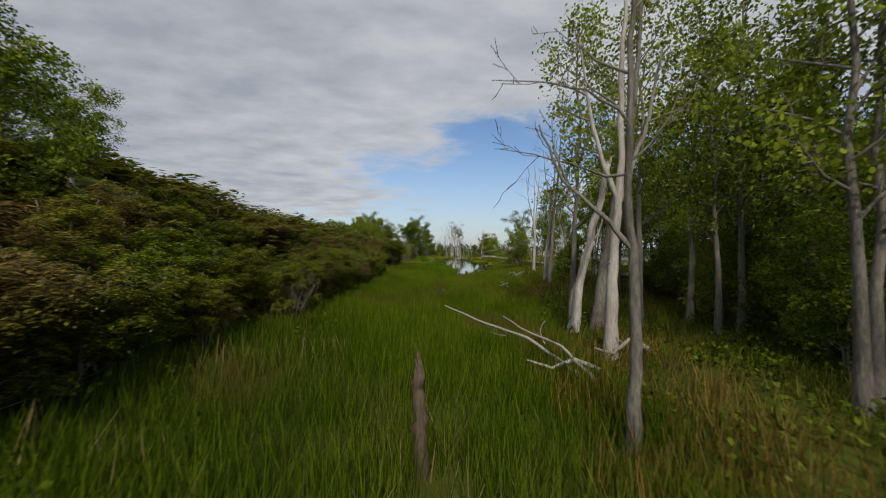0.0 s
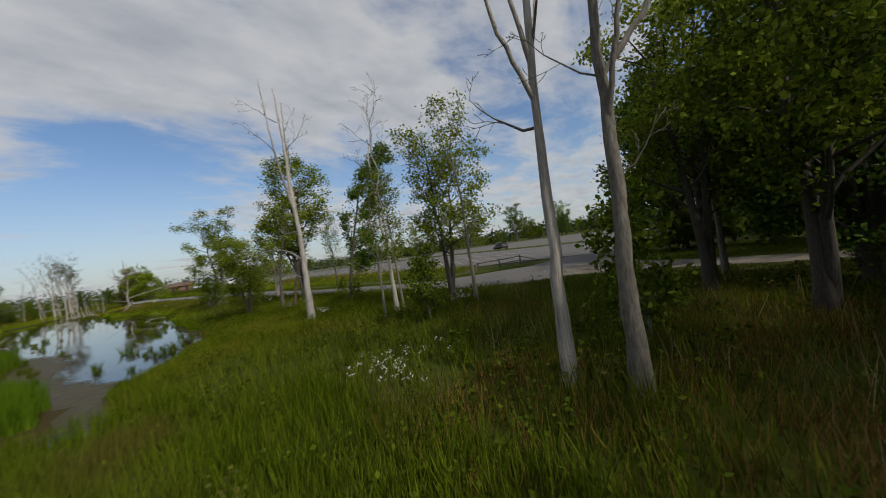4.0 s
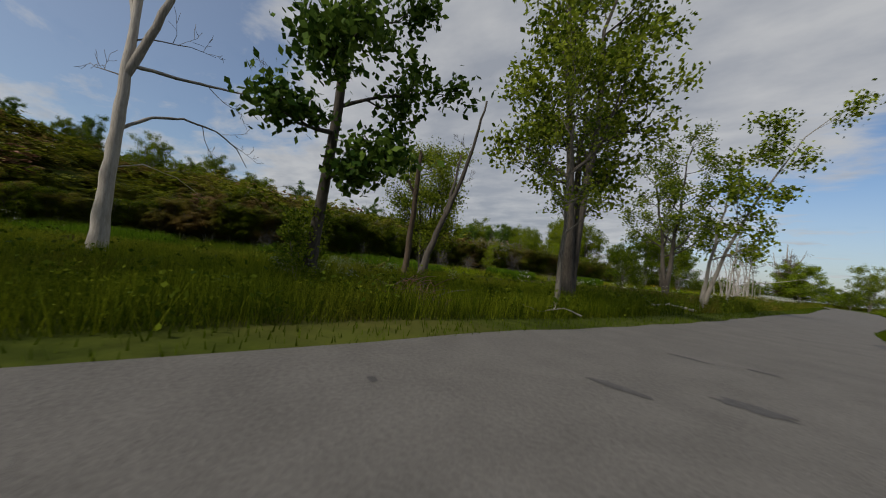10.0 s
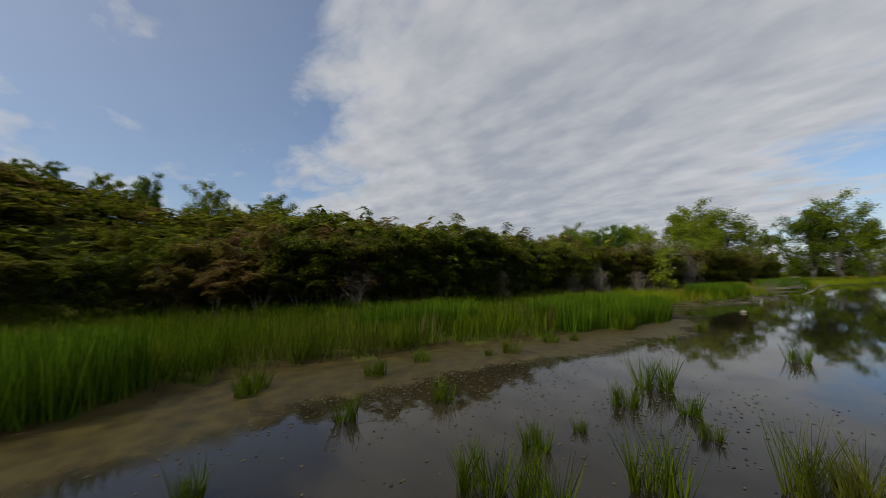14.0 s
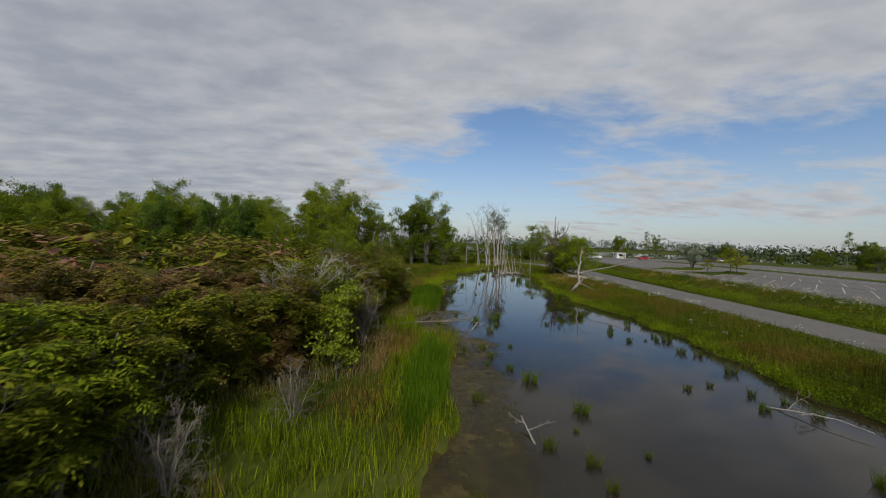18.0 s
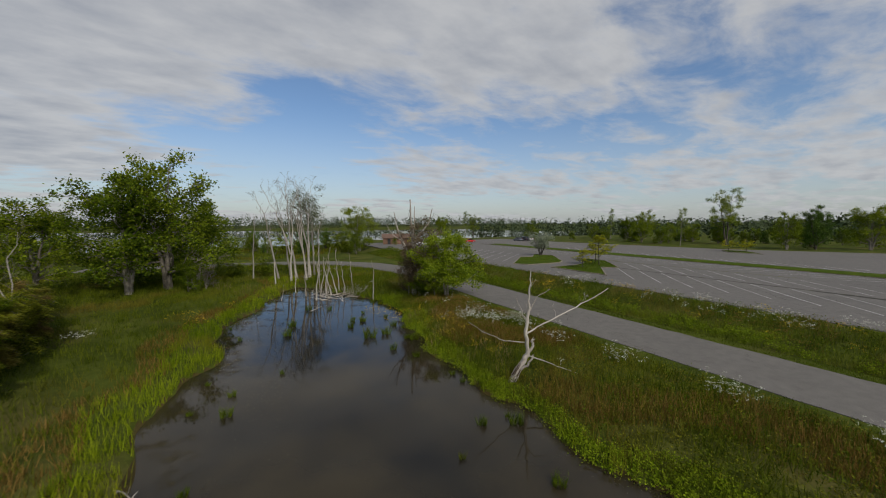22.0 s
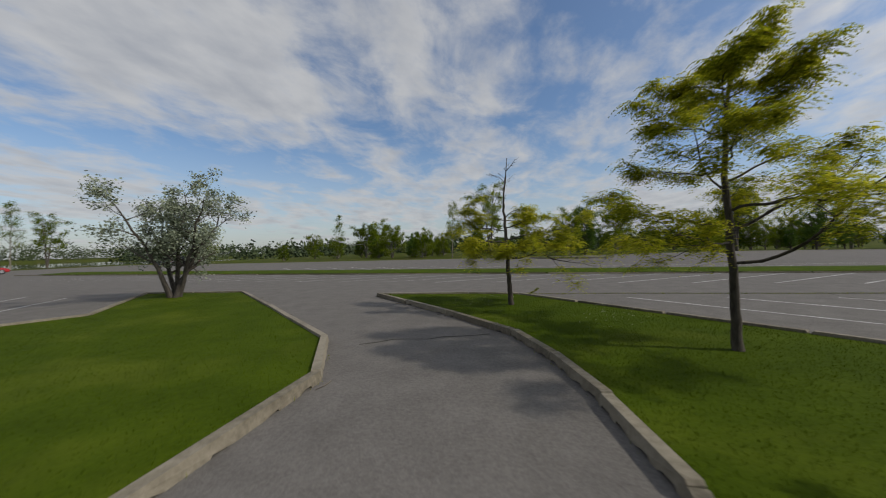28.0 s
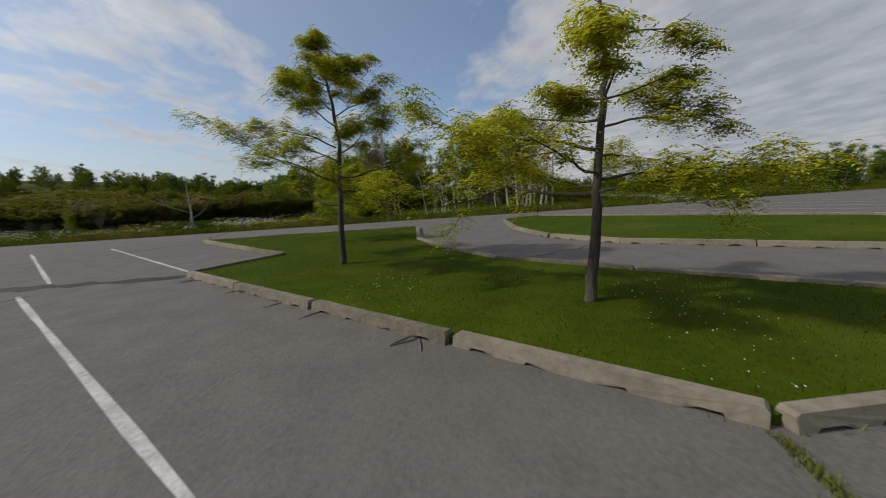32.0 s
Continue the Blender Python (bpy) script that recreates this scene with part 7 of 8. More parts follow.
    timber("fallen_limb", "pale bare limb lying off the east bank", "log", 13.3, 95.4,
           [([(0, 0, -0.05), (0.6, -0.8, 0.15), (1.3, -1.7, 0.3), (1.7, -2.6, 0.25)], 0.03, 0.012)], [((0.5, -0.6, 0.12), (0.9, 0.2, 0.4), 1.0, 0.016, 2), ((1.0, -1.3, 0.25), (-0.7, -0.5, 0.4), 0.9, 0.016, 2)], M_DEADWOOD, "branches in the pond", z=WATER, seed=91, torn=False)
    # brush heap
    r = random.Random(77)
    base = new("brush_heap")
    base.location = (21.2, 61.7, float(land(21.2, 61.7)))
    base.scale = (0.62, 0.9, 0.85)
    tagged(base, "heap of dead reddish-brown branches in the grass", "brush heap")
    for k in range(120):
        a, d = r.uniform(0, 6.28), r.random() ** 0.7
        p = Vector((math.cos(a) * d * 1.7, math.sin(a) * d * 1.0, r.uniform(0.05, 0.8) * (1 - d * 0.75)))
        e = p + Vector((r.gauss(0, 0.55), r.gauss(0, 0.45), r.gauss(0.05, 0.18)))
        e.z = max(e.z, 0.03)
        w = Wood()
        w.limb([p, p.lerp(e, 0.5) + Vector((0, 0, 0.05)), e], [r.uniform(0.006, 0.017), 0.008, 0.003], 5)
        part("branch", w.mesh("branch", M_BRUSH if k % 4 else M_TWIG), base)
    # stout dead tree behind the maple
    stout = timber("dead_tree", "stout pale dead tree with broken forking top limbs", "dead tree", 20.6, 153.4,
           [([(0, 0, -0.3), (0.1, 0, 2.5), (0.0, 0.1, 4.6), (-0.2, 0.1, 6.2), (-0.3, 0.2, 9.6)], 0.26, 0.06), ([(0.0, 0.1, 5.0), (0.7, 0.0, 6.2), (1.6, -0.2, 7.2), (2.1, -0.2, 8.8)], 0.12, 0.035), ([(-0.1, 0.1, 5.6), (0.2, 0.3, 7.2), (0.3, 0.4, 9.0)], 0.1, 0.03), ([(0, 0.1, 3.4), (-0.9, 0.2, 4.9), (-1.7, 0.2, 6.5), (-2.1, 0.3, 8.4)], 0.13, 0.03), ([(-1.2, 0.2, 5.5), (-2.3, 0.1, 6.1), (-3.1, 0.0, 7.2)], 0.06, 0.018)],
           [((0.7, 0, 6.2), (0.5, 0.6, 0.8), 1.6, 0.03, 2), ((-1.7, 0.2, 6.5), (-0.8, 0, 0.8), 1.8, 0.03, 2), ((-0.25, 0.1, 7.4), (-0.5, 0.5, 0.9), 1.8, 0.03, 2), ((1.7, -0.2, 7.6), (0.8, 0.1, 0.7), 1.2, 0.02, 2)], M_DEADWOOD, "dead trees", seed=21, twig=M_TWIG)
    stout.scale = (1.15, 1.15, 1.2)


dead_wood()

# ---- pond plants ----


def tussock_mesh(seed, n=120, tall=0.55, wide=0.2):
    r = np.random.RandomState(seed)
    a, d = r.uniform(0, 6.28, n), wide * np.sqrt(r.uniform(0, 1, n))
    return tufts(d * np.cos(a), d * np.sin(a), np.full(n, -0.05), tall * r.uniform(0.5, 1.0, n), 0.014 * r.uniform(0.7, 1.4, n), M_SEDGE, "blades", 0.55, seed)


def tussocks():
    meshes = [tussock_mesh(300 + i, 130 + 40 * i, 0.5 + 0.08 * i, 0.16 + 0.06 * i) for i in range(4)]
    spots = [(6.1, 62.2, 0.9), (8.3, 63.8, 0.75), (8.1, 66.1, 0.7), (7.95, 67.4, 0.9), (8.9, 66.5, 0.8), (9.6, 64.1, 1.15), (9.1, 63.0, 0.9), (10.6, 65.2, 1.0), (7.1, 60.3, 0.8), (8.3, 64.7, 0.4), (3.6, 69.6, 0.8), (4.0, 67.5, 0.7), (3.9, 66.8, 0.6), (3.9, 70.4, 0.6), (3.1, 91.3, 0.7), (4.2, 90.5, 0.6), (6.1, 91.0, 0.6), (11.0, 96.8, 0.7), (15.2, 102.4, 0.8), (14.9, 99.4, 0.8), (13.6, 96.4, 0.9), (12.8, 109.4, 0.6), (14.3, 109.6, 0.8), (15.9, 110.0, 0.8), (14.4, 95.6, 0.8), (14.6, 94.4, 0.9), (1.8, 109.4, 1.1), (3.6, 110.6, 1.2), (3.4, 108.3, 1.0), (2.7, 106.3, 1.1), (7.7, 109.5, 0.6), (12.1, 107.7, 0.6), (11.6, 106.6, 0.8), (12.3, 105.2, 0.8), (14.8, 106.7, 0.6), (14.5, 102.9, 0.7), (0.6, 101.5, 1.0), (1.8, 101.9, 0.9), (12.0, 121.7, 0.9), (8.3, 154.1, 0.9), (11.3, 147.2, 1.3), (10.6, 145.2, 1.1), (12.7, 141.8, 1.2), (11.2, 141.6, 1.4), (14.5, 146.9, 1.1), (6.0, 148.2, 1.4), (10.3, 153.1, 0.8), (12.1, 146.7, 0.8), (13.0, 149.6, 0.9), (11.9, 137.9, 1.1), (5.3, 145.4, 1.2), (14.2, 139.3, 1.0)]
    r = random.Random(12)
    for _ in range(70):
        y = r.uniform(60, 156)
        side = r.random()
        x = float(pond_left(y)) + r.random() ** 1.6 * 5 + 0.6 if side < 0.5 else float(pond_right(y)) - r.random() ** 1.6 * 4 - 0.6
        spots.append((x, y, r.uniform(0.4, 1.0)))
    first = None
    for i, (x, y, s) in enumerate(spots):
        if float(land(x, y)) > -1.86:
            continue
        ob = new("sedge_tussock")
        ob.matrix_world = pose(x, y, max(float(land(x, y)), WATER) - 0.02, 0, 0, i * 77.0) @ Matrix.Scale(s, 4)
        part("blade_tuft", meshes[i % 4], ob)
        tagged(ob, "tuft of bright green sedge standing in the pond", "sedge", group="sedge tufts in the pond")


tussocks()


def pond_weed():
    r = np.random.RandomState(91)
    c = []
    for x, y, sx, sy, n in [(5.2, 63.5, 1.1, 1.8, 900), (4.6, 66.5, 0.9, 2.2, 700), (9.0, 66.5, 0.8, 1.5, 300), (5.0, 70.0, 1.0, 2.0, 500), (6.4, 142.0, 1.5, 3.0, 800), (14.0, 137.0, 0.8, 3.5, 700), (3.0, 138.0, 1.2, 4.0, 800), (14.8, 122.0, 0.7, 3.0, 500), (15.4, 101.0, 0.7, 4.0, 600), (1.6, 95.0, 1.6, 3.0, 900), (3.2, 104.0, 1.2, 3.0, 700), (9.5, 156, 2.0, 2.0, 700)]:
        px, py = r.normal(x, sx, n), r.normal(y, sy, n)
        c.append(np.stack([px, py, np.full(n, WATER + 0.012)], -1))
    c = np.concatenate(c)
    c = c[land(c[:, 0], c[:, 1]) < -1.93]
    q = leaf_cards(c, 0.055, r, 0.97)
    q[..., 2] = WATER + 0.006 + (q[..., 2] - q[..., 2].mean()) * 0.05
    tagged(new("floating_weed", quad_mesh("floating_weed", q, M_POND_WEED)), "brownish floating weed in mats on the pond", "pond weed", kind="stuff")


M_POND_WEED = surface("pond_weed", (0.022, 0.021, 0.011), (0.075, 0.068, 0.030), 2.0, 0.6, 0, 0.4, island=0.8, coords="World")
pond_weed()


def boulder(x, y, s, seed):
    r = random.Random(seed)
    bm = bmesh.new()
    bmesh.ops.create_icosphere(bm, subdivisions=2, radius=s)
    for v in bm.verts:
        v.co *= 1 + r.uniform(-0.18, 0.18)
        v.co.z *= 0.7
    ob = new("stone", bm_mesh("stone", bm, M_CONCRETE, True))
    ob.location = (x, y, float(max(land(x, y), WATER)) + s * 0.25)
    tagged(ob, "small pale stone at the pond edge", "stone", group="stones at the pond")


boulder(1.6, 70.5, 0.16, 1)
boulder(2.4, 73.2, 0.12, 2)
boulder(4.1, 84.0, 0.14, 3)

# ---- fence by the junction ----
M_FENCE = surface("dark_fence_wood", (0.035, 0.028, 0.022), (0.11, 0.09, 0.07), 6.0, 0.9, 0.8, 0.3, obj=0.3, wave=(3.0, 3.0, 0.8))


def rail(a, b, parent, origin):
    a, b = Vector(a), Vector(b)
    bm = box(1, 1, 1)
    d = b - a
    n = d.length
    for v in bm.verts:
        taper = 0.75 if abs(v.co.x) > 0.4 else 1
        v.co = Vector((v.co.x * n, v.co.y * 0.075 * taper, (v.co.z - 0.5) * 0.115 * taper))
    bmesh.ops.bevel(bm, geom=bm.edges[:], offset=0.014, segments=1, affect="EDGES")
    ob = part("rail", bm_mesh("rail", bm, M_FENCE), parent)
    ob.location = (a + b) / 2 - Vector(origin)
    ob.rotation_mode = "QUATERNION"
    ob.rotation_quaternion = d.to_track_quat("X", "Z")


def fence():
    posts = [(35.6, 59.7), (37.4, 58.2), (40.1, 57.2)]
    g = [float(land(x, y)) for x, y in posts]
    base = new("split_rail_fence")
    origin = (posts[1][0], posts[1][1], g[1])
    base.location = origin
    tagged(base, "dark wooden split-rail fence with rails sloping to the ground", "fence")
    for (x, y), z in zip(posts, g):
        bm = box(0.13, 0.13, 1.25, 0.018, -0.2)
        bmesh.ops.subdivide_edges(bm, edges=[e for e in bm.edges if abs(e.verts[0].co.z - e.verts[1].co.z) > 0.5], cuts=2)
        ob = part("post", bm_mesh("post", bm, M_FENCE), base)
        ob.location = Vector((x, y, z)) - Vector(origin)
        ob.rotation_euler = (0.03, -0.02, x)
    for h in (0.45, 0.88):
        for i in (0, 1):
            rail((*posts[i], g[i] + h), (*posts[i + 1], g[i + 1] + h + 0.02), base, origin)
    for (x, y), i, out in (((34.1, 60.8), 0, 1), ((41.3, 55.4), 2, 1)):
        for h in (0.45, 0.88):
            rail((*posts[i], g[i] + h), (x, y, float(land(x, y)) + 0.07 + h * 0.12), base, origin)


fence()

# ---- vehicles ----
M_GLASS = plain("car_glass", (0.012, 0.014, 0.016), 0.08)
M_TYRE = surface("tyre_rubber", (0.012, 0.012, 0.012), (0.03, 0.03, 0.03), 20.0, 0.85, 0.3)
M_RIM = plain("alloy_rim", (0.45, 0.45, 0.46), 0.3, 0.9)
M_HEADLIGHT = plain("headlight_glass", (0.7, 0.72, 0.74), 0.15)
M_TAILLIGHT = plain("taillight_red", (0.35, 0.01, 0.01), 0.25)
M_TRIM = plain("black_trim", (0.015, 0.015, 0.016), 0.6)


def loft(sections):
    """Cross-sections (x, z0, z1, half width low, half width high), rounded at the shoulders."""
    bm = bmesh.new()
    rings = []
    for x, z0, z1, w0, w1 in sections:
        m = z0 + (z1 - z0) * 0.72
        prof = [(-w0 * 0.93, z0), (-w0, z0 + 0.12 * (z1 - z0)), (-w0, m), (-w1, z1), (w1, z1), (w0, m), (w0, z0 + 0.12 * (z1 - z0)), (w0 * 0.93, z0)]
        rings.append([bm.verts.new((x, y, z)) for y, z in prof])
    for a, b in zip(rings[:-1], rings[1:]):
        for k in range(8):
            bm.faces.new((a[k], a[(k + 1) % 8], b[(k + 1) % 8], b[k]))
    bm.faces.new(rings[0])
    bm.faces.new(rings[-1][::-1])
    bmesh.ops.recalc_face_normals(bm, faces=bm.faces[:])
    bmesh.ops.bevel(bm, geom=[e for e in bm.edges if e.calc_face_angle(0) > 0.5], offset=0.035, segments=2, affect="EDGES")
    return bm


def wheel_meshes(rad):
    out = []
    for nm, ra, rb, w, m in (("tyre", rad, rad * 0.66, 0.23, M_TYRE), ("rim", rad * 0.66, rad * 0.12, 0.2, M_RIM)):
        prof = [(rb, -w / 2), (ra * 0.93, -w / 2), (ra, -w / 2 + 0.035), (ra, w / 2 - 0.035), (ra * 0.93, w / 2), (rb, w / 2 - (0.05 if nm == "rim" else 0))]
        v, f, n = [], [], 20
        for i in range(n):
            a = 2 * math.pi * i / n
            v += [(math.cos(a) * q, y, math.sin(a) * q) for q, y in prof]
        k = len(prof)
        for i in range(n):
            for j in range(k):
                f.append((i * k + j, i * k + (j + 1) % k, ((i + 1) % n) * k + (j + 1) % k, ((i + 1) % n) * k + j))
        out.append((nm, mesh_of(nm, v, f, m, True)))
    return out


def vehicle(name, label, category, x, y, turn, paint, style, group="parked cars"):
    base = new(name)
    tagged(base, label, category, group=group)
    z = lotz(y)
    if style == "suv":
        n, h, body = 4.7, 1.72, [(-2.3, 0.42, 0.78, 0.82, 0.76), (-2.2, 0.3, 1.02, 0.9, 0.84), (-0.9, 0.26, 1.05, 0.93, 0.86), (0.6, 0.26, 1.03, 0.93, 0.86), (1.2, 0.28, 1.0, 0.92, 0.82), (2.1, 0.32, 0.86, 0.88, 0.74), (2.3, 0.4, 0.7, 0.78, 0.68)]
        cab = [(-2.15, 0.98, 1.04, 0.82, 0.78), (-1.95, 1.0, 1.64, 0.82, 0.64), (-0.2, 1.0, 1.72, 0.84, 0.64), (0.5, 1.0, 1.66, 0.84, 0.62), (1.25, 0.96, 1.0, 0.8, 0.74)]
    elif style == "pickup":
        n, h, body = 5.6, 1.85, [(-2.75, 0.5, 1.1, 0.9, 0.9), (-2.7, 0.4, 1.18, 0.95, 0.92), (-0.8, 0.36, 1.18, 0.96, 0.92), (1.2, 0.36, 1.15, 0.96, 0.9), (2.5, 0.38, 1.06, 0.95, 0.85), (2.75, 0.45, 0.85, 0.88, 0.78)]
        cab = [(-0.75, 1.1, 1.2, 0.84, 0.8), (-0.65, 1.12, 1.8, 0.84, 0.68), (0.4, 1.12, 1.85, 0.85, 0.68), (0.75, 1.12, 1.78, 0.85, 0.66), (1.4, 1.1, 1.14, 0.82, 0.76)]
    else:
        n, h, body = 4.5, 1.45, [(-2.2, 0.42, 0.74, 0.8, 0.74), (-2.1, 0.26, 0.94, 0.87, 0.78), (-0.9, 0.22, 0.93, 0.9, 0.82), (0.7, 0.22, 0.92, 0.9, 0.82), (1.3, 0.24, 0.88, 0.89, 0.76), (2.05, 0.28, 0.72, 0.84, 0.66), (2.2, 0.36, 0.6, 0.74, 0.6)]
        cab = [(-1.75, 0.86, 0.92, 0.78, 0.72), (-1.0, 0.88, 1.4, 0.8, 0.58), (0.1, 0.88, 1.45, 0.8, 0.58), (0.4, 0.88, 1.38, 0.8, 0.56), (1.2, 0.86, 0.9, 0.76, 0.7)]
    part("body", bm_mesh("body", loft(body), paint, True), base)
    part("window_glass", bm_mesh("window_glass", loft(cab), M_GLASS, True), base, "dark tinted windows")
    top = cab[2]
    bm = box(abs(cab[3][0] - cab[1][0]) + 0.1, top[4] * 2 + 0.06, 0.07, 0.03, 0)
    ob = part("roof", bm_mesh("roof", bm, paint, True), base)
    ob.location = ((cab[1][0] + cab[3][0]) / 2, 0, top[2] - 0.035)
    if style == "pickup":
        ob = part("load_bed", bm_mesh("load_bed", box(1.75, 1.5, 0.08, 0.02, 0), M_TRIM), base, "dark open load bed")
        ob.location = (-1.72, 0, 1.14)
    rad = 0.38 if style != "car" else 0.32
    wm = wheel_meshes(rad)
    for sx in (-1, 1):
        for sy in (-1, 1):
            wheel = part("wheel", None, base)
            wheel.location = (sx * n * 0.305, sy * 0.8, rad)
            for nm, me in wm:
                part(nm, me, wheel)
    for sy in (-0.6, 0.6):
        ob = part("headlight", bm_mesh("headlight", box(0.1, 0.32, 0.14, 0.03), M_HEADLIGHT), base)
        ob.location = (body[-1][0] - 0.14, sy, body[-1][2] - 0.1)
        ob = part("taillight", bm_mesh("taillight", box(0.08, 0.22, 0.24, 0.02), M_TAILLIGHT), base)
        ob.location = (body[0][0] + 0.06, sy * 1.1, body[0][2] - 0.06)
    for bx in (body[0][0] + 0.03, body[-1][0] - 0.03):
        ob = part("bumper", bm_mesh("bumper", box(0.2, 1.5, 0.2, 0.04), M_TRIM), base)
        ob.location = (bx, 0, 0.36)
    base.matrix_world = pose(x, y, z, 0, 0, turn)
    return base


P_BLACK, P_WHITE, P_RED, P_GREY = plain("black_paint", (0.012, 0.013, 0.016), 0.2), plain("white_paint", (0.72, 0.73, 0.74), 0.25), plain("red_paint", (0.36, 0.02, 0.02), 0.25), plain("grey_paint", (0.12, 0.13, 0.15), 0.25)
vehicle("suv", "black estate car parked alone on the car park", "car", 79.9, 84.3, 62, P_BLACK, "suv")
vehicle("pickup_truck", "white pickup truck parked near the lake", "pickup", 53.8, 219.7, 5, P_WHITE, "pickup")
vehicle("car", "red car parked at the far kerb", "car", 77.0, 228.0, 0, P_RED, "car")
vehicle("car", "dark car in the far row by the lake", "car", 99.6, 227.0, 90, P_GREY, "car")
vehicle("suv", "black estate car in the far row by the lake", "car", 102.6, 227.0, 90, P_BLACK, "suv")
vehicle("car", "white car in the far row by the lake", "car", 105.4, 227.0, 90, P_WHITE, "car")

# ---- small buildings by the lake ----
M_BROWN = surface("brown_cladding", (0.10, 0.055, 0.035), (0.20, 0.115, 0.075), 5.0, 0.8, 0.4, 0.3)
M_ROOF = surface("brown_shingle", (0.07, 0.042, 0.030), (0.15, 0.095, 0.07), 4.0, 0.9, 0.6, 0.3)
M_WHITE = surface("white_board", (0.55, 0.55, 0.53), (0.78, 0.78, 0.76), 4.0, 0.7, 0.2, 0.2)


def gable_roof(w, d, rise, over, material, name="roof"):
    t = 0.14
    x, y = w / 2 + over, d / 2 + over
    v = []
    for yy in (-y, y):
        v += [(-x, yy, -over * rise / (w / 2)), (0, yy, rise), (x, yy, -over * rise / (w / 2)), (x, yy, -over * rise / (w / 2) + t), (0, yy, rise + t), (-x, yy, -over * rise / (w / 2) + t)]
    f = [(0, 1, 4, 5), (1, 2, 3, 4), (6, 11, 10, 7), (7, 10, 9, 8)]
    for k in range(6):
        f.append((k, (k + 1) % 6, 6 + (k + 1) % 6, 6 + k))
    return mesh_of(name, v, f, material)


def washroom():
    base = new("park_washroom")
    tagged(base, "low brown gabled park building near the lake", "building")
    w, d, h, t = 5.0, 9.0, 2.4, 0.2
    for nm, sx, sy, x, y in (("wall", t, d, -w / 2 + t / 2, 0), ("wall", t, d, w / 2 - t / 2, 0)):
        ob = part(nm, bm_mesh(nm, box(sx, sy, h), M_BROWN), base)
        ob.location = (x, y, 0)
    for y in (-d / 2 + t / 2, d / 2 - t / 2):
        bm = bmesh.new()
        p = [(-w / 2 + t, 0), (w / 2 - t, 0), (w / 2 - t, h), (0, h + 1.1), (-w / 2 + t, h)]
        a = [bm.verts.new((px, -t / 2, pz)) for px, pz in p]
        b = [bm.verts.new((px, t / 2, pz)) for px, pz in p]
        bm.faces.new(a)
        bm.faces.new(b[::-1])
        for k in range(5):
            bm.faces.new((a[k], b[k], b[(k + 1) % 5], a[(k + 1) % 5]))
        bmesh.ops.recalc_face_normals(bm, faces=bm.faces[:])
        ob = part("wall", bm_mesh("wall", bm, M_BROWN), base)
        ob.location = (0, y, 0)
    ob = part("roof", gable_roof(w, d, 1.2, 0.5, M_ROOF), base, "brown shingled gable roof")
    ob.location = (0, 0, h)
    for y in (-2.4, 2.4):
        ob = part("door", bm_mesh("door", box(0.08, 1.0, 2.05, 0.01), M_TRIM), base, "dark steel door")
        ob.location = (-w / 2 - 0.03, y, 0)
        hb = part("handle", bm_mesh("handle", box(0.05, 0.04, 0.2, 0.01), M_RIM), ob)
        hb.location = (-0.07, 0.38, 1.0)
    ob = part("vent_window", bm_mesh("vent_window", box(0.08, 1.2, 0.4, 0.01), M_GLASS), base)
    ob.location = (-w / 2 - 0.03, 0, 1.75)
    base.matrix_world = pose(50, 234.5, float(land(50, 234.5)), 0, 0, 68)


washroom()


def kiosk():
    base = new("pay_kiosk")
    tagged(base, "small white shelter kiosk with a flat roof", "kiosk")
    for x in (-1.9, 1.9):
        for y in (-1.2, 1.2):
            ob = part("post", bm_mesh("post", box(0.14, 0.14, 2.3, 0.01), M_WHITE), base)
            ob.location = (x, y, 0)
    ob = part("roof", bm_mesh("roof", box(4.6, 3.2, 0.2, 0.03), M_WHITE), base)
    ob.location = (0, 0, 2.3)
    ob = part("cabin", bm_mesh("cabin", box(3.2, 1.9, 2.2, 0.02), M_WHITE), base)
    ob = part("hatch", bm_mesh("hatch", box(1.6, 0.08, 0.9, 0.01), M_GLASS), base, "dark serving hatch")
    ob.location = (0, -0.97, 1.0)
    base.matrix_world = pose(70.3, 235, float(land(70.3, 235)), 0, 0, 8)


kiosk()

# ---- weeds in the cracks and litter by the kerbs ----


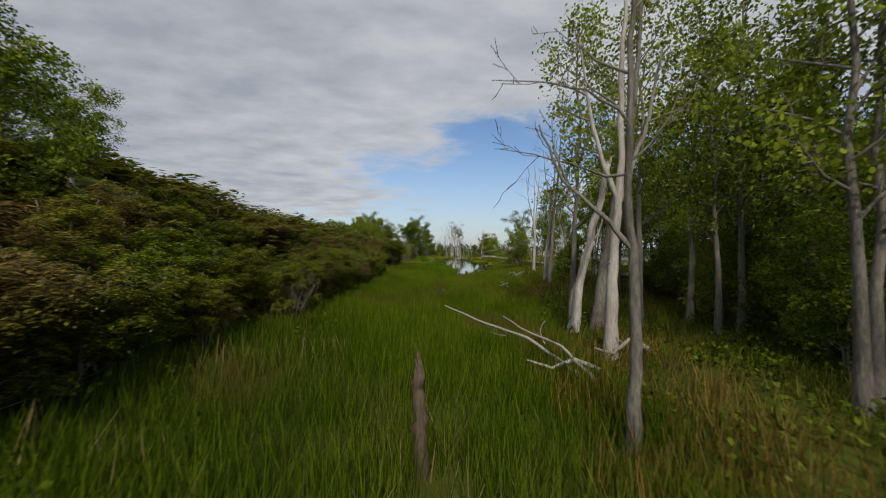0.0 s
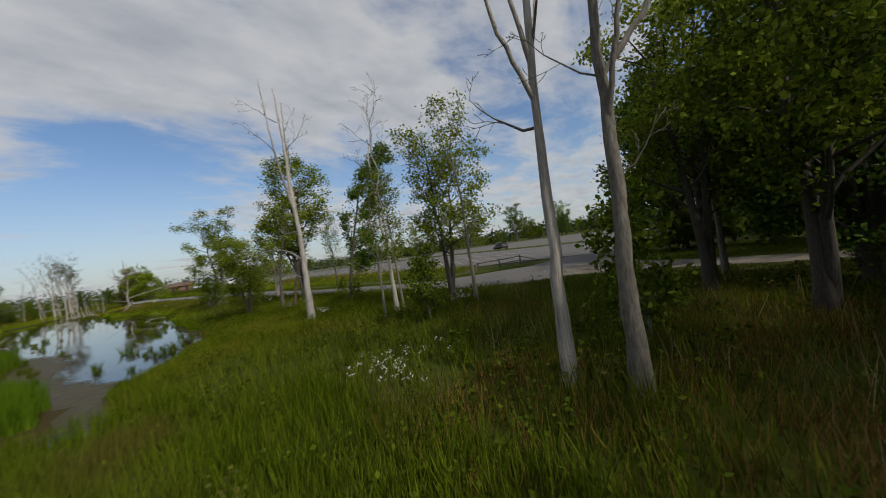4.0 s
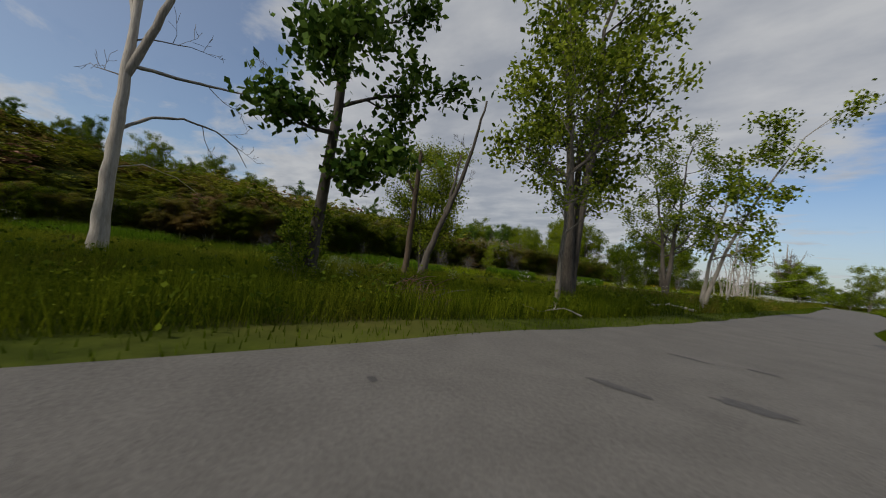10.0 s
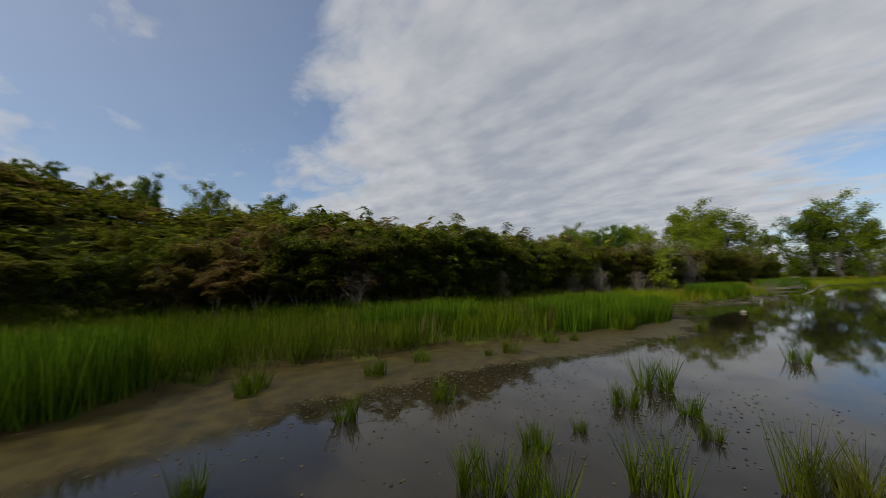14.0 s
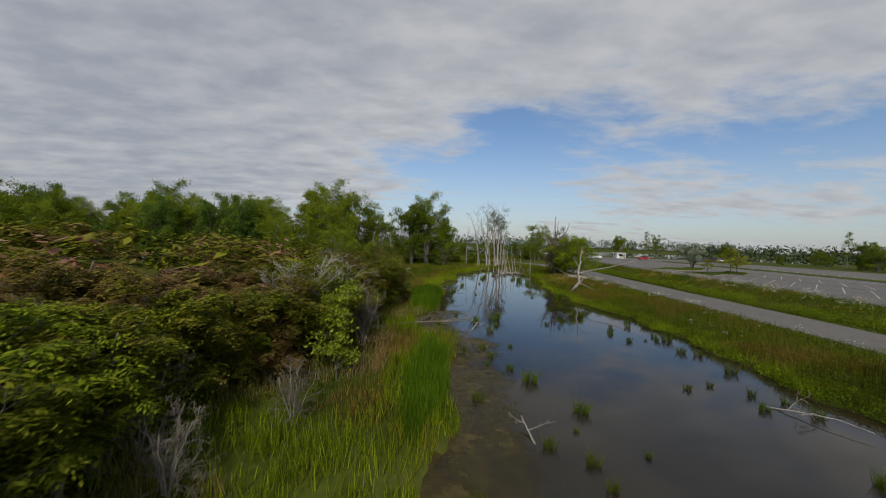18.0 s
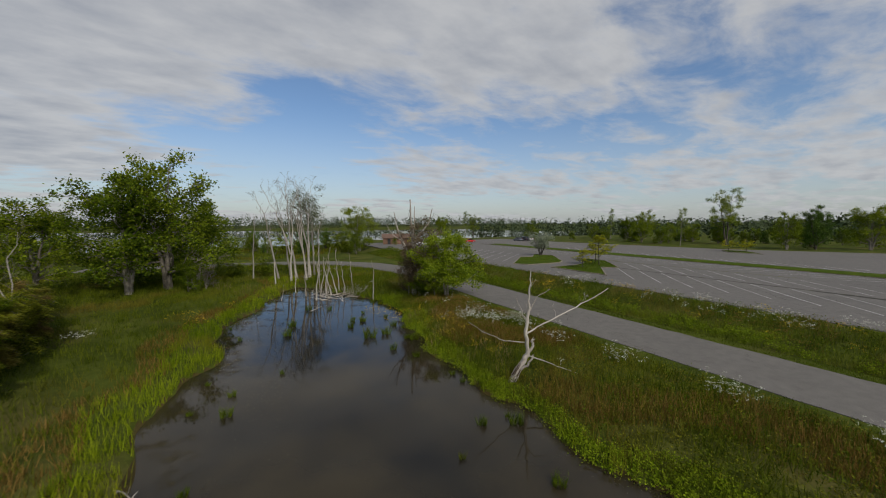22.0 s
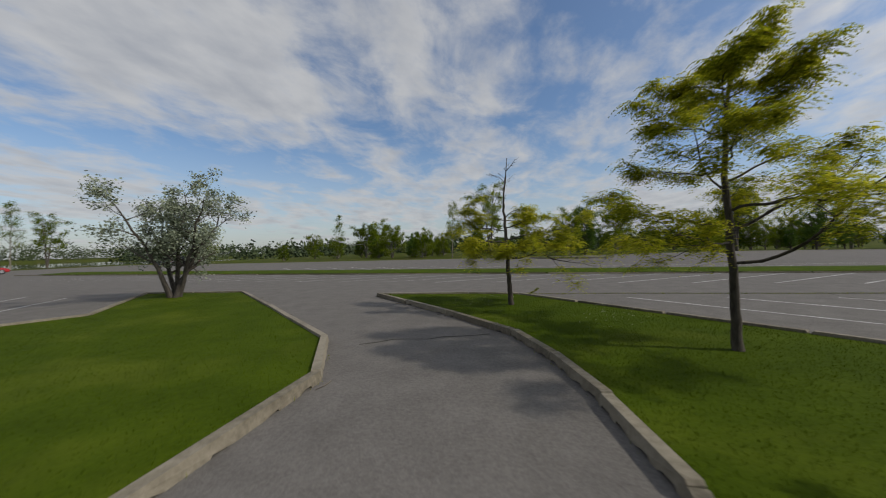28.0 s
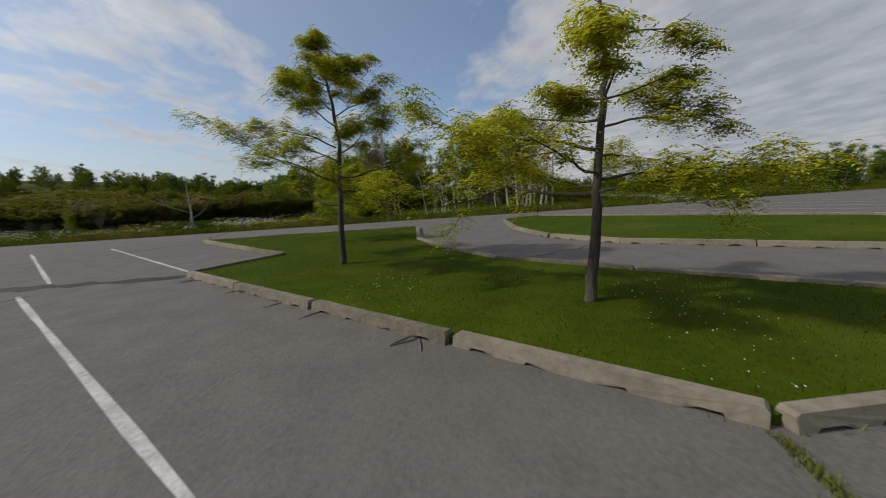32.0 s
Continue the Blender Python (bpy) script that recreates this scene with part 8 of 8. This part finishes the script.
def crack_grass():
    r = np.random.RandomState(61)
    xs, ys, hs = [], [], []
    for line, per, hmax in ((C_A, 110, 0.06), (C_B, 60, 0.06), (SEAM, 5, 0.06)):
        for (x0, y0), (x1, y1) in zip(line, line[1:]):
            if line is SEAM and y0 < 118:
                continue
            t = r.uniform(0, 1, per)
            xs.append(x0 + (x1 - x0) * t + r.normal(0, 0.03, per))
            ys.append(y0 + (y1 - y0) * t + r.normal(0, 0.03, per))
            hs.append(hmax * r.uniform(0.2, 1, per))
    for pts in (ISLAND_R, ISLAND_L):
        for (x0, y0), (x1, y1) in zip(pts, pts[1:] + pts[:1]):
            n = int(math.hypot(x1 - x0, y1 - y0) * 9)
            t = r.uniform(0, 1, n)
            keep = np.sin(t * 9 + x0) > 0.2
            d = Vector((x1 - x0, y1 - y0)).normalized()
            off = 0.13
            xs.append((x0 + (x1 - x0) * t + d.y * off)[keep])
            ys.append((y0 + (y1 - y0) * t - d.x * off)[keep])
            hs.append((0.05 * r.uniform(0.3, 1, n))[keep])
    x, y, h = np.concatenate(xs), np.concatenate(ys), np.concatenate(hs)
    me = tufts(x, y, lot_z(y) + 0.02, h, 0.012 * r.uniform(0.6, 1.4, len(x)), M_CRACKWEED, "crack_grass", 0.9, 62)
    tagged(new("crack_grass", me), "short weedy grass growing in asphalt cracks", "grass", kind="stuff")


crack_grass()


def clover():
    r = np.random.RandomState(63)
    x, y = r.uniform(57, 63.4, 900), r.uniform(153, 164, 900)
    ok = inside_poly(x, y, ISLAND_R) & (np.sin(x * 1.1 + y) + np.sin(y * 1.7) > 0.6)
    c = np.stack([x[ok], y[ok], np.full(ok.sum(), 0.165)], -1)
    tagged(new("clover_flowers", quad_mesh("clover_flowers", leaf_cards(np.repeat(c, 3, 0), 0.022, r, 0.3), M_WHITEFLOWER)), "tiny white clover flowers in the lawn", "flowers", kind="stuff")


clover()


def litter():
    r = random.Random(66)
    for k in range(26):
        t = r.random()
        (x0, y0), (x1, y1) = r.choice([((46.2, 161.5), (53.6, 161.2)), ((55.7, 162.5), (63, 172)), ((59.0, 160.3), (62.9, 164.8)), ((56, 150.8), (63.4, 158.9))])
        x, y = x0 + (x1 - x0) * t, y0 + (y1 - y0) * t
        d = Vector((x1 - x0, y1 - y0)).normalized()
        side = -1 if y0 > 160.8 else 1
        x, y = x + d.y * 0.25 * (1 if y0 != 160.3 else -1), y - d.x * 0.25 * (1 if y0 != 160.3 else -1)
        w = Wood()
        n = r.uniform(0.12, 0.45)
        w.limb([Vector((-n / 2, 0, 0.008)), Vector((0, r.uniform(-0.04, 0.04), 0.012)), Vector((n / 2, 0, 0.008))], [0.008, 0.009, 0.004], 5)
        ob = new("fallen_twig", w.mesh("twig", M_TWIG))
        ob.matrix_world = pose(x, y, 0.02, 0, 0, r.uniform(0, 360))
        tagged(ob, "small grey twig lying by the kerb", "twig", group="twigs by the kerbs")


litter()
